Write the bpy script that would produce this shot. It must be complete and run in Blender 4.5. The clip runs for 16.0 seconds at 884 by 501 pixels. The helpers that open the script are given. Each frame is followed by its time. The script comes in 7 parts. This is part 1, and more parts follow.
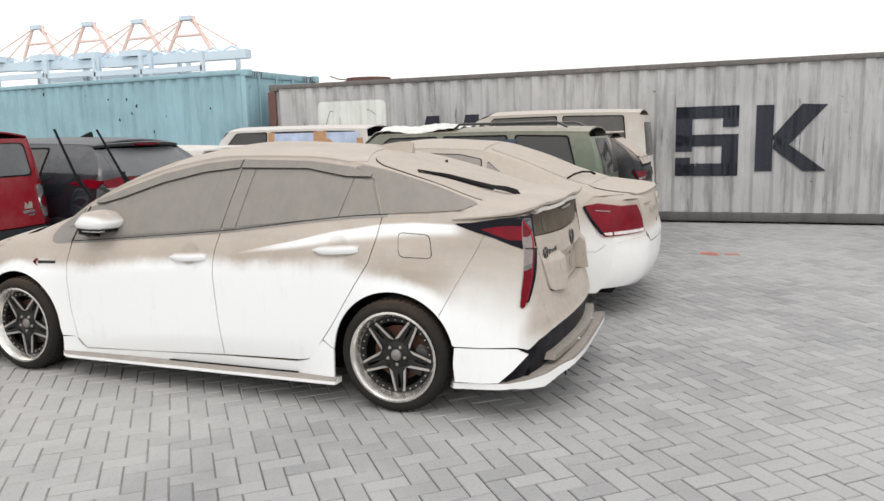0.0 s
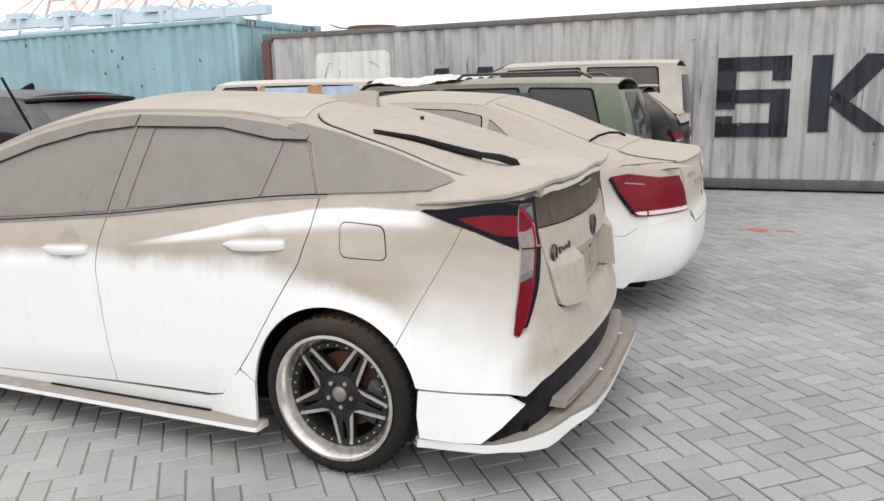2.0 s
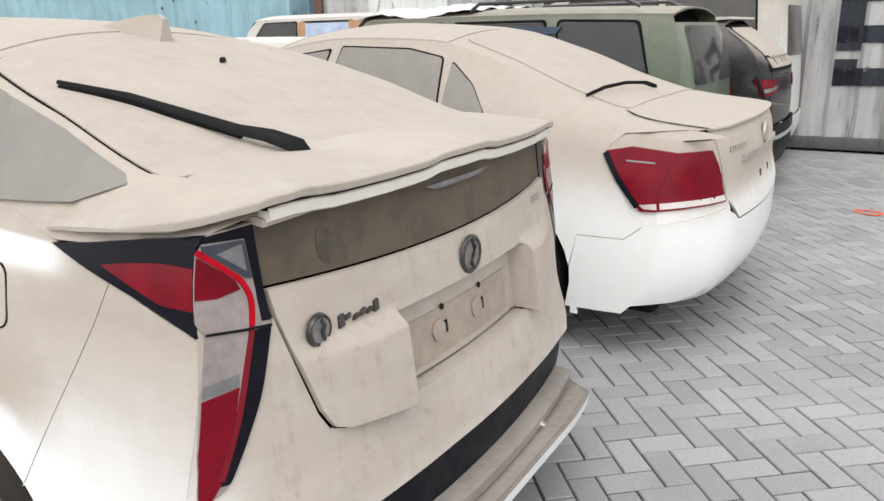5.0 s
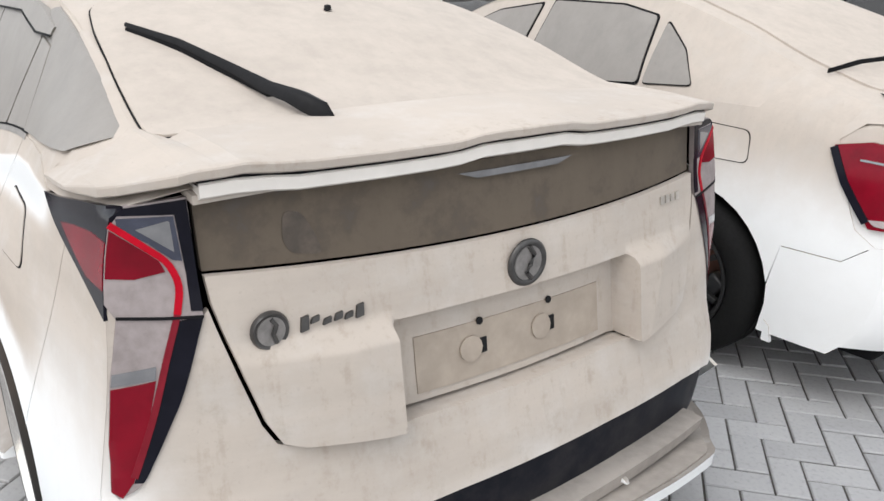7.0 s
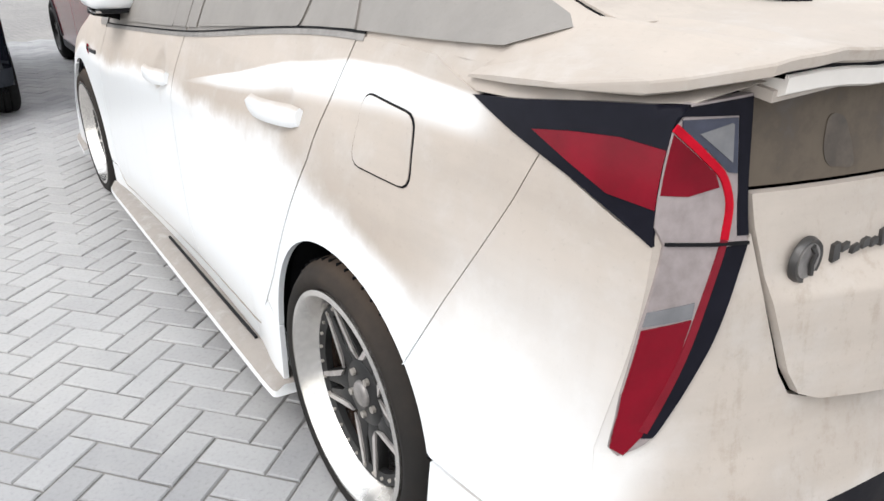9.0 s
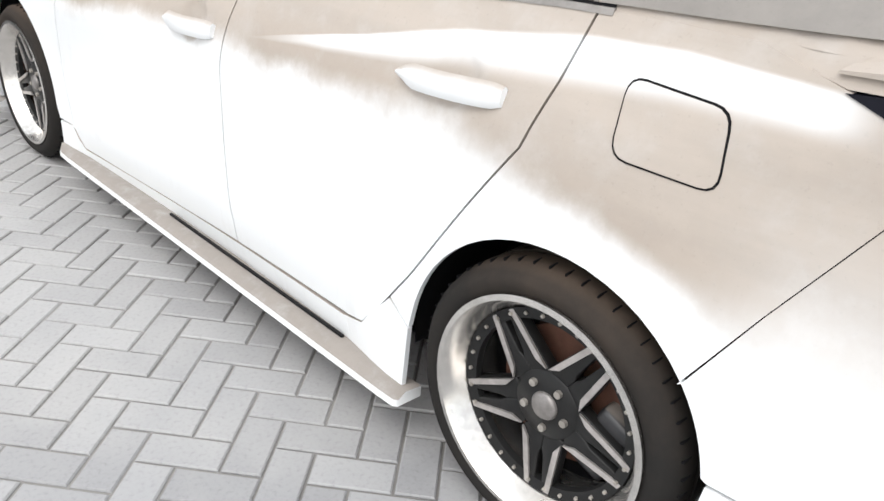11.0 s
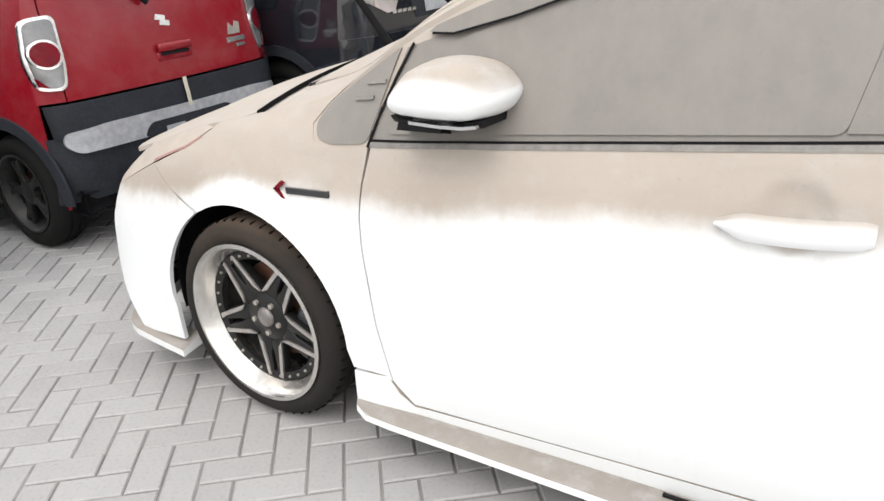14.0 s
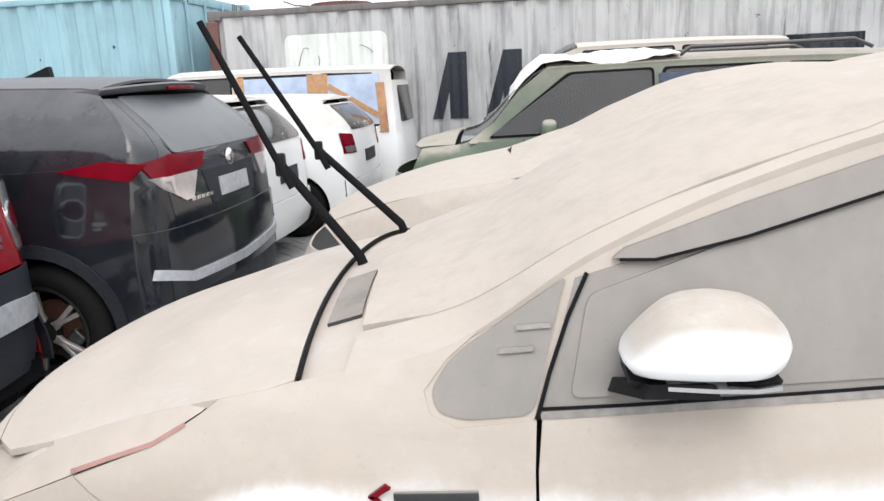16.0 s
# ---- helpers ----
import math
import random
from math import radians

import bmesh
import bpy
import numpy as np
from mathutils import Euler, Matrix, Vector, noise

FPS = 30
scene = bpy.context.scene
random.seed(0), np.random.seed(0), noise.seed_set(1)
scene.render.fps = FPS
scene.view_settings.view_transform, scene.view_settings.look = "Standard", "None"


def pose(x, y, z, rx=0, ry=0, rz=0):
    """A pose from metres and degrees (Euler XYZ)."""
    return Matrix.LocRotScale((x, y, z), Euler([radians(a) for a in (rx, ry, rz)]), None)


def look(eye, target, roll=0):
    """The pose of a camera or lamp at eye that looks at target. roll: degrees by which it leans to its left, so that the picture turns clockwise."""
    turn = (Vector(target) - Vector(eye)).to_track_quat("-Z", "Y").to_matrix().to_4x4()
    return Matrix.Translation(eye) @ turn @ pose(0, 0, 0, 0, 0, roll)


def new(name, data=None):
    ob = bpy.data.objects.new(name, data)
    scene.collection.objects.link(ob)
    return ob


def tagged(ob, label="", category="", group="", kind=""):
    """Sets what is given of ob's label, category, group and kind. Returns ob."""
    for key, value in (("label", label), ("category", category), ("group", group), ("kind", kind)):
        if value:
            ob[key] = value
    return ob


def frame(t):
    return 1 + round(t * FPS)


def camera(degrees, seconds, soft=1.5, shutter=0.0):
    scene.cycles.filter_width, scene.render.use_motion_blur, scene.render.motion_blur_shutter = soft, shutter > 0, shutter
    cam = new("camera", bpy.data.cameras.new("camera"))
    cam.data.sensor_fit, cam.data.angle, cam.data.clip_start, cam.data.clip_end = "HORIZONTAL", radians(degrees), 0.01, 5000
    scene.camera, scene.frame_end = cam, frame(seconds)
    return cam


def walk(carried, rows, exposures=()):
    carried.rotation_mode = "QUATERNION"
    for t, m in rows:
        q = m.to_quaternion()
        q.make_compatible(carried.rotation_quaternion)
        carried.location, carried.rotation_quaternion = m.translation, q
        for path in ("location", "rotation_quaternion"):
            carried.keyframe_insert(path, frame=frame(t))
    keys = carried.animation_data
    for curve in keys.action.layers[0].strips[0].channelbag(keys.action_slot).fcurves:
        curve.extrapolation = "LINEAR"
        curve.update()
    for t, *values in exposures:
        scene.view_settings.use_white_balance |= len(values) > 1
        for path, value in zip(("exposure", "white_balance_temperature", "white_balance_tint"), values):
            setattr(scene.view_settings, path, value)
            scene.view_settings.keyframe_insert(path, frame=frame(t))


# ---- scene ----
cam = camera(61.4, 16.0)
PATH = [
    (0, (1.62, -4.354, 1.495), (0.925, -2.505, 1.184), -1.5),
    (0.5, (1.473, -4.03, 1.459), (0.774, -2.185, 1.129), -2.1),
    (1, (1.462, -3.711, 1.426), (0.717, -1.89, 1.064), -1.7),
    (1.5, (1.478, -3.4, 1.453), (0.718, -1.592, 1.064), -1.4),
    (2, (1.398, -3.112, 1.435), (0.65, -1.304, 1.019), -1.4),
    (2.5, (1.398, -2.871, 1.419), (0.676, -1.058, 0.98), -1.7),
    (3, (1.513, -2.546, 1.435), (0.838, -0.718, 0.984), -1.9),
    (3.2, (1.537, -2.457, 1.448), (0.855, -0.632, 0.997), -1.9),
    (5.3, (1.646, -1.373, 1.373), (0.58, 0.215, 0.79), -1.0),
    (5.5, (1.615, -1.31, 1.371), (0.507, 0.243, 0.773), -0.7),
    (6, (1.66, -1.131, 1.364), (0.372, 0.254, 0.712), 0.8),
    (6.5, (1.768, -0.947, 1.374), (0.34, 0.274, 0.687), 1.6),
    (7, (1.799, -0.917, 1.363), (0.265, 0.186, 0.706), 0.0),
    (7.5, (1.745, -0.992, 1.365), (0.168, 0.043, 0.703), -0.6),
    (8, (1.598, -1.179, 1.329), (0.067, -0.127, 0.589), -0.7),
    (8.5, (1.447, -1.317, 1.288), (-0.065, -0.285, 0.483), 0.3),
    (9, (1.24, -1.396, 1.273), (-0.282, -0.392, 0.451), -0.8),
    (9.2, (1.17, -1.443, 1.273), (-0.359, -0.447, 0.453), -1.1),
    (11.3, (0.48, -1.921, 1.242), (-0.691, -0.57, 0.346), 5.5),
    (11.5, (0.362, -1.983, 1.249), (-0.835, -0.641, 0.374), 3.7),
    (12, (0.108, -2.077, 1.315), (-1.155, -0.755, 0.504), -0.3),
    (12.3, (-0.084, -2.045, 1.337), (-1.408, -0.762, 0.56), -3.3),
    (12.5, (-0.207, -2.036, 1.344), (-1.561, -0.77, 0.593), -3.9),
    (12.7, (-0.345, -2.052, 1.353), (-1.742, -0.831, 0.607), -4.0),
    (13, (-0.509, -2.082, 1.331), (-1.914, -0.88, 0.569), -4.2),
    (13.5, (-0.806, -2.14, 1.338), (-2.023, -0.751, 0.57), -5.2),
    (14, (-1.135, -2.102, 1.314), (-2.189, -0.592, 0.535), -4.6),
    (14.5, (-1.466, -2.088, 1.337), (-2.462, -0.531, 0.575), -3.3),
    (15, (-1.729, -2.13, 1.337), (-2.609, -0.507, 0.567), -2.7),
    (15.5, (-1.997, -2.093, 1.358), (-2.636, -0.317, 0.698), -2.0),
    (16, (-2.266, -1.94, 1.423), (-2.495, -0.002, 0.983), -2.7),
]
walk(cam, [(t, look(eye, target, roll)) for t, eye, target, roll in PATH],
     exposures=[(0, 0.0, 6500, 10), (3.2, 0.08, 6430, 10), (5.5, 0.26, 6420, 10), (6.5, 0.30, 6220, 10), (8, 0.43, 6220, 10), (9, 0.44, 6220, 10), (12, 0.38, 6320, 10), (14.5, 0.38, 6430, 10), (16, 0.5, 6220, 10)])
from mathutils.geometry import delaunay_2d_cdt

# ---------------------------------------------------------------- light
world = bpy.data.worlds.new("hazy_sky")
world.use_nodes = True
scene.world = world
_wn = world.node_tree
_bg = _wn.nodes["Background"]
_sky = _wn.nodes.new("ShaderNodeTexSky")
_sky.sky_type = "NISHITA"
_sky.sun_disc = False
_sky.sun_elevation = radians(42)
_sky.sun_rotation = radians(150)
_sky.altitude = 0
_sky.air_density, _sky.dust_density, _sky.ozone_density = 1.0, 3.0, 1.0
_haze = _wn.nodes.new("ShaderNodeMix")
_haze.data_type = "RGBA"
_haze.inputs[0].default_value = 0.72
_haze.inputs[7].default_value = (9.6, 9.5, 9.2, 1)
_wn.links.new(_sky.outputs[0], _haze.inputs[6])
_wn.links.new(_haze.outputs[2], _bg.inputs[0])
_bg.inputs[1].default_value = 0.15

_sun = bpy.data.lights.new("sun", "SUN")
_sun.energy, _sun.angle, _sun.color = 1.0, radians(35), (1.0, 0.97, 0.93)
sun = new("sun", _sun)
sun.matrix_world = look((2, -9, 20), (0, 2, 0))


# ---------------------------------------------------------------- materials
class Mat:
    def __init__(s, name):
        s.m = bpy.data.materials.new(name)
        s.m.use_nodes = True
        s.t = s.m.node_tree
        s.b = s.t.nodes["Principled BSDF"]
        s.co = s.t.nodes.new("ShaderNodeTexCoord")

    def node(s, kind, **kw):
        n = s.t.nodes.new(kind)
        for k, v in kw.items():
            n.inputs[k].default_value = v
        return n

    def link(s, a, b):
        s.t.links.new(a, b)

    def noise(s, scale, detail=4, rough=0.6, stretch=None, space="Object"):
        n = s.node("ShaderNodeTexNoise", Scale=scale, Detail=detail, Roughness=rough)
        if stretch:
            mp = s.t.nodes.new("ShaderNodeMapping")
            mp.inputs["Scale"].default_value = stretch
            s.link(s.co.outputs[space], mp.inputs[0])
            s.link(mp.outputs[0], n.inputs["Vector"])
        else:
            s.link(s.co.outputs[space], n.inputs["Vector"])
        return n.outputs[0]

    def math(s, op, a, b=None, c=None, clamp=False):
        n = s.t.nodes.new("ShaderNodeMath")
        n.operation, n.use_clamp = op, clamp
        for i, v in enumerate((a, b, c)):
            if v is None:
                continue
            if isinstance(v, (int, float)):
                n.inputs[i].default_value = v
            else:
                s.link(v, n.inputs[i])
        return n.outputs[0]

    def ramp(s, v, lo, hi, a=0.0, b=1.0):
        n = s.t.nodes.new("ShaderNodeMapRange")
        n.interpolation_type = "SMOOTHSTEP"
        s.link(v, n.inputs[0])
        for i, q in zip((1, 2, 3, 4), (lo, hi, a, b)):
            n.inputs[i].default_value = q
        return n.outputs[0]

    def line(s, v, pts):
        """A broken line through the points (v, height)."""
        out = pts[0][1]
        for (a, ya), (b, yb) in zip(pts, pts[1:]):
            n = s.t.nodes.new("ShaderNodeMapRange")
            s.link(v, n.inputs[0])
            for i, q in zip((1, 2, 3, 4), (a, b, 0.0, yb - ya)):
                n.inputs[i].default_value = q
            out = s.math("ADD", n.outputs[0], out)
        return out

    def mix(s, f, a, b):
        n = s.t.nodes.new("ShaderNodeMix")
        n.data_type = "RGBA"
        for sock, v in ((n.inputs[0], f), (n.inputs[6], a), (n.inputs[7], b)):
            if isinstance(v, (int, float)):
                sock.default_value = v
            elif isinstance(v, tuple):
                sock.default_value = (*v, 1)
            else:
                s.link(v, sock)
        return n.outputs[2]

    def set(s, key, v):
        if isinstance(v, tuple):
            v = (*v, 1) if len(v) == 3 else v
        if isinstance(v, (int, float, tuple)):
            s.b.inputs[key].default_value = v
        else:
            s.link(v, s.b.inputs[key])

    def bump(s, h, strength=0.2, dist=0.01):
        n = s.node("ShaderNodeBump", Strength=strength, Distance=dist)
        s.link(h, n.inputs["Height"])
        s.link(n.outputs[0], s.b.inputs["Normal"])

    def up(s):
        g = s.t.nodes.new("ShaderNodeNewGeometry")
        sp = s.t.nodes.new("ShaderNodeSeparateXYZ")
        s.link(g.outputs["Normal"], sp.inputs[0])
        return sp.outputs[2]

    def xyz(s):
        sp = s.t.nodes.new("ShaderNodeSeparateXYZ")
        s.link(s.co.outputs["Object"], sp.inputs[0])
        return sp.outputs


DUST = (0.43, 0.38, 0.332)


def plain(name, col, rough=0.5, metal=0.0, grain=30, var=0.25, bump=0.05, coat=0.0, space="Object", spec=0.5):
    m = Mat(name)
    m.set("Specular IOR Level", spec)
    n1, n2 = m.noise(grain, space=space), m.noise(grain / 12, space=space)
    f = m.math("MULTIPLY", m.math("ADD", n1, n2), 0.5)
    m.set("Base Color", m.mix(m.ramp(f, 0.3, 0.7), tuple(c * (1 - var) for c in col), tuple(min(1, c * (1 + var)) for c in col)))
    m.set("Roughness", m.ramp(n2, 0.3, 0.7, rough * 0.85, min(1, rough * 1.15)))
    m.set("Metallic", metal)
    if coat:
        m.set("Coat Weight", coat)
    if bump:
        m.bump(n1, bump, 0.004)
    return m.m


def dusty(name, paint, lo, hi, rear=None, up=(0.12, 0.5), dust=DUST, rough=0.35, level=1.0, metal=0.0, spec=0.5, coat=0.5, low=0.80, wobble=1.0, dry=0.95):
    """Car paint under a coat of windblown dust: thick on what faces up and above a soft ragged line on the flanks."""
    m = Mat(name)
    x, y, z = m.xyz()
    big, mid, fine = m.noise(2.2, 5), m.noise(9, 5, 0.7), m.noise(120, 3)
    run = m.noise(1.0, 4, 0.6, (26, 26, 1.6))
    wob = m.math("ADD", m.math("ADD", m.math("MULTIPLY_ADD", big, 0.26, -0.13), m.math("MULTIPLY_ADD", mid, 0.12, -0.06)), m.math("MULTIPLY_ADD", run, 0.05, -0.025))
    wob = m.math("MULTIPLY", wob, wobble)
    band = m.ramp(m.math("ADD", z, wob), lo, hi)
    cover = m.math("MAXIMUM", band, m.ramp(m.up(), up[0], up[1]))
    if rear:
        back = m.math("MULTIPLY", m.ramp(x, rear[0], rear[1]), m.ramp(m.math("ADD", z, wob), rear[2], rear[3]))
        cover = m.math("MAXIMUM", cover, back)
    patchy = m.math("MULTIPLY", cover, m.ramp(mid, 0.25, 0.55, low * level, level))
    d1 = tuple(c * 0.92 for c in dust)
    d2 = tuple(min(1, c * 1.06) for c in dust)
    dcol = m.mix(m.ramp(m.math("ADD", m.math("MULTIPLY", mid, 0.6), m.math("MULTIPLY", run, 0.4)), 0.3, 0.7), d1, d2)
    dcol = m.mix(m.ramp(fine, 0.58, 0.75, 0, 0.25), dcol, tuple(c * 0.7 for c in dust))
    pcol = m.mix(m.ramp(mid, 0.35, 0.7, 0.0, 0.10), paint, tuple(0.6 * p + 0.4 * d for p, d in zip(paint, dust)))
    m.set("Base Color", m.mix(patchy, pcol, dcol))
    m.set("Roughness", m.ramp(patchy, 0.0, 0.7, rough, dry))
    m.set("Coat Weight", m.ramp(patchy, 0.0, 0.5, coat, 0.0))
    m.set("Specular IOR Level", spec)
    m.set("Coat Roughness", 0.12)
    m.set("Metallic", metal)
    m.bump(fine, 0.06, 0.002)
    return m.m


def glassy(name, tint=(0.03, 0.035, 0.04), dust=0.35, film=DUST):
    """Tinted window glass with a thin film of dust."""
    m = Mat(name)
    n1, n2 = m.noise(3, 5), m.noise(60, 3)
    f = m.ramp(m.math("ADD", m.math("MULTIPLY", n1, 0.7), m.math("MULTIPLY", n2, 0.3)), 0.25, 0.75, dust * 0.6, dust * 1.3)
    m.set("Base Color", m.mix(f, tint, film))
    m.set("Roughness", m.ramp(f, 0.0, 0.6, 0.04, 0.5))
    m.set("IOR", 1.5)
    m.set("Transmission Weight", max(0.0, 0.6 - dust))
    return m.m


def banded(name, paint, dust=DUST):
    """White car paint: dust above a line that falls and rises along the flank, a white streak for highlight and thinner
    dust on the shoulder, clean rings at the wheel arches, a dusty tail.
    """
    m = Mat(name)
    x, y, z = m.xyz()
    big, mid, fine = m.noise(2.2, 5), m.noise(9, 5, 0.7), m.noise(120, 3)
    drip = m.noise(1.0, 4, 0.6, (34, 34, 1.1))
    smear = m.noise(1.0, 4, 0.6, (2.2, 2.2, 14))
    wob = m.math("ADD", m.math("MULTIPLY_ADD", big, 0.10, -0.05), m.math("ADD", m.math("MULTIPLY_ADD", mid, 0.045, -0.0225), m.math("MULTIPLY_ADD", drip, 0.014, -0.007)))
    edge = m.line(x, [(-3.4, .60), (-3.0, .66), (-2.75, .71), (-2.15, .72), (-1.85, .745), (-1.45, .78), (-.95, .79), (-.60, .81), (-.30, .80), (-.12, .755), (.05, .715), (.25, .66), (.45, .62), (.70, .54)])
    d = m.math("ADD", m.math("SUBTRACT", z, edge), wob)
    soft = m.line(x, [(-.6, .06), (.1, .09), (.5, .18)])
    band = m.ramp(m.math("DIVIDE", d, soft), -0.8, 0.8)
    cover = m.math("MAXIMUM", band, m.ramp(m.up(), 0.25, 0.6))
    back = m.math("MULTIPLY", m.ramp(x, 0.62, 0.76), m.ramp(m.math("ADD", z, wob), 0.32, 0.52))
    cover = m.math("MAXIMUM", cover, back)
    # less dust low on the rear flank: overexposed brightness put into the colour
    thin = m.math("MULTIPLY", m.ramp(x, 0.2, 0.5), m.ramp(m.math("ADD", z, wob), 0.92, 0.62))
    cover = m.math("MULTIPLY", cover, m.math("SUBTRACT", 1.0, m.math("MULTIPLY", thin, m.ramp(x, 0.66, 0.76, 0.42, 0.0))))
    # white streak along the shoulder: highlight and thinner dust, both put into the cover
    mid_line = m.line(x, [(-1.1, .82), (-.90, .852), (-.64, .893), (-.35, .945), (-.07, .98), (.10, .992), (.36, .992)])
    half = m.line(x, [(-1.0, 0.002), (-.5, .022), (-.1, .032), (.36, .026)])
    off = m.math("DIVIDE", m.math("SUBTRACT", z, m.math("MULTIPLY_ADD", smear, 0.012, mid_line)), half)
    streak = m.math("MULTIPLY", m.ramp(off, -1.8, -0.2), m.ramp(off, 1.25, 0.8))
    streak = m.math("MULTIPLY", streak, m.math("MULTIPLY", m.ramp(x, -1.05, -.6), m.ramp(x, .42, .30)))
    streak = m.math("MULTIPLY", streak, m.ramp(m.up(), 0.65, 0.5))
    cover = m.math("MULTIPLY", cover, m.math("SUBTRACT", 1.0, m.math("MULTIPLY", streak, 0.85)))
    # clean rings round the arches
    for cx, r0, r1 in ((0.0, .385, .46), (-2.70, .385, .44)):
        dx, dz = m.math("SUBTRACT", x, cx), m.math("SUBTRACT", z, .32)
        r = m.math("SQRT", m.math("ADD", m.math("MULTIPLY", dx, dx), m.math("MULTIPLY", dz, dz)))
        cover = m.math("MULTIPLY", cover, m.ramp(m.math("ADD", r, m.math("MULTIPLY", wob, 0.5)), r0, r1))
    patchy = m.math("MULTIPLY", cover, m.ramp(mid, 0.25, 0.55, 0.88, 1.0))
    dcol = m.mix(m.ramp(m.math("ADD", m.math("MULTIPLY", mid, 0.4), m.math("MULTIPLY", smear, 0.6)), 0.35, 0.65), tuple(c * 0.93 for c in dust), tuple(c * 1.06 for c in dust))
    dirty = m.math("MULTIPLY", m.ramp(d, -.02, .03), m.math("MULTIPLY", m.ramp(d, .17, .05), m.ramp(m.math("ADD", m.math("MULTIPLY", big, 0.6), m.math("MULTIPLY", smear, 0.4)), 0.40, 0.60, 0.0, 0.32)))
    dirty = m.math("MULTIPLY", dirty, m.ramp(x, .45, .2))
    dcol = m.mix(dirty, dcol, (0.30, 0.245, 0.195))
    tail = m.ramp(x, 0.70, 0.78)
    grime = m.math("MULTIPLY", tail, m.ramp(m.math("ADD", m.math("MULTIPLY", m.noise(26, 6, 0.75), 0.55), m.math("MULTIPLY", drip, 0.45)), 0.50, 0.66, 0.0, 0.45))
    dcol = m.mix(grime, dcol, (0.29, 0.235, 0.18))
    dcol = m.mix(m.ramp(fine, 0.60, 0.75, 0, 0.3), dcol, tuple(c * 0.7 for c in dust))
    pcol = m.mix(m.ramp(m.math("MULTIPLY", drip, mid), 0.27, 0.42, 0.0, 0.22), paint, tuple(0.6 * p + 0.4 * q for p, q in zip(paint, dust)))
    m.set("Base Color", m.mix(patchy, pcol, dcol))
    m.set("Roughness", m.ramp(patchy, 0.0, 0.7, 0.32, 0.95))
    m.set("Coat Weight", m.ramp(patchy, 0.0, 0.5, 0.5, 0.0))
    m.set("Coat Roughness", 0.12)
    m.bump(fine, 0.06, 0.002)
    return m.m


PAINT_PRIUS = banded("dusty_white_paint", (0.84, 0.86, 0.87))
PAINT_CAMRY = dusty("dusty_white_sedan_paint", (0.84, 0.85, 0.85), 0.58, 0.90, rear=(0.6, 0.9, 0.56, 0.78), low=0.93, wobble=0.4)
PAINT_WHITE = dusty("dusty_plain_white_paint", (0.82, 0.83, 0.83), 1.0, 1.6, level=0.6)
PAINT_VAN = dusty("dusty_van_paint", (0.76, 0.75, 0.72), 0.9, 1.7, level=0.8)
PAINT_RED = dusty("dark_red_metallic_paint", (0.235, 0.005, 0.014), 1.5, 2.2, level=0.05, up=(0.5, 0.95), rough=0.16, spec=0.4, coat=0.15)
PAINT_BLACK = plain("black_car_paint", (0.007, 0.008, 0.012), 0.07, grain=6, spec=0.45, coat=0.25, bump=0)
# Grey on the upper body: dust plus bright flare haze put into the colour
PAINT_CROSS = dusty("dusty_hazy_black_paint", (0.009, 0.011, 0.016), 1.12, 1.55, level=0.4, up=(0.3, 0.9), dust=(0.24, 0.24, 0.25), rough=0.08, spec=0.5, coat=0.4)
PAINT_BLACKD = dusty("dusty_black_paint", (0.012, 0.013, 0.016), 1.15, 1.6, level=0.6, up=(0.35, 0.9), rough=0.25, spec=0.3, coat=0.0)
PAINT_GREEN = dusty("dusty_olive_paint", (0.085, 0.115, 0.075), 1.15, 1.9, level=0.75, up=(0.3, 0.8), rough=0.45)
DUSTGLASS = dusty("dust_coated_glass", (0.10, 0.10, 0.10), 0.45, 1.0, dust=(0.232, 0.214, 0.194), rough=0.3, level=0.98, low=0.95, dry=0.5)
DUSTREAR = dusty("dust_buried_glass", (0.20, 0.18, 0.16), 0.3, 0.6, level=1.0, low=0.95)
DUSTPANEL = dusty("half_wiped_rear_panel", (0.05, 0.04, 0.035), 0.4, 0.6, dust=(0.115, 0.092, 0.068), rough=0.25, level=0.9, up=(2, 3), low=0.35)
GLASS = glassy("tinted_car_glass", dust=0.14)
GLASSD = glassy("grey_dusty_glass", dust=0.26)
# Grey film: dust plus the sky's reflection put into the colour
GLASSF = glassy("dust_and_sheen_rear_glass", dust=0.5, film=(0.26, 0.27, 0.28))
PAINT_TRIM = dusty("white_paint_dusty_on_top", (0.84, 0.86, 0.87), 3.0, 4.0, up=(0.15, 0.75))
PAINT_LIP = plain("dust_filmed_white_paint", (0.70, 0.665, 0.62), 0.6, grain=14, var=0.08, bump=0.02)
MIDMETAL = plain("dull_grey_badge_metal", (0.26, 0.245, 0.235), 0.45, 0.5, grain=60)
DARKMETAL = plain("tarnished_dark_badge_metal", (0.075, 0.072, 0.07), 0.4, 0.6, grain=60)
BLACK = plain("black_trim_plastic", (0.012, 0.012, 0.013), 0.55, grain=80, spec=0.12)
BLACKDUST = dusty("dusty_black_trim", (0.018, 0.019, 0.022), 2.9, 3.6, level=0.6, up=(0.75, 1.0), rough=0.5)
GREYTRIM = plain("dusty_grey_trim_strip", (0.24, 0.225, 0.21), 0.5, 0.3, grain=40)
GRILLE = dusty("grimy_black_grille", (0.010, 0.011, 0.016), 0.5, 0.8, level=0.5, up=(0.6, 1.0), rough=0.45, spec=0.06, coat=0.0)
SEAL = plain("black_rubber_seal", (0.009, 0.009, 0.010), 0.7, spec=0.08)
CORE = plain("dark_inner_body", (0.006, 0.006, 0.007), 0.95, spec=0.1)
GREYPL = plain("grey_bumper_plastic", (0.024, 0.027, 0.034), 0.5, grain=60, spec=0.2)
SILVERPL = plain("silver_painted_plastic", (0.46, 0.47, 0.50), 0.4, 0.3)
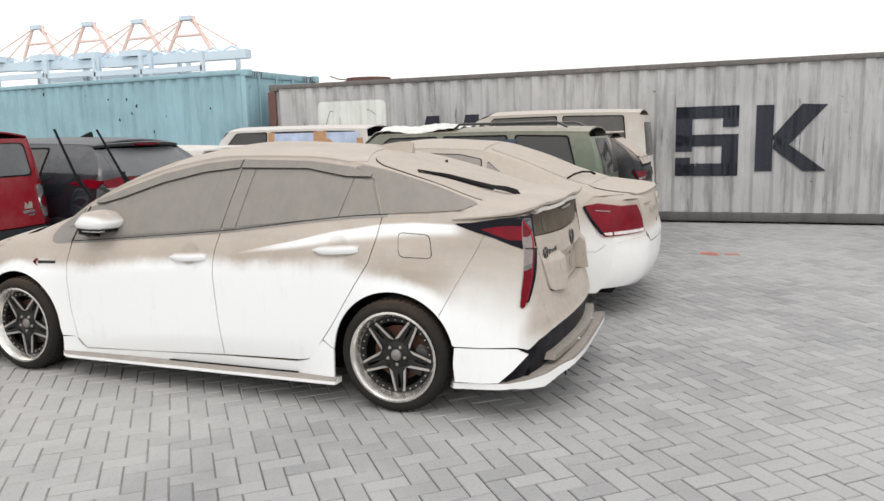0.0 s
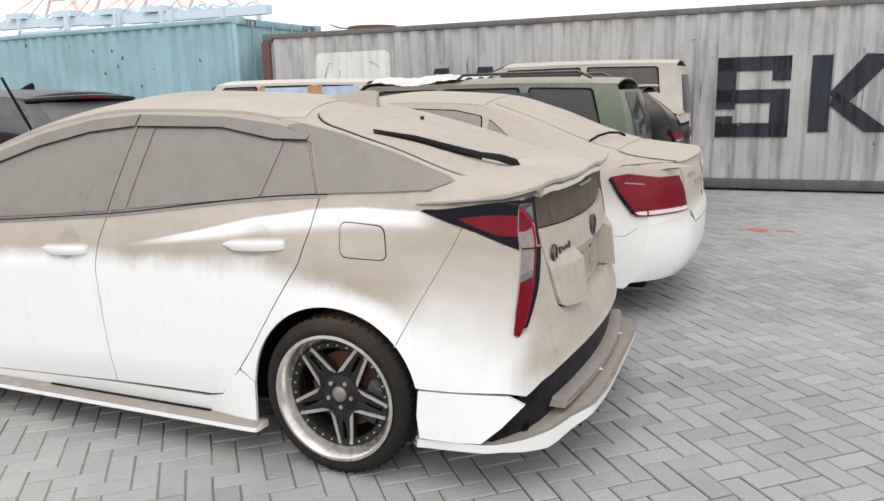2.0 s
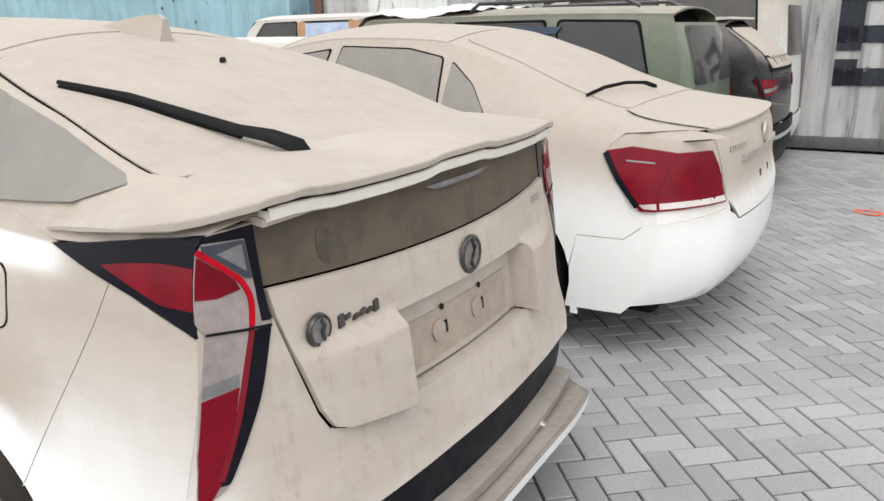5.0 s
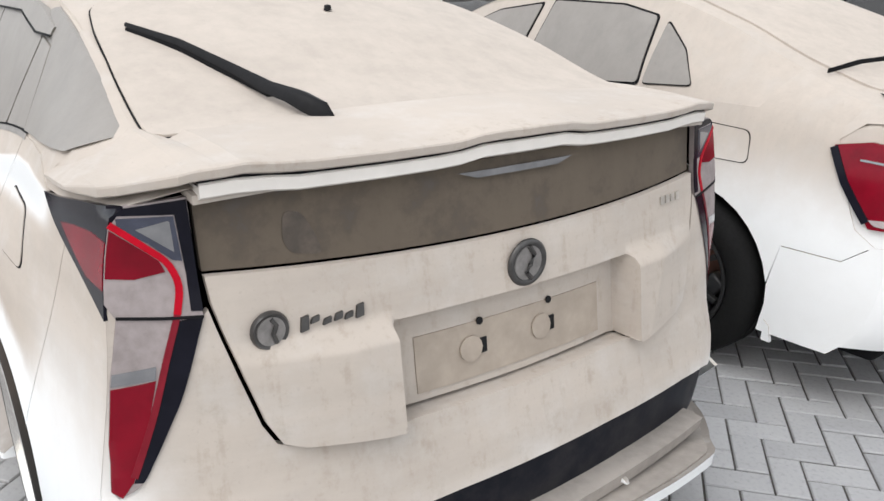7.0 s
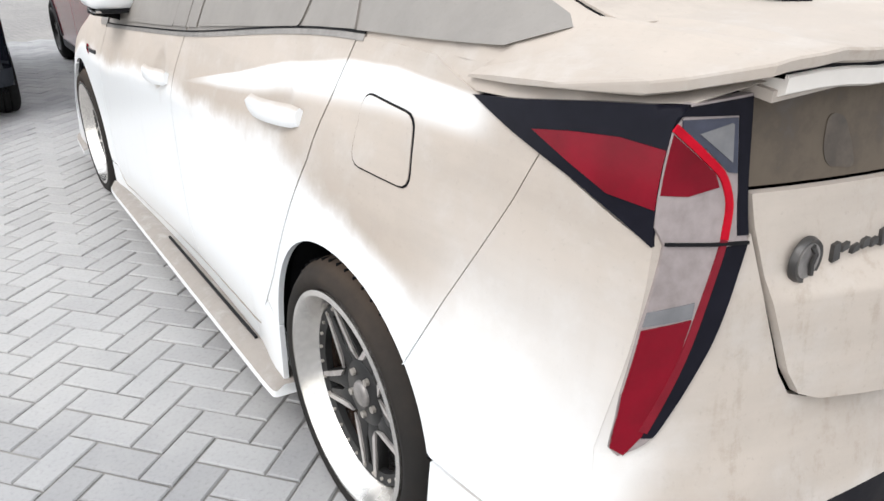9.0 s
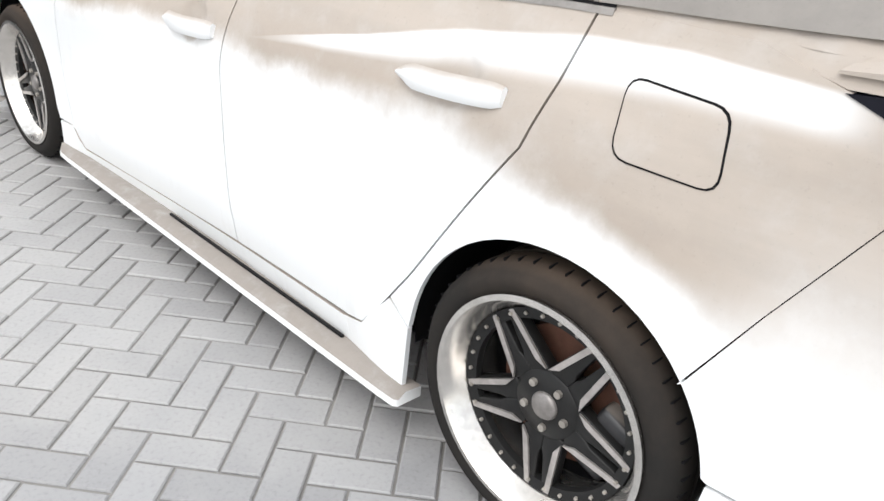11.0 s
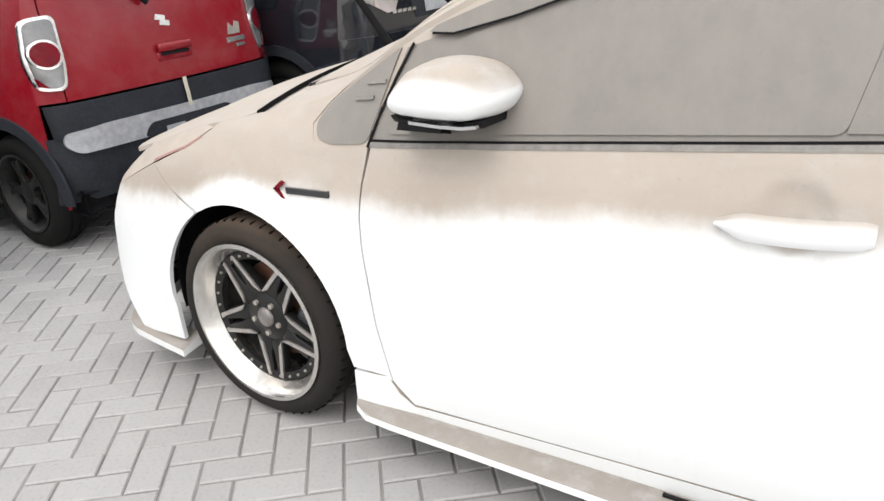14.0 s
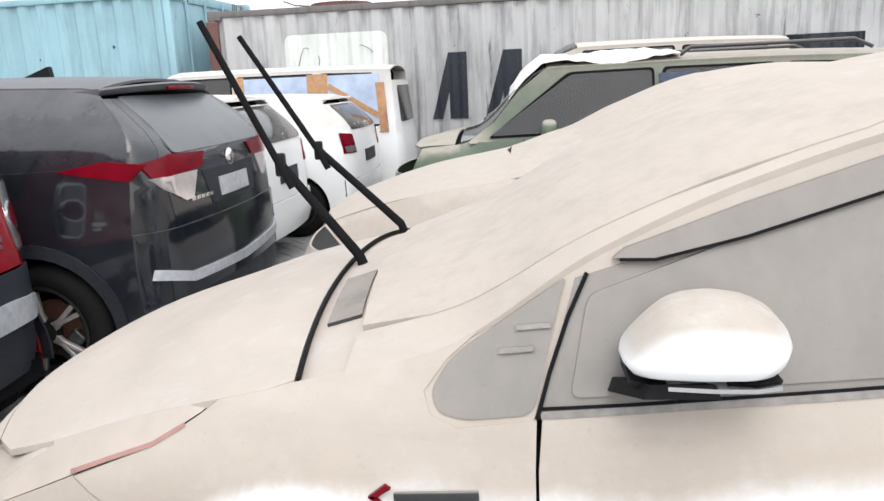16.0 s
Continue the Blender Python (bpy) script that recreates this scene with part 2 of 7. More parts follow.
CHROME = plain("chrome", (0.75, 0.75, 0.76), 0.18, 1.0, var=0.1)
CHROMED = plain("dusty_chrome", (0.45, 0.42, 0.38), 0.5, 0.6)
REDLENS = plain("red_lamp_lens", (0.15, 0.001, 0.009), 0.2, grain=14, var=0.3, bump=0.02, coat=0.03, spec=0.2)
REDGLOW = plain("bright_red_light_guide", (0.40, 0.002, 0.014), 0.5, coat=0.0, spec=0.1)
REDDIM = plain("dim_red_light_guide", (0.15, 0.008, 0.016), 0.5, spec=0.15)
NAVYLENS = plain("dark_navy_clear_lens", (0.045, 0.05, 0.075), 0.15, 0.2, grain=30, coat=0.2)
CLEARLENS = plain("clear_lamp_lens", (0.22, 0.22, 0.23), 0.15, 0.4, grain=20, coat=0.5)
SMOKELENS = plain("smoked_lamp_lens", (0.008, 0.008, 0.013), 0.15, grain=20, coat=0.0, spec=0.10)
BRIGHTLENS = plain("bright_clear_lens", (0.62, 0.56, 0.56), 0.12, 0.5, grain=160, var=0.2, coat=0.4)
HEADLENS = plain("dust_filmed_headlamp_lens", (0.44, 0.385, 0.335), 0.75, grain=9, var=0.12, bump=0.02)
DUSTLENS = plain("dusty_lamp_lens", (0.25, 0.215, 0.21), 0.6, grain=40)
TYRE = dusty("dusty_tyre_rubber", (0.022, 0.021, 0.020), 0.34, 1.0, dust=(0.13, 0.095, 0.07), level=0.6, up=(0.5, 1.0), rough=0.8, spec=0.1, coat=0.0)
TYREB = plain("tyre_rubber", (0.011, 0.011, 0.011), 0.8, grain=90, spec=0.1)
RIMLIP = plain("brushed_rim_lip", (0.68, 0.66, 0.63), 0.24, 0.9, grain=50, var=0.15)
SPOKE = plain("gunmetal_spoke", (0.016, 0.016, 0.016), 0.42, 0.1, grain=40, spec=0.3)
SPOKEFACE = plain("machined_spoke_face", (0.52, 0.49, 0.47), 0.40, 0.7, grain=40)
RUST = plain("rusty_brake_disc", (0.13, 0.06, 0.04), 0.8, 0.2)
# Plate recess: grime, its brown deepened for the shade in there
PLATEDUST = plain("grimy_shaded_dust", (0.36, 0.305, 0.25), 0.9, grain=22, var=0.16)
LEDGE = plain("grey_dust_on_ledge", (0.30, 0.272, 0.245), 0.9, grain=30, var=0.15)
SKIRT = dusty("dusty_skirt_ledge", (0.80, 0.81, 0.81), 0.7, 0.9, dust=(0.29, 0.262, 0.235), up=(0.3, 0.7))


def steel(name, col, rust=(0.10, 0.055, 0.035), amount=0.5):
    """Painted container steel with stains running down, chips and rust."""
    m = Mat(name)
    big, mid, fine = m.noise(0.8, 6), m.noise(5, 6, 0.7), m.noise(45, 4)
    run = m.noise(1.0, 5, 0.65, (6, 6, 0.8))
    run2 = m.noise(1.0, 5, 0.65, (30, 30, 0.9))
    c = m.mix(m.ramp(big, 0.3, 0.7), tuple(v * 0.88 for v in col), tuple(min(1, v * 1.1) for v in col))
    c = m.mix(m.ramp(run, 0.46, 0.66, 0, 0.4 * amount + 0.15), c, tuple(v * 0.42 for v in col))
    c = m.mix(m.ramp(m.noise(1.0, 6, 0.7, (5, 5, 0.5)), 0.60, 0.68, 0, 0.85 * amount), c, tuple(v * 0.14 for v in col))
    c = m.mix(m.ramp(run2, 0.60, 0.76, 0, 0.5 * amount), c, tuple(v * 0.5 + r * 0.5 for v, r in zip(col, rust)))
    chips = m.ramp(m.math("ADD", m.math("MULTIPLY", mid, 0.7), m.math("MULTIPLY", fine, 0.3)), 0.62, 0.66)
    c = m.mix(m.math("MULTIPLY", chips, amount), c, rust)
    m.set("Base Color", c)
    m.set("Roughness", m.ramp(fine, 0.3, 0.7, 0.55, 0.8))
    m.bump(m.math("ADD", mid, fine), 0.15, 0.01)
    return m.m


STEEL_GREY = steel("weathered_grey_container_paint", (0.45, 0.452, 0.455), amount=1.0)
STEEL_BLUE = steel("faded_blue_container_paint", (0.29, 0.465, 0.53), amount=0.25)
STEEL_RAIL = steel("grimy_rusted_rail", (0.15, 0.14, 0.135), amount=0.8)
STEEL_RUST = steel("rusty_brown_steel", (0.12, 0.055, 0.045), amount=0.9)
STEEL_DARK = steel("dark_grimy_steel", (0.10, 0.10, 0.10), amount=0.9)
MARK = steel("faded_dark_blue_marking", (0.018, 0.022, 0.034), rust=(0.33, 0.32, 0.31), amount=0.55)
PALEMARK = steel("pale_painted_panel", (0.70, 0.73, 0.70), amount=0.25)


# ---------------------------------------------------------------- building blocks
def pchip(xs, ys):
    """A smooth curve through the points that does not overshoot."""
    xs, ys = list(xs), list(ys)
    n = len(xs)
    h = [xs[i + 1] - xs[i] for i in range(n - 1)]
    d = [(ys[i + 1] - ys[i]) / h[i] for i in range(n - 1)]
    m = [d[0]] + [0.0 if d[i - 1] * d[i] <= 0 else 2 * d[i - 1] * d[i] / (d[i - 1] + d[i]) for i in range(1, n - 1)] + [d[-1]]

    def f(x):
        if x <= xs[0]:
            return ys[0]
        if x >= xs[-1]:
            return ys[-1]
        i = 0
        while x > xs[i + 1]:
            i += 1
        t = (x - xs[i]) / h[i]
        return ((1 + 2 * t) * (1 - t) ** 2 * ys[i] + t * (1 - t) ** 2 * h[i] * m[i]
                + t * t * (3 - 2 * t) * ys[i + 1] + t * t * (t - 1) * h[i] * m[i + 1])
    return f


def mesh_from(bm, name, material, smooth=True):
    me = bpy.data.meshes.new(name)
    bm.to_mesh(me)
    bm.free()
    for p in me.polygons:
        p.use_smooth = smooth
    me.materials.append(material)
    if smooth:
        me.set_sharp_from_angle(angle=0.98)
    return me


def part(name, bm, material, parent, label="", smooth=True):
    ob = new(name, mesh_from(bm, name, material, smooth))
    ob.parent = parent
    if label:
        ob["label"] = label
    return ob


def thing(name, label, category, group="", m=None):
    ob = new(name)
    ob.empty_display_size = 0.2
    if m is not None:
        ob.matrix_world = m
    return tagged(ob, label, category, group)


def joined(*bms):
    me = bpy.data.meshes.new("tmp")
    out = bmesh.new()
    for b in bms:
        b.to_mesh(me)
        out.from_mesh(me)
        b.free()
    bpy.data.meshes.remove(me)
    return out


def box(x0, x1, y0, y1, z0, z1, bev=0.0, seg=2):
    bm = bmesh.new()
    bmesh.ops.create_cube(bm, size=1)
    for v in bm.verts:
        v.co = Vector((x0 + (v.co.x + 0.5) * (x1 - x0), y0 + (v.co.y + 0.5) * (y1 - y0), z0 + (v.co.z + 0.5) * (z1 - z0)))
    if bev:
        bmesh.ops.bevel(bm, geom=bm.edges[:], offset=bev, segments=seg, affect="EDGES", profile=0.5)
    return bm


def tube(pts, r, n=8, r2=None, cap=True):
    """A round bar along the points, tapering from r to r2."""
    bm = bmesh.new()
    pts = [Vector(p) for p in pts]
    r2 = r if r2 is None else r2
    rings = []
    for i, p in enumerate(pts):
        d = (pts[min(i + 1, len(pts) - 1)] - pts[max(i - 1, 0)]).normalized()
        a = d.cross(Vector((0, 0, 1)) if abs(d.z) < 0.9 else Vector((1, 0, 0))).normalized()
        b = d.cross(a)
        q = r + (r2 - r) * i / (len(pts) - 1)
        rings.append([bm.verts.new(p + (a * math.cos(t) + b * math.sin(t)) * q) for t in [2 * math.pi * k / n for k in range(n)]])
    for r0, r1 in zip(rings, rings[1:]):
        for k in range(n):
            bm.faces.new((r0[k], r0[(k + 1) % n], r1[(k + 1) % n], r1[k]))
    if cap:
        bm.faces.new(rings[0][::-1])
        bm.faces.new(rings[-1])
    return bm


def lathe(profile, n=48, closed=False):
    """Turns (radius, y) points about the y axis."""
    bm = bmesh.new()
    rings = [[bm.verts.new((r * math.cos(t), y, r * math.sin(t))) for t in [2 * math.pi * k / n for k in range(n)]] for r, y in profile]
    pairs = list(zip(rings, rings[1:])) + ([(rings[-1], rings[0])] if closed else [])
    for a, b in pairs:
        for k in range(n):
            bm.faces.new((a[k], a[(k + 1) % n], b[(k + 1) % n], b[k]))
    bmesh.ops.recalc_face_normals(bm, faces=bm.faces[:])
    return bm


def shift(bm, m):
    bmesh.ops.transform(bm, matrix=m, verts=bm.verts[:])
    return bm


def prism(poly, axis, a, b, bev=0.0):
    """A plate with the outline poly, between a and b along the axis: 'y' takes (x, z), 'x' takes (y, z), 'z' takes (x, y)."""
    bm = bmesh.new()
    at = {"y": lambda p, q: (p[0], q, p[1]), "x": lambda p, q: (q, p[0], p[1]), "z": lambda p, q: (p[0], p[1], q)}[axis]
    lo = [bm.verts.new(at(p, a)) for p in poly]
    hi = [bm.verts.new(at(p, b)) for p in poly]
    bm.faces.new(lo)
    bm.faces.new(hi[::-1])
    n = len(poly)
    for i in range(n):
        bm.faces.new((lo[i], hi[i], hi[(i + 1) % n], lo[(i + 1) % n]))
    bmesh.ops.recalc_face_normals(bm, faces=bm.faces[:])
    if bev:
        bmesh.ops.bevel(bm, geom=bm.edges[:], offset=bev, segments=2, affect="EDGES", profile=0.5)
    return bm


def inside(p, poly):
    c, j = False, len(poly) - 1
    for i in range(len(poly)):
        a, b = poly[i], poly[j]
        if (a[1] > p[1]) != (b[1] > p[1]) and p[0] < (b[0] - a[0]) * (p[1] - a[1]) / (b[1] - a[1]) + a[0]:
            c = not c
        j = i
    return c


def resample(poly, step):
    out = []
    for i, a in enumerate(poly):
        b = poly[(i + 1) % len(poly)]
        n = max(1, int(math.hypot(b[0] - a[0], b[1] - a[1]) / step + 0.5))
        out += [(a[0] + (b[0] - a[0]) * k / n, a[1] + (b[1] - a[1]) * k / n) for k in range(n)]
    return out


def rounded(poly, r, n=4):
    """Rounds the corners of an outline."""
    out = []
    for i, p in enumerate(poly):
        a, b = Vector(poly[i - 1]), Vector(poly[(i + 1) % len(poly)])
        p = Vector(p)
        u, v = (a - p), (b - p)
        ra = min(r, u.length * 0.45, v.length * 0.45)
        u, v = p + u.normalized() * ra, p + v.normalized() * ra
        for k in range(n + 1):
            t = k / n
            q = u * (1 - t) ** 2 + p * 2 * t * (1 - t) + v * t * t
            out.append((q.x, q.y))
    return out


def arc(cx, cz, r, a0, a1, n=16):
    return [(cx + r * math.cos(radians(a0 + (a1 - a0) * k / n)), cz + r * math.sin(radians(a0 + (a1 - a0) * k / n))) for k in range(n + 1)]


def patch(poly, put, back, step=0.05, depth=0.014):
    """A curved panel with the flat outline poly laid on the surface put(u, v); its rim is turned in by depth along back."""
    ring = resample(poly, step)
    clean = []
    for p in ring:
        if not clean or math.hypot(p[0] - clean[-1][0], p[1] - clean[-1][1]) > 1e-4:
            clean.append(p)
    if math.hypot(clean[0][0] - clean[-1][0], clean[0][1] - clean[-1][1]) < 1e-4:
        clean.pop()
    us, vs = [p[0] for p in clean], [p[1] for p in clean]
    pts = [Vector(p) for p in clean]
    n = len(pts)
    r = np.array(clean)
    u = min(us) + step * 0.5
    row = 0
    while u < max(us):
        v = min(vs) + step * (0.5 if row % 2 else 0.25)
        while v < max(vs):
            if inside((u, v), clean) and np.min((r[:, 0] - u) ** 2 + (r[:, 1] - v) ** 2) > (0.45 * step) ** 2:
                pts.append(Vector((u, v)))
            v += step
        u += step * 0.9
        row += 1
    v2, _, f2, _, _, _ = delaunay_2d_cdt(pts, [], [list(range(n))], 1, 1e-6)
    bm = bmesh.new()
    vv = [bm.verts.new(put(p.x, p.y)) for p in v2]
    for f in f2:
        if len(set(f)) == len(f):
            try:
                bm.faces.new([vv[i] for i in f])
            except ValueError:
                pass
    back = Vector(back)
    bm.normal_update()
    s = Vector((0, 0, 0))
    for f in bm.faces:
        s += f.normal * f.calc_area()
    if s.dot(back) > 0:
        bmesh.ops.reverse_faces(bm, faces=bm.faces[:])
    if depth:
        edges = [e for e in bm.edges if len(e.link_faces) == 1]
        for e in edges:
            e.smooth = False
        got = bmesh.ops.extrude_edge_only(bm, edges=edges)["geom"]
        for v in got:
            if isinstance(v, bmesh.types.BMVert):
                v.co += back * depth
    return bm


def flipped(bm):
    for v in bm.verts:
        v.co.y = -v.co.y
    bmesh.ops.reverse_faces(bm, faces=bm.faces[:])
    return bm


def stroke(pts, w, zoff=0.0):
    """Outline of a thin band along points in a plane."""
    L, R = [], []
    for i, p in enumerate(pts):
        a, b = pts[max(i - 1, 0)], pts[min(i + 1, len(pts) - 1)]
        d = Vector((b[0] - a[0], b[1] - a[1])).normalized()
        n = Vector((-d.y, d.x)) * w / 2
        L.append((p[0] + n.x, p[1] + n.y))
        R.append((p[0] - n.x, p[1] - n.y))
    return L + R[::-1]


# ---------------------------------------------------------------- ground
def paver_ground():
    m = Mat("grey_paving")
    info = m.t.nodes.new("ShaderNodeObjectInfo")
    geo = m.t.nodes.new("ShaderNodeNewGeometry")
    rnd = m.math("FRACT", m.math("ADD", info.outputs["Random"], geo.outputs["Random Per Island"]))
    big, fine = m.noise(0.55, 5, space="Generated"), m.noise(70, 4)
    pos = m.noise(0.6, 5, 0.65)
    m.link(geo.outputs["Position"], m.t.nodes[-1].inputs["Vector"])
    c = m.mix(rnd, (0.27, 0.27, 0.275), (0.36, 0.36, 0.362))
    c = m.mix(m.ramp(pos, 0.42, 0.66, 0, 0.5), c, (0.43, 0.425, 0.415))
    c = m.mix(m.ramp(pos, 0.44, 0.28, 0, 0.35), c, (0.15, 0.145, 0.14))
    sp = m.t.nodes.new("ShaderNodeSeparateXYZ")
    m.link(geo.outputs["Position"], sp.inputs[0])
    dust_less_shade = m.ramp(m.math("ADD", m.math("MULTIPLY_ADD", pos, 2.0, -1.0), m.math("MULTIPLY", sp.outputs[0], -0.5)), -0.1, 1.2, 0.0, 0.5)
    # dust tint fades out by the second row: deep shade put into the colour
    dust_less_shade = m.math("MULTIPLY", dust_less_shade, m.ramp(sp.outputs[0], -5.2, -2.4))
    c = m.mix(dust_less_shade, c, (0.47, 0.455, 0.435))
    c = m.mix(m.ramp(fine, 0.5, 0.8, 0, 0.3), c, (0.13, 0.125, 0.12))
    m.set("Base Color", c)
    m.set("Roughness", m.ramp(fine, 0.3, 0.7, 0.65, 0.9))
    m.bump(fine, 0.25, 0.003)
    return m.m


PAVING = paver_ground()


def far_paving():
    m = Mat("far_herringbone_paving")
    big, fine = m.noise(0.5, 5), m.noise(12, 5)
    br = m.node("ShaderNodeTexBrick", Scale=5.0)
    br.inputs["Color1"].default_value = (0.30, 0.285, 0.27, 1)
    br.inputs["Color2"].default_value = (0.24, 0.23, 0.225, 1)
    br.inputs["Mortar"].default_value = (0.11, 0.105, 0.10, 1)
    mp = m.t.nodes.new("ShaderNodeMapping")
    mp.inputs["Rotation"].default_value = (0, 0, radians(-50))
    m.link(m.co.outputs["Object"], mp.inputs[0])
    m.link(mp.outputs[0], br.inputs["Vector"])
    m.set("Base Color", m.mix(m.ramp(big, 0.4, 0.7, 0, 0.6), br.outputs[0], (0.34, 0.32, 0.30)))
    m.set("Roughness", 0.85)
    m.bump(fine, 0.1, 0.005)
    return m.m


def joint_sand():
    m = Mat("dark_sandy_joint_bed")
    n, big = m.noise(30, 5), m.noise(0.45, 4)
    x, y, z = m.xyz()
    sand = m.ramp(m.math("ADD", m.math("MULTIPLY_ADD", big, 2.4, -1.2), m.math("MULTIPLY", x, -0.55)), -0.5, 0.8, 0.0, 0.95)
    m.set("Base Color", m.mix(sand, m.mix(n, (0.025, 0.024, 0.022), (0.09, 0.082, 0.075)), (0.29, 0.28, 0.265)))
    m.set("Roughness", 0.95)
    return m.m


bm = bmesh.new()
s = 900.0
bmesh.ops.create_grid(bm, x_segments=8, y_segments=8, size=s)
FAR = far_paving()
ground = new("ground", mesh_from(bm, "ground", FAR, False))
ground.location.z = -0.016
tagged(ground, "wide dusty grey paved yard ground", "ground", kind="structure")

PAVE_X, PAVE_Y = (-9.0, 8.5), (-6.5, 9.5)
bed = new("pavement", mesh_from(box(PAVE_X[0], PAVE_X[1], PAVE_Y[0], PAVE_Y[1], -0.06, -0.0065), "pavement", joint_sand(), False))
tagged(bed, "grey concrete paving blocks laid in herringbone", "pavement", kind="structure")


def paver_faces(L, W, h=0.0, ch=0.004):
    """One block: bevelled top and sides."""
    a, b = L / 2, W / 2
    v = [(x * (a - k), y * (b - k), z) for k, z in ((ch, h), (0, h - ch), (0, h - 0.03)) for x, y in ((-1, -1), (1, -1), (1, 1), (-1, 1))]
    f = [(0, 1, 2, 3)]
    for r in (0, 4):
        f += [(r + i, r + 4 + i, r + 4 + (i + 1) % 4, r + (i + 1) % 4) for i in range(4)]
    return v, f


def lay_pavers():
    P, gap = 0.0990, 0.0065
    rot = radians(-50.0)
    ou, ov = 0.089, 0.089
    ca, sa = math.cos(rot), math.sin(rot)
    rng = random.Random(4)
    blocks = []
    N = 130
    for a in range(-N, N):
        for b in range(-N, N):
            k = (a - b) % 4
            if k == 0:
                u, v, up = (a + 1.0) * P, (b + 0.5) * P, 0
            elif k == 3:
                u, v, up = (a + 0.5) * P, (b + 1.0) * P, 1
            else:
                continue
            u, v = u + ou, v + ov
            x, y = u * ca - v * sa, u * sa + v * ca
            if PAVE_X[0] + 0.15 < x < PAVE_X[1] - 0.15 and PAVE_Y[0] + 0.15 < y < PAVE_Y[1] - 0.15:
                blocks.append((x, y, rot + up * math.pi / 2, rng.uniform(-0.0015, 0.002), rng.uniform(-0.005, 0.005), rng.uniform(-0.005, 0.005)))
    near = sorted(blocks, key=lambda q: min(abs(q[1] + 1.55) * 0.9 + max(0, q[0] + 0.1, -2.9 - q[0]), 3 * math.hypot(q[0] - 1.25, q[1] - 0.75)))[:300]
    ids = {id(q) for q in near}
    v0, f0 = paver_faces(2 * P - gap, P - gap)
    me = bpy.data.meshes.new("paver")
    me.from_pydata(v0, [], f0)
    me.materials.append(PAVING)
    for x, y, r, dz, tx, ty in near:
        ob = new("paving_block", me)
        ob.parent = bed
        ob.location, ob.rotation_euler = (x, y, dz), (tx, ty, r)
    V, F = [], []
    for q in blocks:
        if id(q) in ids:
            continue
        x, y, r, dz, tx, ty = q
        c, s_ = math.cos(r), math.sin(r)
        o = len(V)
        for px, py, pz in v0:
            V.append((x + px * c - py * s_, y + px * s_ + py * c, pz + dz + px * ty + py * tx))
        F += [tuple(o + i for i in f) for f in f0]
    me2 = bpy.data.meshes.new("paving_blocks")
    me2.from_pydata(V, [], F)
    me2.materials.append(PAVING)
    ob = new("paving_blocks", me2)
    ob.parent = bed
    tagged(ob, kind="stuff")


# ---------------------------------------------------------------- containers
def corrugated(length, z0, z1, depth=0.036, pitch=0.28):
    """A corrugated side along x, its outer ribs at y = 0, hollows at y = depth, as thick sheet."""
    bm = bmesh.new()
    n = int(length / pitch)
    p = length / n
    prof = []
    for i in range(n):
        x = i * p
        prof += [(x, depth), (x + 0.25 * p, depth), (x + 0.42 * p, 0), (x + 0.80 * p, 0), (x + 0.97 * p, depth)]
    prof.append((length, depth))
    zs = [z0 + (z1 - z0) * k / 6 for k in range(7)]
    rng = random.Random(int(length * 100))
    rows = []
    for z in zs:
        rows.append([bm.verts.new((x, y + (rng.uniform(-0.006, 0.006) if 0 < x < length else 0), z)) for x, y in prof])
    for a, b in zip(rows, rows[1:]):
        for i in range(len(prof) - 1):
            bm.faces.new((a[i], a[i + 1], b[i + 1], b[i]))
    return bm


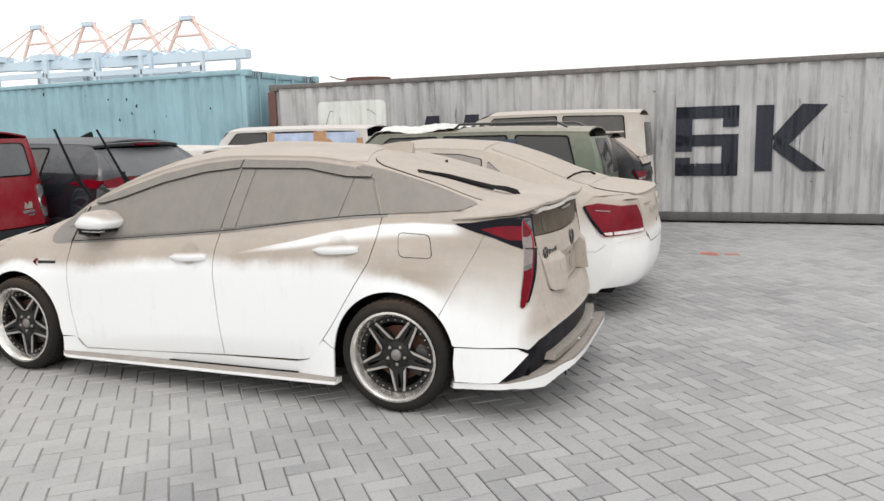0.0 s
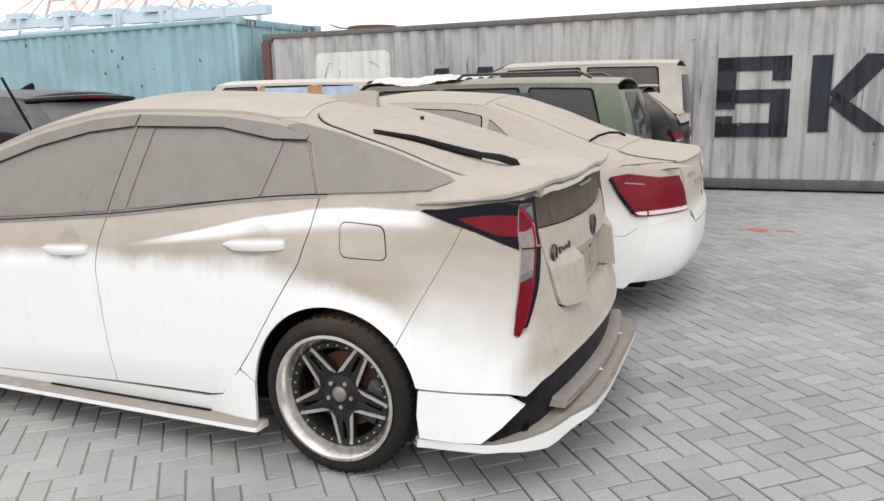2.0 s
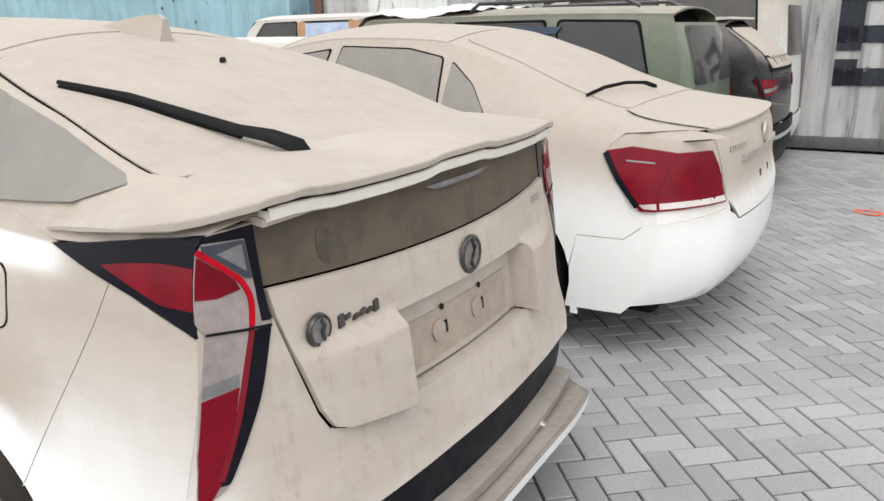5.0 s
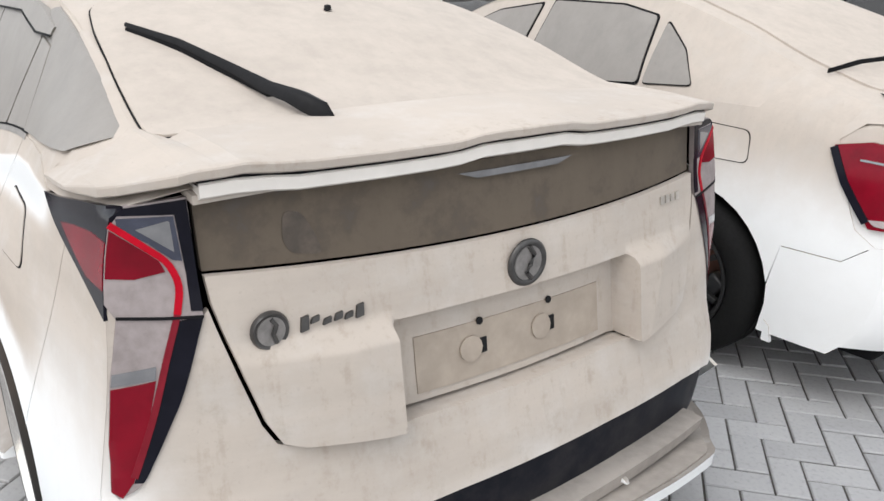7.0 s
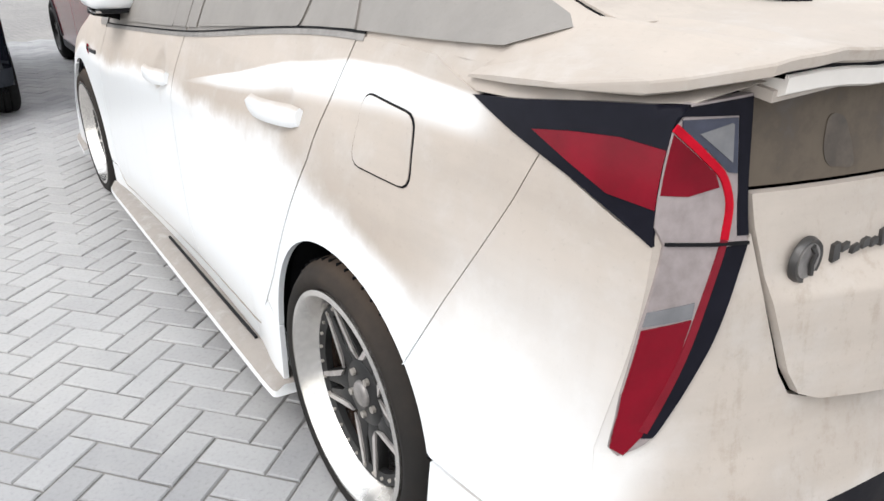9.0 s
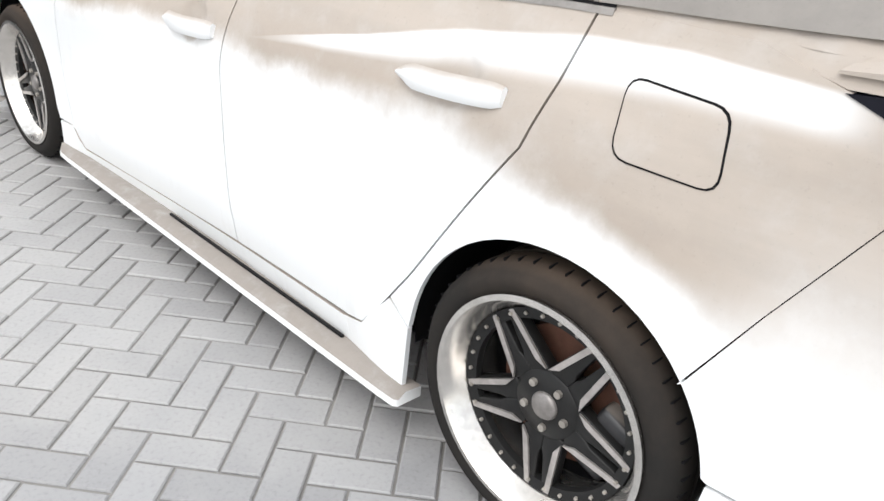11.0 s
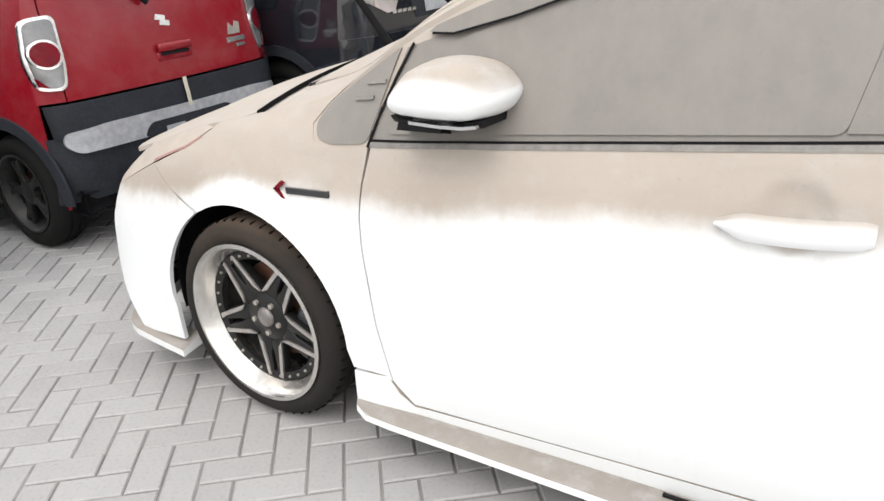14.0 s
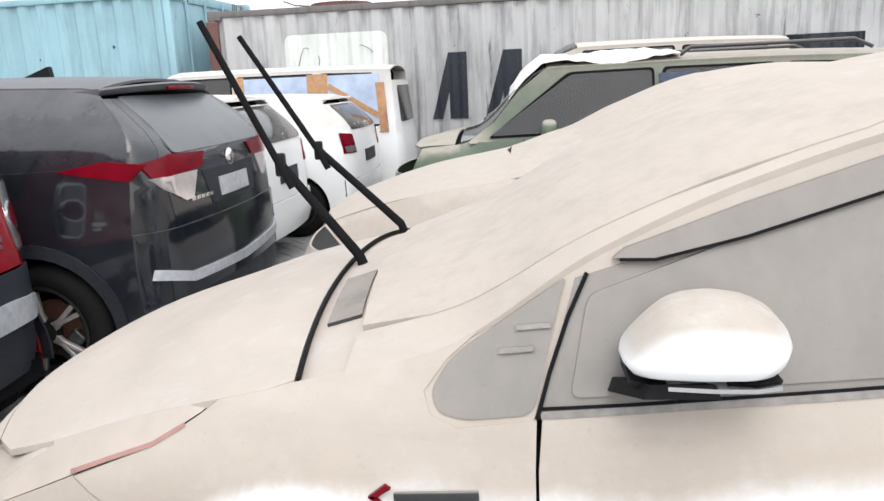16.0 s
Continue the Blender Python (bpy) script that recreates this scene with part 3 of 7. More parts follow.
def container(name, label, L, W, H, paint, rail, m, door_end=True):
    c = thing(name, label, "container", "shipping containers in the yard", m)
    for i, y in enumerate((0.0, W)):
        b = corrugated(L - 0.16, 0.16, H - 0.08)
        shift(b, pose(0.08, 0.012, 0) if i == 0 else Matrix.Translation((0.08, W - 0.012, 0)) @ Matrix.Diagonal((1, -1, 1, 1)))
        part("side_panel", b, paint, c, smooth=False)
        part("top_rail", box(0.1, L - 0.1, y - 0.01 if i == 0 else y - 0.05, y + 0.05 if i == 0 else y + 0.01, H - 0.08, H, 0.01), rail, c)
        part("bottom_rail", box(0.1, L - 0.1, y - 0.01 if i == 0 else y - 0.06, y + 0.06 if i == 0 else y + 0.01, 0.03, 0.17, 0.01), STEEL_DARK if paint is STEEL_GREY else rail, c)
        for x in (0.0, L - 0.1):
            part("corner_post", box(x, x + 0.1, y - 0.015 if i == 0 else y - 0.1, y + 0.1 if i == 0 else y + 0.015, 0.1, H - 0.1, 0.012), rail, c)
            for z in (0.0, H - 0.12):
                part("corner_casting", box(x - 0.01, x + 0.17, y - 0.02 if i == 0 else y - 0.15, y + 0.15 if i == 0 else y + 0.02, z, z + 0.13, 0.015), rail, c)
    part("roof", box(0.05, L - 0.05, 0.03, W - 0.03, H - 0.06, H - 0.02, 0.0), paint, c)
    part("floor_panel", box(0.05, L - 0.05, 0.05, W - 0.05, 0.1, 0.16), STEEL_DARK, c)
    part("header", box(L - 0.08, L, 0.1, W - 0.1, H - 0.13, H - 0.005, 0.01), rail, c)
    part("header", box(0, 0.08, 0.1, W - 0.1, H - 0.13, H - 0.005, 0.01), rail, c)
    for x, s_ in ((L - 0.05, 1), (0.03, -1)):
        for k in range(2):
            y0 = 0.1 + k * (W / 2 - 0.09)
            leaf = part("door_leaf", box(x, x + 0.03, y0, y0 + W / 2 - 0.11, 0.17, H - 0.13, 0.008), paint, c)
            for j in range(2):
                yy = y0 + (0.28 + 0.5 * j) * (W / 2 - 0.1)
                xr = x + (0.06 if s_ > 0 else -0.03)
                part("lock_rod", tube([(xr, yy, 0.1), (xr, yy, H - 0.05)], 0.018), paint, leaf)
                part("rod_handle", tube([(xr + 0.01 * s_, yy, 1.15), (xr + 0.01 * s_, yy + 0.35, 1.13)], 0.012), CHROMED, leaf)
            for j in range(4):
                part("hinge", box(x + 0.0, x + 0.045, (0.08 if k == 0 else W - 0.16), (0.16 if k == 0 else W - 0.08), 0.35 + j * (H - 0.7) / 3, 0.47 + j * (H - 0.7) / 3, 0.008), rail, leaf)
    return c


GREY_L, GREY_H, GREY_Y = 12.19, 2.47, 8.0
grey = container("shipping_container", "weathered grey corrugated steel shipping container with dark block markings", GREY_L, 2.44, GREY_H, STEEL_GREY, STEEL_RAIL,
                 pose(-6.42, GREY_Y, 0, 0, 0, -0.3))
part("end_post", box(-0.03, 0.13, -0.03, 0.02, 0.1, GREY_H - 0.13, 0.01), STEEL_RUST, grey, "rust brown end post")
blue = container("shipping_container", "faded light blue corrugated steel shipping container with rust chips", 12.19, 2.44, 2.78, STEEL_BLUE, STEEL_BLUE,
                 pose(-6.88 - 12.19 * math.cos(radians(3.3)), 7.9 + 12.19 * math.sin(radians(3.3)), 0, 0, 0, -3.3))


for k in range(6):
    for y0 in (.12, 1.90):
        part("hazard_bar", prism([(y0 + .07 * k, 2.66), (y0 + .035 + .07 * k, 2.66), (y0 + .065 + .07 * k, 2.77), (y0 + .03 + .07 * k, 2.77)], "x", 12.19, 12.194), STEEL_DARK, blue)
CHIP = plain("bare_rusted_chip", (0.03, 0.028, 0.03), 0.8, grain=40)
_rng = random.Random(11)
for k in range(16):
    cx, cz, r = _rng.uniform(6.5, 11.8), _rng.uniform(1.1, 2.6), _rng.uniform(.012, .03)
    part("paint_chip", prism([(cx + r * _rng.uniform(.5, 1.1) * math.cos(t), cz + 1.6 * r * _rng.uniform(.5, 1.2) * math.sin(t)) for t in (0, 1, 2, 3, 4, 5.2)], "y", .006, .011), CHIP, blue)


def mark(parent, name, polys, ox, label, mat=MARK, y=-0.004):
    """Flat painted shapes that follow the ribs of the side."""
    L = GREY_L - 0.16
    n = int(L / 0.28)
    p = L / n

    def rib(x):
        t = ((x - 0.08) / p) % 1.0
        for (a, ya), (b, yb) in zip(((0, 0.036), (0.25, 0.036), (0.42, 0), (0.80, 0), (0.97, 0.036)), ((0.25, 0.036), (0.42, 0), (0.80, 0), (0.97, 0.036), (1.0, 0.036))):
            if a <= t <= b:
                return 0.012 + ya + (yb - ya) * (t - a) / (b - a)
        return 0.048
    bms = []
    for poly in polys:
        bms.append(patch([(x + ox, z) for x, z in poly], lambda u, v: Vector((u, rib(u) - 0.016, v)), (0, 1, 0), 0.03, 0.004))
    return part(name, joined(*bms), mat, parent, label, smooth=False)


def smooth_run(pts, n=6):
    d = [0.0]
    for a, b in zip(pts, pts[1:]):
        d.append(d[-1] + (Vector(b) - Vector(a)).length)
    f = [pchip(d, [p[i] for p in pts]) for i in range(3)]
    return [tuple(g(d[-1] * k / (n * 4)) for g in f) for k in range(n * 4 + 1)]


def bar(x0, x1, z0, z1):
    return [(x0, z0), (x1, z0), (x1, z1), (x0, z1)]



SX = 0.945 + 6.42
mark(grey, "block_mark", [bar(0, .915, .735, .925), bar(0, .915, .26 + .93, .26 + 1.11), bar(0, .915, 1.615, 1.80), bar(0, .24, 1.11, 1.80), bar(.68, .915, .735, 1.19), bar(0, .22, .735, 1.02), bar(.69, .915, 1.48, 1.80)], SX, "dark blue block marking", y=0)
KX = 2.10 + 6.42
mark(grey, "block_mark", [bar(0, .24, .80, 1.79), [(.22, 1.30), (.62, 1.79), (.96, 1.77), (.40, 1.12)], [(.28, 1.34), (.98, .80), (.66, .80), (.24, 1.14)]], KX, "dark blue block marking")
for ox in (-3.26, -2.55):
    mark(grey, "block_mark", [bar(.02, .26, .95, 1.80), [(-.22, .95), (.02, 1.80), (.02, 1.3), (-.08, .95)]], ox + 6.42, "dark blue block marking")
mark(grey, "pale_panel", [rounded(bar(-5.42, -4.03, 1.35, 2.12), .12)], 6.42, "pale repainted panel with scrawled lines", PALEMARK)
for a in (-5.25, -4.5):
    part("scrawl", tube(smooth_run([(6.42 + a, .004, 1.7), (6.42 + a + .12, .004, 1.95), (6.42 + a + .3, .004, 1.8), (6.42 + a + .26, .004, 1.6)]), .005, 5), STEEL_DARK, grey)


def crane(x, y, h):
    """A far ship-to-shore gantry crane, haze painted into its colours: legs, portal, boom, mast and stays."""
    c = thing("gantry_crane", "distant pale blue harbour gantry crane, haze painted into its colour", "crane", "harbour cranes on the skyline", pose(x, y, 0))
    a = .45
    for sx in (-9, 9):
        for sy in (-7, 7):
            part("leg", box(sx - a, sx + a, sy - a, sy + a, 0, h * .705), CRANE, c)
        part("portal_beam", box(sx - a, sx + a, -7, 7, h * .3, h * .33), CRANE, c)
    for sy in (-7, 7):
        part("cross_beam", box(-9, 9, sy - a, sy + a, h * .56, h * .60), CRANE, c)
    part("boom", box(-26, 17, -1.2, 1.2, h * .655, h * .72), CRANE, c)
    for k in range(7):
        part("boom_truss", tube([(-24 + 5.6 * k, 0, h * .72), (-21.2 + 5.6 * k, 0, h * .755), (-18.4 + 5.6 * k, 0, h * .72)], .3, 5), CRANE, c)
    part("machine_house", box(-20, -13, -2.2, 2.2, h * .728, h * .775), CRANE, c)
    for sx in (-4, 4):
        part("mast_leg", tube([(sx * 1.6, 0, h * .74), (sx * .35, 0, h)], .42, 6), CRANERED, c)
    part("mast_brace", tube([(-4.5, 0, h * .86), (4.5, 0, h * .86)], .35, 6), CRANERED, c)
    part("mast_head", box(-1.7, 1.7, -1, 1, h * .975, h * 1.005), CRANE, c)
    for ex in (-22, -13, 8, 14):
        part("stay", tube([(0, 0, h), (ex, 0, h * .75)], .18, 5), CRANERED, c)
    return c


def haze_tinted(name, col):
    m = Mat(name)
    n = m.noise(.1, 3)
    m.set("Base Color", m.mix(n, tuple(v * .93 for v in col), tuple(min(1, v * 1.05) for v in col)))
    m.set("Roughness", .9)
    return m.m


# Paled base colours stand for the haze over the distance
CRANE = haze_tinted("haze_tinted_blue_steel", (.60, .72, .81))
CRANERED = haze_tinted("haze_tinted_salmon_steel", (.80, .60, .54))
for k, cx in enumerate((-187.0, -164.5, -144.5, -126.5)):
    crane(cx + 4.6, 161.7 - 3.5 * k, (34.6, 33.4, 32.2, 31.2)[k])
for k in range(3):
    rl = joined(*[lathe([(.40 + .0, -.02), (.44, -.02), (.44, .02), (.40, .02)], 32, True) for _ in range(1)])
    if k == 0:
        coil = thing("cable_coil", "flat rusty coil of hose lying on the container roof", "coil", m=pose(-4.85, 9.05, GREY_H - .02))
    shift(rl, pose(0, 0, .03 + .045 * k, 90, 0, 0) @ Matrix.Diagonal((1.15 - .08 * k, 1, 1.1 - .08 * k, 1)))
    part("ring", rl, STEEL_RUST, coil)
part("tail", tube([(-.35, 0, .12), (-.7, .05, .16), (-.85, .0, .22)], .012, 6), STEEL_RUST, coil)
spray = thing("paint_mark", "small orange spray paint mark on the paving", "paint mark", m=pose(1.6, 4.9, .004))
ORANGE = plain("orange_spray_paint", (.75, .13, .05), .8, grain=60)
for pts in ([(-.14, -.05), (-.02, -.08), (.02, 0), (-.05, .08), (-.15, .06), (-.16, -.02)], [(.10, -.02), (.18, .03), (.26, .0)]):
    part("spray_stroke", prism(stroke(pts, .035), "z", 0, .002), ORANGE, spray)


# ---------------------------------------------------------------- cars
class Shell:
    """The outer surface of a car, nose towards -x, rear axle at x = 0. Tables along x: top edge of the flank (x, y, z, crown), belt, widest line, low line, sill."""

    def __init__(s, top, belt, mid, low, sill, back, nose, kb=0.17, kn=0.35, eb=0.6, en=0.45, ce=2.0, cb=None):
        cols = lambda tab: [pchip([r[0] for r in tab], [r[i] for r in tab]) for i in range(1, len(tab[0]))]
        s.top, s.belt, s.mid, s.low, s.sill = cols(top), cols(belt), cols(mid), cols(low), cols(sill)
        s.bx = pchip([r[0] for r in back], [r[1] for r in back])
        s.nx = pchip([r[0] for r in nose], [r[1] for r in nose])
        s.kb, s.kn, s.eb, s.en, s.ce, s.cb = kb, kn, eb, en, ce, ce if cb is None else cb

    def Y(s, x, z):
        pts = [(s.sill[1](x), s.sill[0](x)), (s.low[1](x), s.low[0](x)), (s.mid[1](x), s.mid[0](x)), (s.belt[1](x), s.belt[0](x)), (s.top[1](x), s.top[0](x))]
        zz, yy = [pts[0][0]], [pts[0][1]]
        for a, b in pts[1:]:
            zz.append(max(a, zz[-1] + 0.012))
            yy.append(b)
        return pchip(zz, yy)(z)

    def Z(s, x, y):
        yt = s.top[0](x)
        return s.top[1](x) + s.top[2](x) * (1 - min(1.0, abs(y) / yt) ** 2.2)

    def XB(s, y, z):
        return s.bx(z) - s.kb * y * y - (s.cb(z) if callable(s.cb) else s.cb) * max(0, abs(y) - s.eb) ** 2

    def XN(s, y, z):
        return s.nx(z) + s.kn * y * y + s.ce * max(0, abs(y) - s.en) ** 2

    def corner(s, z, rear=True):
        x = s.bx(z) if rear else s.nx(z)
        for _ in range(25):
            x = 0.5 * x + 0.5 * (s.XB if rear else s.XN)(s.Y(x, z), z)
        return x

    def corners(s, z0, z1, rear=True, n=10):
        return [(s.corner(z0 + (z1 - z0) * k / n, rear), z0 + (z1 - z0) * k / n) for k in range(n + 1)]


class Car:
    def __init__(s, name, label, m, shell, group="parked cars in the yard", step=0.06):
        s.ob = thing(name, label, "car", group, m)
        s.sh, s.step = shell, step

    def side(s, name, poly, mat, off=0.0, parent=None, sides=(-1, 1), label="", step=None, depth=0.014):
        out = []
        for k, q in enumerate(sides):
            b = patch(poly, lambda u, v: Vector((u, q * (s.sh.Y(u, v) + (off(u, v) if callable(off) else off)), v)), (0, -q, 0), step or s.step, depth)
            par = s.ob if parent is None else (parent[k] if isinstance(parent, list) else parent)
            out.append(part(name, b, mat, par, label))
        return out

    def over(s, name, poly, mat, off=0.0, parent=None, label="", step=None, depth=0.014):
        b = patch(poly, lambda u, v: Vector((u, v, s.sh.Z(u, v) + off)), (0, 0, -1), step or s.step, depth)
        return part(name, b, mat, parent or s.ob, label)

    def rear(s, name, poly, mat, off=0.0, parent=None, label="", step=None, depth=0.014):
        b = patch(poly, lambda u, v: Vector((s.sh.XB(u, v) + (off(u, v) if callable(off) else off), u, v)), (-1, 0, 0), step or s.step, depth)
        return part(name, b, mat, parent or s.ob, label)

    def front(s, name, poly, mat, off=0.0, parent=None, label="", step=None, depth=0.014):
        b = patch(poly, lambda u, v: Vector((s.sh.XN(u, v) - off, u, v)), (1, 0, 0), step or s.step, depth)
        return part(name, b, mat, parent or s.ob, label)

    def tophalf(s, x0, x1, inset=0.0, n=14):
        """Outline of a top panel between two stations, up to the edge of the flank."""
        xs = [x0 + (x1 - x0) * k / n for k in range(n + 1)]
        return [(x, -s.sh.top[0](x) + inset) for x in xs] + [(x, s.sh.top[0](x) - inset) for x in reversed(xs)]

    def core(s, x0, x1, wheels, r, floor=0.22, inset=0.03):
        bm = bmesh.new()
        rings = []
        n = 44
        for i in range(n + 1):
            x = x0 + (x1 - x0) * i / n
            zb = floor
            for w in wheels:
                if abs(x - w) < r + 0.09:
                    zb = 2 * r + 0.09
            zt = s.sh.top[1](x)
            zb = min(zb, zt - 0.06)
            half = [(s.sh.Y(x, zb + (zt - zb) * k / 7) - inset, zb + (zt - zb) * k / 7) for k in range(8)]
            half[-1] = (half[-1][0], zt - inset)
            yt = s.sh.top[0](x)
            half += [(yt * f, s.sh.Z(x, yt * f) - inset) for f in (0.7, 0.35)]
            ring = [(-y, z) for y, z in half] + [(0, s.sh.Z(x, 0) - inset)] + [(y, z) for y, z in reversed(half)]
            rings.append([bm.verts.new((x, y, z)) for y, z in ring])
        for a, b in zip(rings, rings[1:]):
            for k in range(len(a)):
                j = (k + 1) % len(a)
                bm.faces.new((a[k], a[j], b[j], b[k]))
        bm.faces.new(rings[0])
        bm.faces.new(rings[-1][::-1])
        bmesh.ops.recalc_face_normals(bm, faces=bm.faces[:])
        part("inner_body", bm, CORE, s.ob)
        w = s.sh.mid[0](0) - 0.24
        part("underbody", box(x0 + 0.3, x1 - 0.55, -w, w, 0.13, floor + 0.1, 0.02), CORE, s.ob)
        for a, b in zip([x0] + [q + r + .07 for q in sorted(wheels)], [q - r - .07 for q in sorted(wheels)] + [x1 + .12]):
            part("belly_pan", box(a, b, -w - .14, w + .14, 0.21, floor + 0.08, 0.02), CORE, s.ob)


def tyre_mesh(R, r, w, mat):
    h = w / 2
    prof = [(r, -h + 0.02), (r + 0.012, -h + 0.005), (r + (R - r) * 0.5, -h), (R - 0.022, -h + 0.010), (R - 0.006, -h + 0.028), (R, -h + 0.05),
            (R, -0.03), (R - 0.008, -0.027), (R - 0.008, -0.018), (R, -0.015), (R, 0.015), (R - 0.008, 0.018), (R - 0.008, 0.027), (R, 0.03),
            (R, h - 0.05), (R - 0.022, h - 0.010), (r + (R - r) * 0.5, h), (r, h - 0.02)]
    return lathe(prof, 56)


def make_wheel(parent, x, y, R, r, w, style, tyre=TYREB, turn=0):
    """One wheel with its outer face towards -y (turned round for the far side)."""
    m = pose(x, y, R, 0, 0, 180 if y > 0 else 0) @ pose(0, 0, 0, 0, turn, 0)
    h = w / 2
    rimmat = RIMLIP if style == "dish" else SPOKE
    rim = lathe([(r + 0.004, -h + 0.014), (r + 0.006, -h + 0.002), (r - 0.006, -h), (r - 0.014, -h + 0.010), (r - 0.022, -h + 0.030), (r - 0.034, -h + 0.055), (r - 0.036, -h + 0.060),
                 (r - 0.036, 0.0), (r - 0.02, h - 0.02), (r + 0.004, h - 0.01)], 56)
    wh = part("wheel", shift(rim, m), rimmat, parent)
    part("tyre", shift(tyre_mesh(R, r, w, tyre), m), tyre, wh)
    disc = lathe([(0.02, 0.0), (r * 0.62, 0.0), (r * 0.62, 0.025), (0.02, 0.025)], 40)
    part("brake_disc", shift(disc, m @ pose(0, 0.01, 0)), RUST, wh)
    part("brake_caliper", shift(box(r * 0.35, r * 0.70, -0.03, 0.045, -0.07, 0.09, 0.012), m @ pose(0, 0, 0, 0, 25, 0)), BLACKDUST, wh)
    back = lathe([(0.02, 0.05), (r - 0.03, 0.05)], 40)
    part("wheel_back", shift(back, m), CORE, wh)
    yo = -h + (0.052 if style == "dish" else 0.02)
    if style == "dish":
        # five forked spokes with bright faces
        ri = r - 0.036
        for k in range(5):
            a = 90 + 72 * k
            for q in (-1, 1):
                leg = [(0.050, 0.0), (0.068, q * 0.050), (ri - 0.002, q * 0.032), (ri - 0.002, q * 0.010), (0.120, q * 0.006), (0.105, 0.0)]
                b = prism(leg, "y", yo + 0.004, yo + 0.034, 0.003)
                for v in b.verts:
                    v.co.y += 0.016 * max(0, (0.12 - math.hypot(v.co.x, v.co.z)) / 0.12)
                part("spoke", shift(b, m @ pose(0, 0, 0, 0, a, 0)), SPOKE, wh)
                leg2 = [(0.071, q * 0.0485), (ri - 0.004, q * 0.0315), (ri - 0.004, q * 0.019), (0.094, q * 0.033)]
                part("spoke_face", shift(prism(leg2, "y", yo + 0.0005, yo + 0.006), m @ pose(0, 0, 0, 0, a, 0)), SPOKEFACE, wh)
        part("hub", shift(lathe([(0.0, yo + 0.004), (0.072, yo + 0.006), (0.080, yo + 0.014), (0.080, yo + 0.05)], 30), m), SPOKE, wh)
        part("hub_cap", shift(lathe([(0.0, yo - 0.006), (0.026, yo - 0.005), (0.031, yo + 0.002), (0.031, yo + 0.02)], 26), m), MIDMETAL, wh, "dusty silver hub cap")
        for k in range(5):
            a = radians(54 + 72 * k)
            b = lathe([(0.0, yo - 0.004), (0.008, yo - 0.003), (0.009, yo + 0.012)], 10)
            part("wheel_nut", shift(b, m @ Matrix.Translation((0.052 * math.cos(a), 0, 0.052 * math.sin(a)))), CHROMED, wh)
        sipes = joined(*[shift(box(-.0016, .0016, -h + .030, -h + .055, R - .012, R + .0004), pose(0, 0, 0, 0, 360 / 54 * k, 0)) for k in range(54)])
        part("tread_cut", shift(sipes, m), SEAL, wh)["kind"] = "stuff"
        for k in range(30):
            a = radians(12 * k)
            b = lathe([(0.0, yo - 0.004), (0.004, yo - 0.003), (0.0045, yo + 0.004)], 6)
            part("rim_bolt", shift(b, m @ Matrix.Translation(((ri - 0.012) * math.cos(a), 0, (ri - 0.012) * math.sin(a)))), CHROMED, wh)
        part("spoke_ring", shift(lathe([(ri, yo), (ri - 0.024, yo + 0.004), (ri - 0.026, yo + 0.02)], 48), m), SPOKE, wh)
    else:
        n = 5
        for k in range(n):
            a = 90 + 360 / n * k
            leg = [(0.03, -0.028), (0.09, -0.016), (r - 0.03, -0.036), (r - 0.03, -0.012), (0.12, 0.0), (r - 0.03, 0.012), (r - 0.03, 0.036), (0.09, 0.016), (0.03, 0.028)]
            part("spoke", shift(prism(leg, "y", yo + 0.004, yo + 0.03, 0.003), m @ pose(0, 0, 0, 0, a, 0)), SPOKEFACE if style == "bright" else SPOKE, wh)
        part("hub", shift(lathe([(0.0, yo - 0.004), (0.03, yo - 0.002), (0.06, yo + 0.006), (0.065, yo + 0.04)], 24), m), SPOKE, wh)
    return wh


def loft(rings, close=True):
    bm = bmesh.new()
    vs = [[bm.verts.new(p) for p in r] for r in rings]
    for a, b in zip(vs, vs[1:]):
        n = len(a)
        for k in range(n if close else n - 1):
            bm.faces.new((a[k], a[(k + 1) % n], b[(k + 1) % n], b[k]))
    if close:
        bm.faces.new(vs[0][::-1])
        bm.faces.new(vs[-1])
    bmesh.ops.recalc_face_normals(bm, faces=bm.faces[:])
    return bm


def curve_pts(pts, n=8):
    """A smooth run of points through 3D points."""
    d = [0.0]
    for a, b in zip(pts, pts[1:]):
        d.append(d[-1] + (Vector(b) - Vector(a)).length)
    f = [pchip(d, [p[i] for p in pts]) for i in range(3)]
    m = n * (len(pts) - 1)
    return [tuple(g(d[-1] * k / m) for g in f) for k in range(m + 1)]


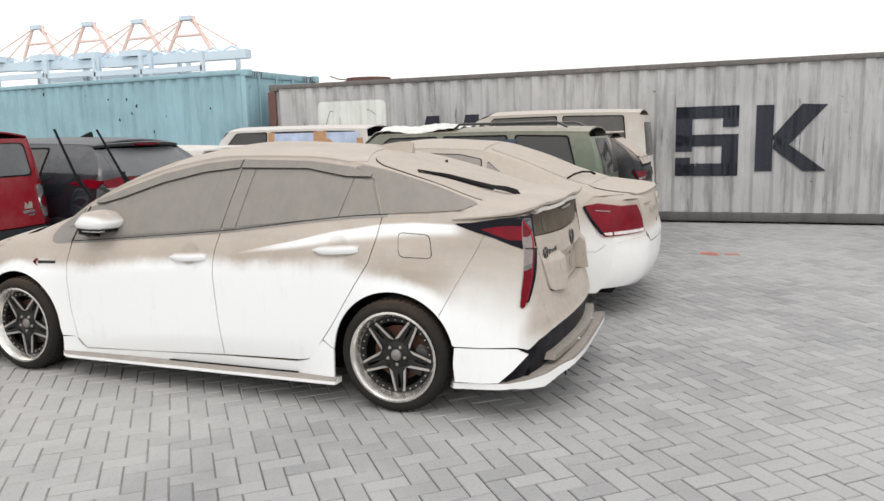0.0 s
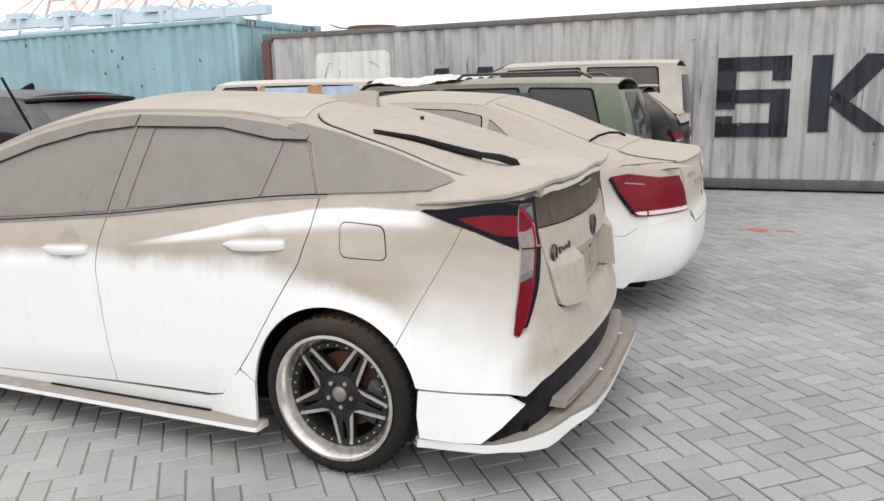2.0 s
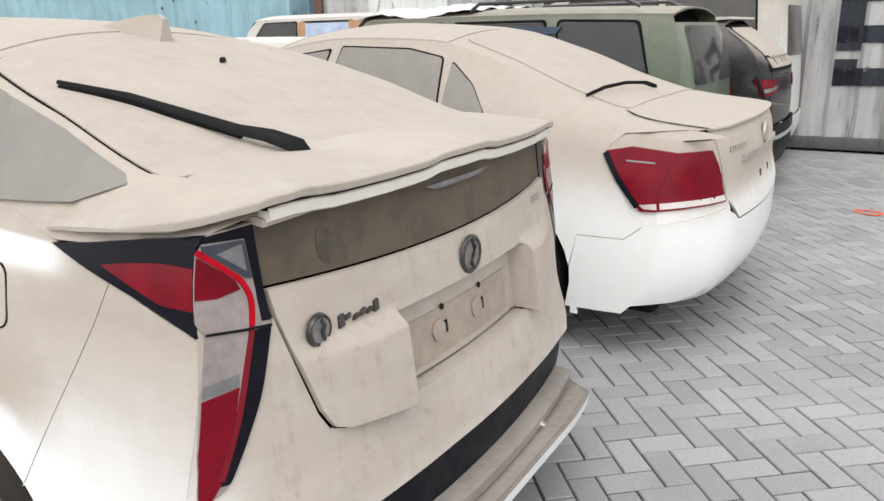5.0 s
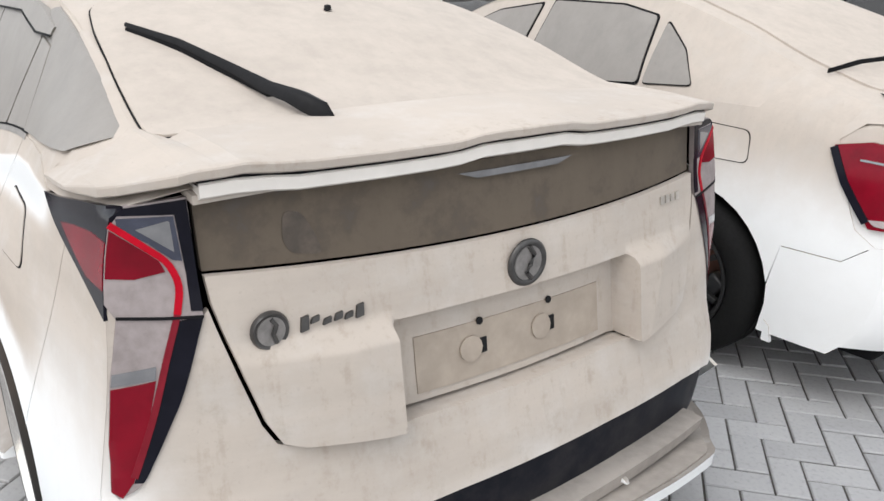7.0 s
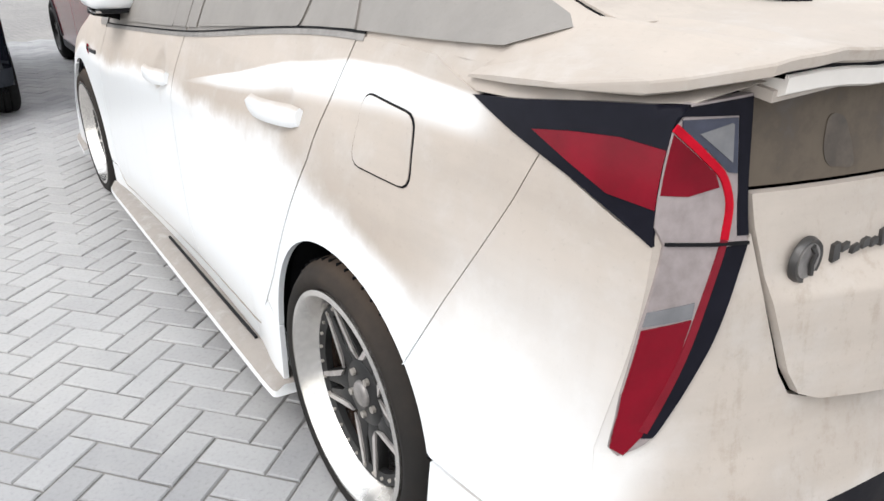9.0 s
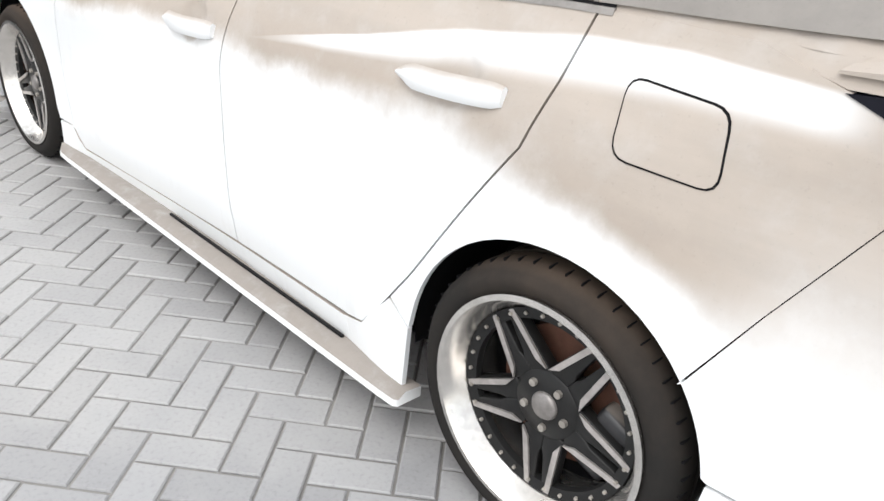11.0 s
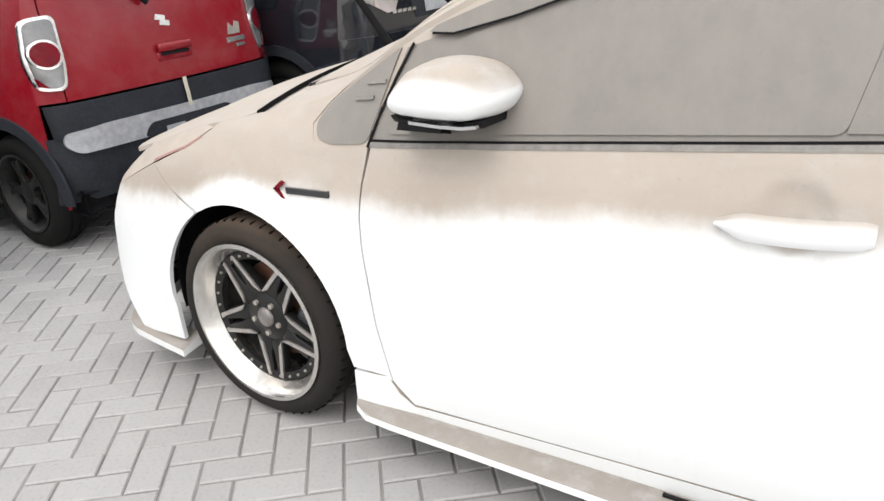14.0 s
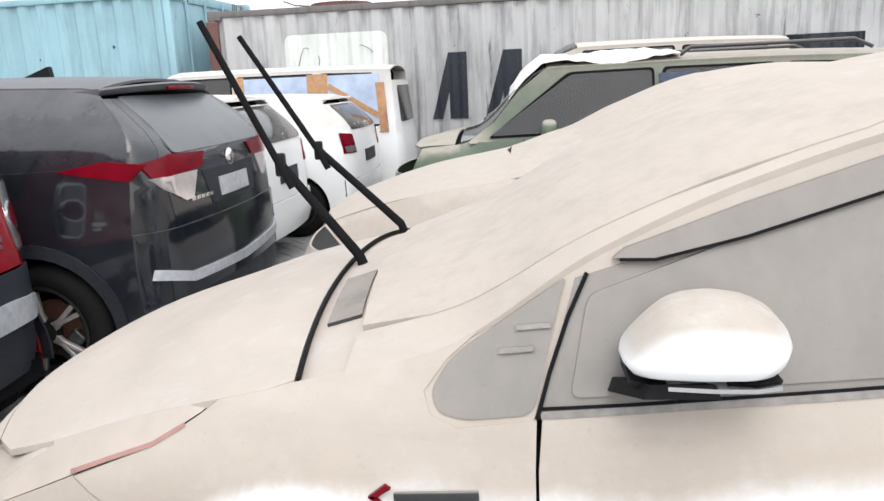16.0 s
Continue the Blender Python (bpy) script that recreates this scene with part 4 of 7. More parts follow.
def hybrid_hatchback():
    sh = Shell(
        top=[(-3.66, .60, .63, .03), (-3.45, .66, .705, .055), (-3.2, .70, .775, .065), (-3.0, .708, .835, .07), (-2.70, .715, .90, .075), (-2.42, .70, .965, .115), (-2.15, .655, 1.125, .10), (-1.85, .62, 1.25, .095),
             (-1.5, .59, 1.345, .085), (-1.1, .57, 1.395, .075), (-.6, .56, 1.385, .06), (-.2, .565, 1.325, .05), (.15, .585, 1.235, .04), (.45, .605, 1.135, .03), (.75, .61, 1.085, .01)],
        belt=[(-3.62, .62, .54), (-3.3, .74, .66), (-2.9, .79, .76), (-2.4, .77, .85), (-1.8, .765, .90), (-1.1, .76, .957), (-.1, .708, 1.06), (.35, .722, 1.07), (.75, .70, 1.055)],
        mid=[(-3.62, .70, .45), (-3.3, .79, .52), (-2.7, .84, .64), (-2.2, .832, .68), (-1.2, .828, .74), (-.3, .822, .79), (0., .818, .81), (.35, .785, .80), (.75, .745, .78)],
        low=[(-3.62, .72, .26), (-3.3, .82, .32), (-2.7, .862, .46), (-2.2, .838, .30), (-1.2, .836, .37), (-.4, .838, .39), (0., .862, .48), (.35, .84, .42), (.75, .79, .45)],
        sill=[(-3.62, .72, .13), (-3.3, .83, .14), (-2.33, .84, .16), (-2.1, .82, .16), (-1.2, .80, .16), (-.62, .81, .16), (-.4, .84, .16), (.35, .85, .17), (.75, .82, .2)],
        back=[(.15, .80), (.35, .865), (.46, .875), (.63, .835), (.80, .812), (.875, .80), (.95, .785), (1.08, .77), (1.2, .75)],
        nose=[(.12, -3.58), (.3, -3.66), (.5, -3.64), (.62, -3.58), (.72, -3.45), (.8, -3.3)], kb=.17, kn=.24, en=.55, cb=lambda z: .15 + 1.9 * max(0.0, min(1.0, (.92 - z) / .32)))
    c = Car("hatchback_car", "white hybrid hatchback thickly coated with tan dust, with raised front wipers", None, sh, step=0.05)
    P = PAINT_PRIUS
    RW, FW, RA = (0.0, .32, .352), (-2.70, .32, .355), .355
    B = lambda x: sh.belt[1](x)
    T = lambda x: sh.top[1](x)
    g = 0.0028

    # flanks
    fdoor_front = [(-2.15, .20), (-2.205, .26), (-2.24, .42), (-2.258, .62), (-2.258, .78), (-2.25, .862)]
    bline = [(-1.105, .235), (-1.10, .30), (-1.122, .5), (-1.14, .72), (-1.132, .86), (-1.112, .955)]
    rline = [(-.58, .25), (-.52, .262), (-.46, .33), (-.36, .47), (-.22, .69), (-.135, .82), (-.105, .94), (-.09, 1.058)]
    off = lambda ps, d: [(x + d, z) for x, z in ps]
    beltpts = lambda a, b, n=12: [(a + (b - a) * k / n, B(a + (b - a) * k / n)) for k in range(n + 1)]
    toppts = lambda a, b, n=12: [(a + (b - a) * k / n, T(a + (b - a) * k / n)) for k in range(n + 1)]
    cup = lambda xm, zm: (lambda u, v: -.017 * math.sqrt(max(0.0, 1 - ((u - xm) / .062) ** 2 - ((v - zm) / .055) ** 2)))
    fd = c.side("front_door", off(fdoor_front, g)[::-1] + [(-1.8, .208), (-1.4, .222)] + off(bline, -g) + beltpts(-1.118, -2.246), P, cup(-1.31, .828), step=0.016)
    rd = c.side("rear_door", off(bline, g)[::-1] + [(-.85, .243)] + off(rline, -g) + beltpts(-.12, -1.09), P, cup(-.335, .896), step=0.016)
    seam = [(.262, .545), (.345, .70), (.46, .90), (.50, .985)]
    c.side("quarter_panel", [(-.354, .335)] + arc(0, .32, .352, 172, 40.6, 20) + off(seam, -g * .4) + [(.44, 1.0), (.336, 1.03), (.2, 1.066), (.05, 1.066), (-.06, 1.062)]
           + off(rline, g)[::-1][:-3] + [(-.42, .382)], P, step=0.045)
    c.side("sill_end", [(-.60, .238), (-.585, .163), (-.36, .163), (-.356, .33), (-.425, .375), (-.472, .322), (-.525, .256), (-.575, .243)], P)
    lowlamp = [(.336, 1.024), (.44, .99), (.56, .952), (.64, .922)]
    c.side("rear_bumper_side", [(.352, .40)] + [q for q in arc(0, .32, .352, 14, 40.6, 6)] + off(seam, g * .4)[1:] + lowlamp[2:] + sh.corners(.905, .41)[0:] + [(.5, .40)], P, step=0.045)
    c.side("bumper_lower_side", [(.355, .215), (.345, .30), (.352, .392), (.5, .394)] + sh.corners(.40, .40, n=1)[:1] + [(.735, .375), (.655, .285), (.585, .222), (.50, .215)], P)
    c.side("rocker_panel", [(-2.33, .262), (-2.335, .165), (-.58, .165), (-.595, .236), (-1.1, .226), (-2.15, .193), (-2.19, .225), (-2.22, .27)], P)
    c.side("front_fender", [(-2.345, .32)] + arc(-2.70, .32, .355, 0, 118, 18) + [(-3.0, .68), (-3.12, .735), (-2.95, .80), (-2.86, .855)] + toppts(-2.84, -2.42)
           + [(-2.36, .99), (-2.41, .95), (-2.452, .90), (-2.44, .865), (-2.39, .845), (-2.257, .860)] + off(fdoor_front, -g)[::-1][1:-1] + [(-2.225, .272), (-2.33, .272)], P, step=0.045)
    c.side("front_bumper_side", sh.corners(.62, .16, False) + [(-3.06, .17), (-3.05, .30)] + arc(-2.70, .32, .357, 177, 121, 8) + [(-3.004, .68), (-3.125, .735)], P)
    c.side("headlamp", sh.corners(.772, .6205, False, 6) + [(-3.128, .7365), (-2.955, .803), (-2.868, .853)] + toppts(-2.90, -3.19, 6), HEADLENS, 0.0, label="dust-covered headlamp")

    c.side("deck_side", [(-.08, 1.058), (.05, 1.064), (.2, 1.064), (.336, 1.031), (.44, 1.036), (.56, 1.052)] + sh.corners(1.068, 1.072, True, 1) + toppts(.72, -.02), P, -0.003)
    # greenhouse sides: frame, then glass, visors
    c.side("roof_side", [(-2.36, .985), (-2.40, .955), (-2.445, .905), (-2.43, .86), (-2.39, .85)] + beltpts(-2.30, .34, 24) + toppts(.42, -2.36, 30), P, -0.006, depth=0.0)
    c.side("pillar_foot", [(-2.34, .995), (-2.40, .965), (-2.47, .905), (-2.46, .855), (-2.40, .838), (-2.262, .855), (-2.21, 1.06)], P, -0.003, depth=0)
    c.side("corner_window", rounded([(-2.375, .972), (-2.41, .945), (-2.44, .90), (-2.425, .868), (-2.38, .858), (-2.262, .868), (-2.21, 1.06), (-2.20, 1.083)], .025), DUSTGLASS, 0.0)
    c.side("window_frame", [(-2.25, .874)] + [(x, z + .008) for x, z in beltpts(-2.2, -1.12, 10)] + [(-1.05, 1.345), (-1.25, 1.335), (-1.6, 1.262), (-1.9, 1.165), (-2.185, 1.08)], DUSTGLASS, -0.003, parent=fd)
    c.side("window_glass", rounded([(-2.20, .895), (-1.255, .964), (-1.17, 1.325), (-1.32, 1.31), (-1.6, 1.245), (-1.9, 1.148), (-2.165, 1.055)], .02), DUSTGLASS, 0.002, parent=fd)
    c.side("pillar_cover", [(-1.2535, .9665), (-1.116, .976), (-1.036, 1.345), (-1.1675, 1.332)], DUSTGLASS, 0.002, parent=fd)
    c.side("window_frame", [(x, z + .008) for x, z in beltpts(-1.10, -.10, 10)] + [(-.185, 1.255), (-.30, 1.285), (-.6, 1.335), (-1.03, 1.345)], DUSTGLASS, -0.003, parent=rd)
    c.side("window_glass", rounded([(-1.0, .99), (-.36, 1.052), (-.30, 1.262), (-.6, 1.312), (-.93, 1.33)], .02), DUSTGLASS, 0.002, parent=rd)
    c.side("pillar_cover", [(-1.109, .976), (-1.015, .986), (-.945, 1.332), (-1.03, 1.346)], DUSTGLASS, 0.002, parent=rd)
    c.side("quarter_glass", [(-.345, 1.055), (-.11, 1.072), (-.19, 1.242), (-.288, 1.26)], DUSTGLASS, 0.002, parent=rd)
    c.side("rear_quarter_cover", [(-.09, 1.072), (.12, 1.083), (.36, 1.098), (.43, 1.125)] + [(x, z - .008) for x, z in toppts(.40, -.26, 10)] + [(-.30, 1.322), (-.17, 1.25)], DUSTGLASS, 0.005, step=.03)
    c.side("belt_molding", stroke([(-2.25, .868)] + beltpts(-2.1, -.06, 20), .012), GREYTRIM, 0.002, label="dusty grey belt strip")
    c.side("belt_seal", stroke([(-2.25, .878)] + [(x, z + .009) for x, z in beltpts(-2.1, -.06, 20)], .004), SEAL, 0.003, depth=.003)
    c.side("door_seal", stroke([(-2.256, .862), (-2.235, .93), (-2.20, 1.02), (-2.165, 1.09)], .007), SEAL, 0.003, depth=.003)
    c.side("headlamp_seam", stroke([(-2.90, .832), (-2.96, .80), (-3.05, .77), (-3.13, .741)], .007), plain("dusty_red_seam", (.30, .17, .15), .7), 0.0015, depth=.002)
    for ps, par in (([(-2.11, 1.113), (-2.05, 1.113), (-1.9, 1.148), (-1.6, 1.238), (-1.3, 1.30), (-1.058, 1.323)], fd), ([(-1.04, 1.323), (-.6, 1.316), (-.35, 1.27), (-.20, 1.266)], rd)):
        c.side("visor_edge", stroke(ps, .005), SEAL, 0.0115, parent=par, depth=.003)
    vis = [(-2.12, 1.115), (-2.05, 1.115), (-1.9, 1.15), (-1.6, 1.24), (-1.3, 1.302), (-1.055, 1.325), (-1.04, 1.372), (-1.3, 1.352), (-1.6, 1.292), (-1.9, 1.20), (-2.1, 1.13)]
    c.side("window_visor", vis, DUSTGLASS, 0.010, parent=fd, label="smoked window visor under dust")
    c.side("window_visor", [(-1.04, 1.325), (-.6, 1.318), (-.35, 1.272), (-.20, 1.268), (-.19, 1.285), (-.35, 1.325), (-.6, 1.358), (-1.03, 1.372)], DUSTGLASS, 0.010, parent=rd, label="smoked window visor under dust")
    for k, z in enumerate((.985, 1.022)):
        c.side("trim_louvre", stroke([(-2.32 + .03 * k, z - .02), (-2.26 + .03 * k, z - .014)], .008), GREYTRIM, 0.006)

    # handles
    for door, x0, x1, z0, z1 in ((fd, -1.435, -1.185, .812, .820), (rd, -.47, -.20, .880, .892)):
        for q, d in ((-1, door[0]), (1, door[1])):
            rings = []
            for k in range(15):
                f = k / 14
                x, z = x0 + (x1 - x0) * f, z0 + (z1 - z0) * f
                hh = .0255 * min(1.0, .25 + f * 4.0) * min(1.0, .75 + (1 - f) * 3)
                out = sh.Y(x, z) + .036 * math.sin(math.pi * min(1, .10 + f * .86)) ** .6 + .004
                rings.append([(x, q * (out + a), z + b_ * hh) for a, b_ in ((-.016, -.8), (-.006, -1), (0, -.6), (.002, .1), (-.002, .7), (-.010, 1), (-.018, .7))])
            part("door_handle", loft(rings), PAINT_TRIM, d)

    # fuel flap, badges
    flap = rounded([(.022, .978), (.20, .968), (.222, .852), (.042, .858)], .03)
    c.side("fuel_flap_gap", rounded([(.0185, .9815), (.2035, .9715), (.2255, .8485), (.0385, .8545)], .032), SEAL, 0.0012, sides=(-1,), depth=0.002)
    c.side("fuel_flap", flap, P, 0.003, sides=(-1,))
    for q in (-1, 1):
        x0 = -2.50
        bd = box(-.0725, .0725, -.004, .004, -.009, .009, .002)
        part("fender_badge", shift(bd, Matrix.Translation((x0 + .072, q * (sh.Y(x0 + .072, .744) + .004), .744)) @ pose(0, 0, 0, 0, -2, 0)), BLACKDUST, c.ob, "small dark strip badge")
        ar = joined(prism([(-2.515, .765), (-2.545, .742), (-2.535, .738), (-2.505, .758)], "y", -.004, .004), prism([(-2.545, .742), (-2.51, .712), (-2.503, .717), (-2.535, .744)], "y", -.004, .004))
        part("badge_arrow", shift(ar, Matrix.Translation((0, q * (sh.Y(-2.53, .74) + .004), 0))), REDLENS, c.ob)

    # side skirts, lips
    for q in (-1, 1):
        rings = [[(x, q * y, z) for y, z in ((.80, .165), (.85, .172), (.882 - e, .158), (.884 - e, .140), (.80, .135))] for x, e in [(-2.33, .03), (-2.28, .004)] + [(-2.2 + 1.8 * k / 10, 0) for k in range(11)] + [(-.345, .002), (-.335, .01)]]
        part("side_skirt", loft(rings), SKIRT, c.ob, "white side skirt with a dusty ledge")
        part("skirt_slot", box(-1.5, -.60, q * .825 - .004, q * .825 + .004, .170, .177), BLACK, c.ob)
        path = curve_pts([(.345, q * .84, .20), (.60, q * .83, .212), (.70, q * .785, .222), (.80, q * .69, .24), (.86, q * .61, .268), (.925, q * .53, .292), (.952, q * .30, .304), (.955, 0, .308)], 5)
        inn = curve_pts([(.345, q * .76, .212), (.56, q * .76, .222), (.66, q * .70, .235), (.74, q * .61, .25), (.79, q * .52, .268), (.83, q * .40, .282), (.84, q * .22, .288), (.84, 0, .29)], 5)
        drop = [.026 + .035 * max(0.0, 1 - abs(a[0] - .80) / .14) for a in path]
        part("rear_lip", loft([[(a[0], a[1], a[2] + .006), (a[0] - .004, a[1], a[2] - d), (a[0] - .03, a[1] * .97, a[2] - d), (b[0], b[1], b[2] - .02), (b[0], b[1], b[2]), (a[0] - .014, a[1] * .985, a[2] - .002)] for a, b, d in zip(path, inn, drop)]), SKIRT, c.ob, "white rear lip spoiler, dusty on top")
        part("lip_top", loft([[(a[0] - .016, a[1] * .983, a[2] + .004), (a[0] - .016, a[1] * .983, a[2] - .006), (b[0], b[1], b[2] - .006), (b[0], b[1], b[2] + .004)] for a, b in zip(path, inn)]), LEDGE, c.ob)
        for yy in (.24, .50):
            part("lip_strut", prism([(.80, .262), (.90 - yy * .08, .268), (.912 - yy * .08, .215), (.87, .185)], "y", q * yy - .010, q * yy + .010, .003), BLACK, c.ob)
        fp = curve_pts([(-3.05, q * .86, .13), (-3.30, q * .85, .15), (-3.50, q * .66, .165), (-3.64, q * .35, .17), (-3.68, 0, .17)], 5)
        fi = curve_pts([(-3.05, q * .78, .15), (-3.25, q * .76, .16), (-3.42, q * .58, .17), (-3.55, q * .3, .17), (-3.58, 0, .17)], 5)
        part("front_lip", loft([[(a[0], a[1], a[2] + .012), (a[0], a[1], a[2] - .012), (b[0], b[1], b[2] - .02), (b[0], b[1], b[2] + .02)] for a, b in zip(fp, fi)]), SKIRT, c.ob)
        part("diffuser_fin", prism([(.80, .305), (.905, .322), (.895, .332), (.80, .352)], "y", q * .24 - .006, q * .24 + .006, .002), SKIRT, c.ob)

    # top panels
    cowl = lambda y: -2.71 + .10 * y * y
    ys = [-.70 + 1.40 * k / 20 for k in range(21)]
    nose_edge = [(-3.54 + .45 * y * y, y) for y in [-.62 + 1.24 * k / 12 for k in range(13)]]
    c.over("hood", nose_edge[::-1] + [(-3.3, -.682), (-3.2, -.698), (-3.0, -.706), (-2.75, -.712)] + [(cowl(y) - .035, y) for y in ys] + [(-2.75, .712), (-3.0, .706), (-3.2, .698), (-3.3, .682)], P)
    c.over("nose_cap", [(sh.XN(y, .66) + .03, y) for y in [.56 - 1.12 * k / 12 for k in range(13)]] + [(x - .004, y) for x, y in nose_edge], P, -.002)
    c.over("cowl_panel", [(cowl(y) - .028, y) for y in ys] + [(cowl(y) + .10, y) for y in reversed(ys)], P, -0.012)
    c.over("cowl_seal", stroke([(cowl(y) - .028, y) for y in ys], .006), SEAL, 0.004)
    c.over("cowl_grille", [(cowl(y) + .0, y) for y in ys[3:8]] + [(cowl(y) + .075, y) for y in reversed(ys[3:8])], BLACKDUST, -0.004)
    ws = [(cowl(y) + .085, y) for y in ys if abs(y) < .60] + [(x, sh.top[0](x) - i) for x, i in ((-2.45, .11), (-2.2, .07), (-2.0, .05), (-1.8, .035), (-1.68, .03))] + [(-1.66 + .06 * (y / .55) ** 2, y) for y in [.55 - 1.1 * k / 8 for k in range(9)]] + [(x, -sh.top[0](x) + i) for x, i in ((-1.68, .03), (-1.8, .035), (-2.0, .05), (-2.2, .07), (-2.45, .11))]
    c.over("windscreen", ws, DUSTREAR, 0.003, label="windscreen buried under tan dust")
    for q in (-1, 1):
        xs = [-2.60 + .94 * k / 12 for k in range(13)]
        c.over("pillar_strip", [(x, q * (sh.top[0](x))) for x in xs] + [(x, q * (sh.top[0](x) - .034 - .10 * max(0, (-1.9 - x) / .7))) for x in reversed(xs)], P)
    c.over("roof_panel", [(x, -sh.top[0](x)) for x in [-1.665 + 1.32 * k / 16 for k in range(17)]] + [(-.30 + .12 * (1 - (y / .56) ** 2) * -1 + .06, y) for y in [-.5 + k * .1 for k in range(11)]]
           + [(x, sh.top[0](x)) for x in [-.345 - 1.32 * k / 16 for k in range(17)]], P)
    fr = [(-.33, -.558)] + [(x, -sh.top[0](x)) for x in (-.2, 0, .2, .4, .52)] + [(.56, y) for y in (-.4, 0, .4)] + [(x, sh.top[0](x)) for x in (.52, .4, .2, 0, -.2)] + [(-.33, .558)] + [(-.36 + .0 * y, y) for y in (.3, 0, -.3)]
    hatch = c.over("tailgate", fr, P, -0.004)
    rg = [(-.25, -.43), (-.16, -.52), (.0, -.55), (.25, -.575), (.50, -.59), (.53, -.3), (.53, .3), (.50, .59), (.25, .575), (.0, .55), (-.16, .52), (-.25, .43), (-.285, .2), (-.285, -.2)]
    c.over("glass_seal", rounded([(x * 1.0 - (.005 if x < 0 else -.005), y * 1.007) for x, y in rg], .05), SEAL, 0.0, parent=hatch, depth=0.004)
    c.over("rear_glass", rounded(rg, .05), DUSTREAR, 0.004, parent=hatch, label="rear window buried under dust")
    part("washer_nozzle", shift(lathe([(0, -.014), (.008, -.012), (.010, .0)], 12), Matrix.Translation((.03, 0, sh.Z(.03, 0) + .006)) @ pose(0, 0, 0, -90, 0, 0)), BLACK, hatch)
    fin = [(-.45, 0), (-.19, 0), (-.187, .070), (-.21, .078), (-.27, .064), (-.37, .030)]
    b = prism([(x, z) for x, z in fin], "y", -.026, .026)
    for v in b.verts:
        v.co.y *= max(.15, 1 - v.co.z / .10)
        v.co.z += sh.Z(v.co.x, 0) - .004
    part("roof_antenna", b, P, c.ob)

    # tail: upper dark panel, tailgate face with plate recess
    tl = lambda y: .935 + .055 * y * y
    w = [-.592 + 1.184 * k / 16 for k in range(17)]
    c.rear("rear_panel", [(y, tl(y) + .002) for y in w] + [(.592, 1.075), (-.592, 1.075)], DUSTPANEL, -0.012, parent=hatch, label="dark glossy panel half wiped of dust")
    c.rear("wiped_spot", rounded([(-.455, .965), (-.40, .955), (-.41, .99), (-.43, 1.03), (-.46, 1.035), (-.465, .99)], .015), plain("damp_dark_glass", (.075, .058, .044), .5, grain=30, var=.5), -0.0105, parent=hatch, depth=.001)

    def relief(y, z):
        e = lambda a, lo, hi: max(0.0, min(1.0, (a - lo) / (hi - lo)))
        a = abs(y)
        side = e(.304 - a, 0, .007)
        v = e(.822 - z, 0, .005)
        ridge = .345 + .07 * (z - .64) / .19
        pod = .034 * e(.60 - a, 0, .60 - ridge) * e(a, .295, .303) * e(.84 - z, 0, .035)
        return -.042 * side * v + pod * (1 - side)
    hb = [(-.588, .905), (-.578, .86), (-.56, .79), (-.535, .70), (-.515, .662), (-.48, .648), (-.40, .640), (-.31, .634), (-.27, .640), (0, .638), (.27, .640), (.31, .634), (.40, .640), (.48, .648), (.515, .662), (.535, .70), (.56, .79), (.578, .86), (.588, .905)]
    c.rear("tailgate_face", hb + [(y, tl(y) - .003) for y in reversed(w)], P, relief, parent=hatch, step=.0065)
    c.rear("bumper_step", [(-.305, .60), (.305, .60), (.305, .630), (-.305, .630)], P, -.001, depth=.06)
    c.rear("plate_panel", [(-.24, .655), (.24, .655), (.24, .765), (-.24, .765)], PLATEDUST, -.0395, parent=hatch, step=.04, depth=0.004)
    for yy in (-.09, .09):
        c.rear("plate_slot", [(yy - .01, .70), (yy + .01, .70), (yy + .01, .73), (yy - .01, .73)], BLACK, -.0365, parent=hatch, depth=0.002)
        c.rear("plate_pad", arc(yy - .028, .715, .026, 0, 360, 14)[:-1], PLATEDUST, -.0345, parent=hatch, depth=0.004, step=.02)
        c.rear("plate_hole", arc(yy - .004, .765, .008, 0, 360, 8)[:-1], BLACK, -.0362, parent=hatch, depth=0.002)
    # round emblem and lettering bars
    z0 = .872
    em = lathe([(0, -.004), (.034, -.004), (.038, -.008), (.044, -.008), (.048, -.004), (.048, .0)], 32)
    part("emblem", shift(em, Matrix.Translation((sh.XB(0, z0) + .002, 0, z0)) @ pose(0, 0, 0, 0, 0, 90)), DARKMETAL, hatch, "round dark metal emblem")
    part("emblem_face", shift(lathe([(0, -.0055), (.034, -.0055), (.035, -.003)], 28), Matrix.Translation((sh.XB(0, z0) + .002, 0, z0)) @ pose(0, 0, 0, 0, 0, 90)), MIDMETAL, hatch)
    part("badge_face", shift(lathe([(0, -.0085), (.024, -.0095), (.025, -.006)], 24), Matrix.Translation((sh.XB(-.51, .853) + .001, -.51, .853)) @ pose(0, 0, 0, 0, 0, 90)), MIDMETAL, hatch)
    part("badge_curve", shift(tube([(0, -.010, .022), (.008, -.011, .010), (.002, -.011, -.004), (.007, -.010, -.020)], .004, 6), Matrix.Translation((sh.XB(-.51, .853) + .002, -.51, .853)) @ pose(0, 0, 0, 0, 0, 90)), DARKMETAL, hatch)
    part("emblem_curve", shift(tube([(0, -.006, .034), (.012, -.007, .016), (.004, -.007, -.002), (-.006, -.007, -.018), (.008, -.006, -.032)], .005, 6), Matrix.Translation((sh.XB(0, z0) + .003, 0, z0)) @ pose(0, 0, 0, 0, 0, 90)), DARKMETAL, hatch)
    em = lathe([(0, -.006), (.020, -.006), (.030, -.010), (.033, -.004), (.033, .0)], 26)
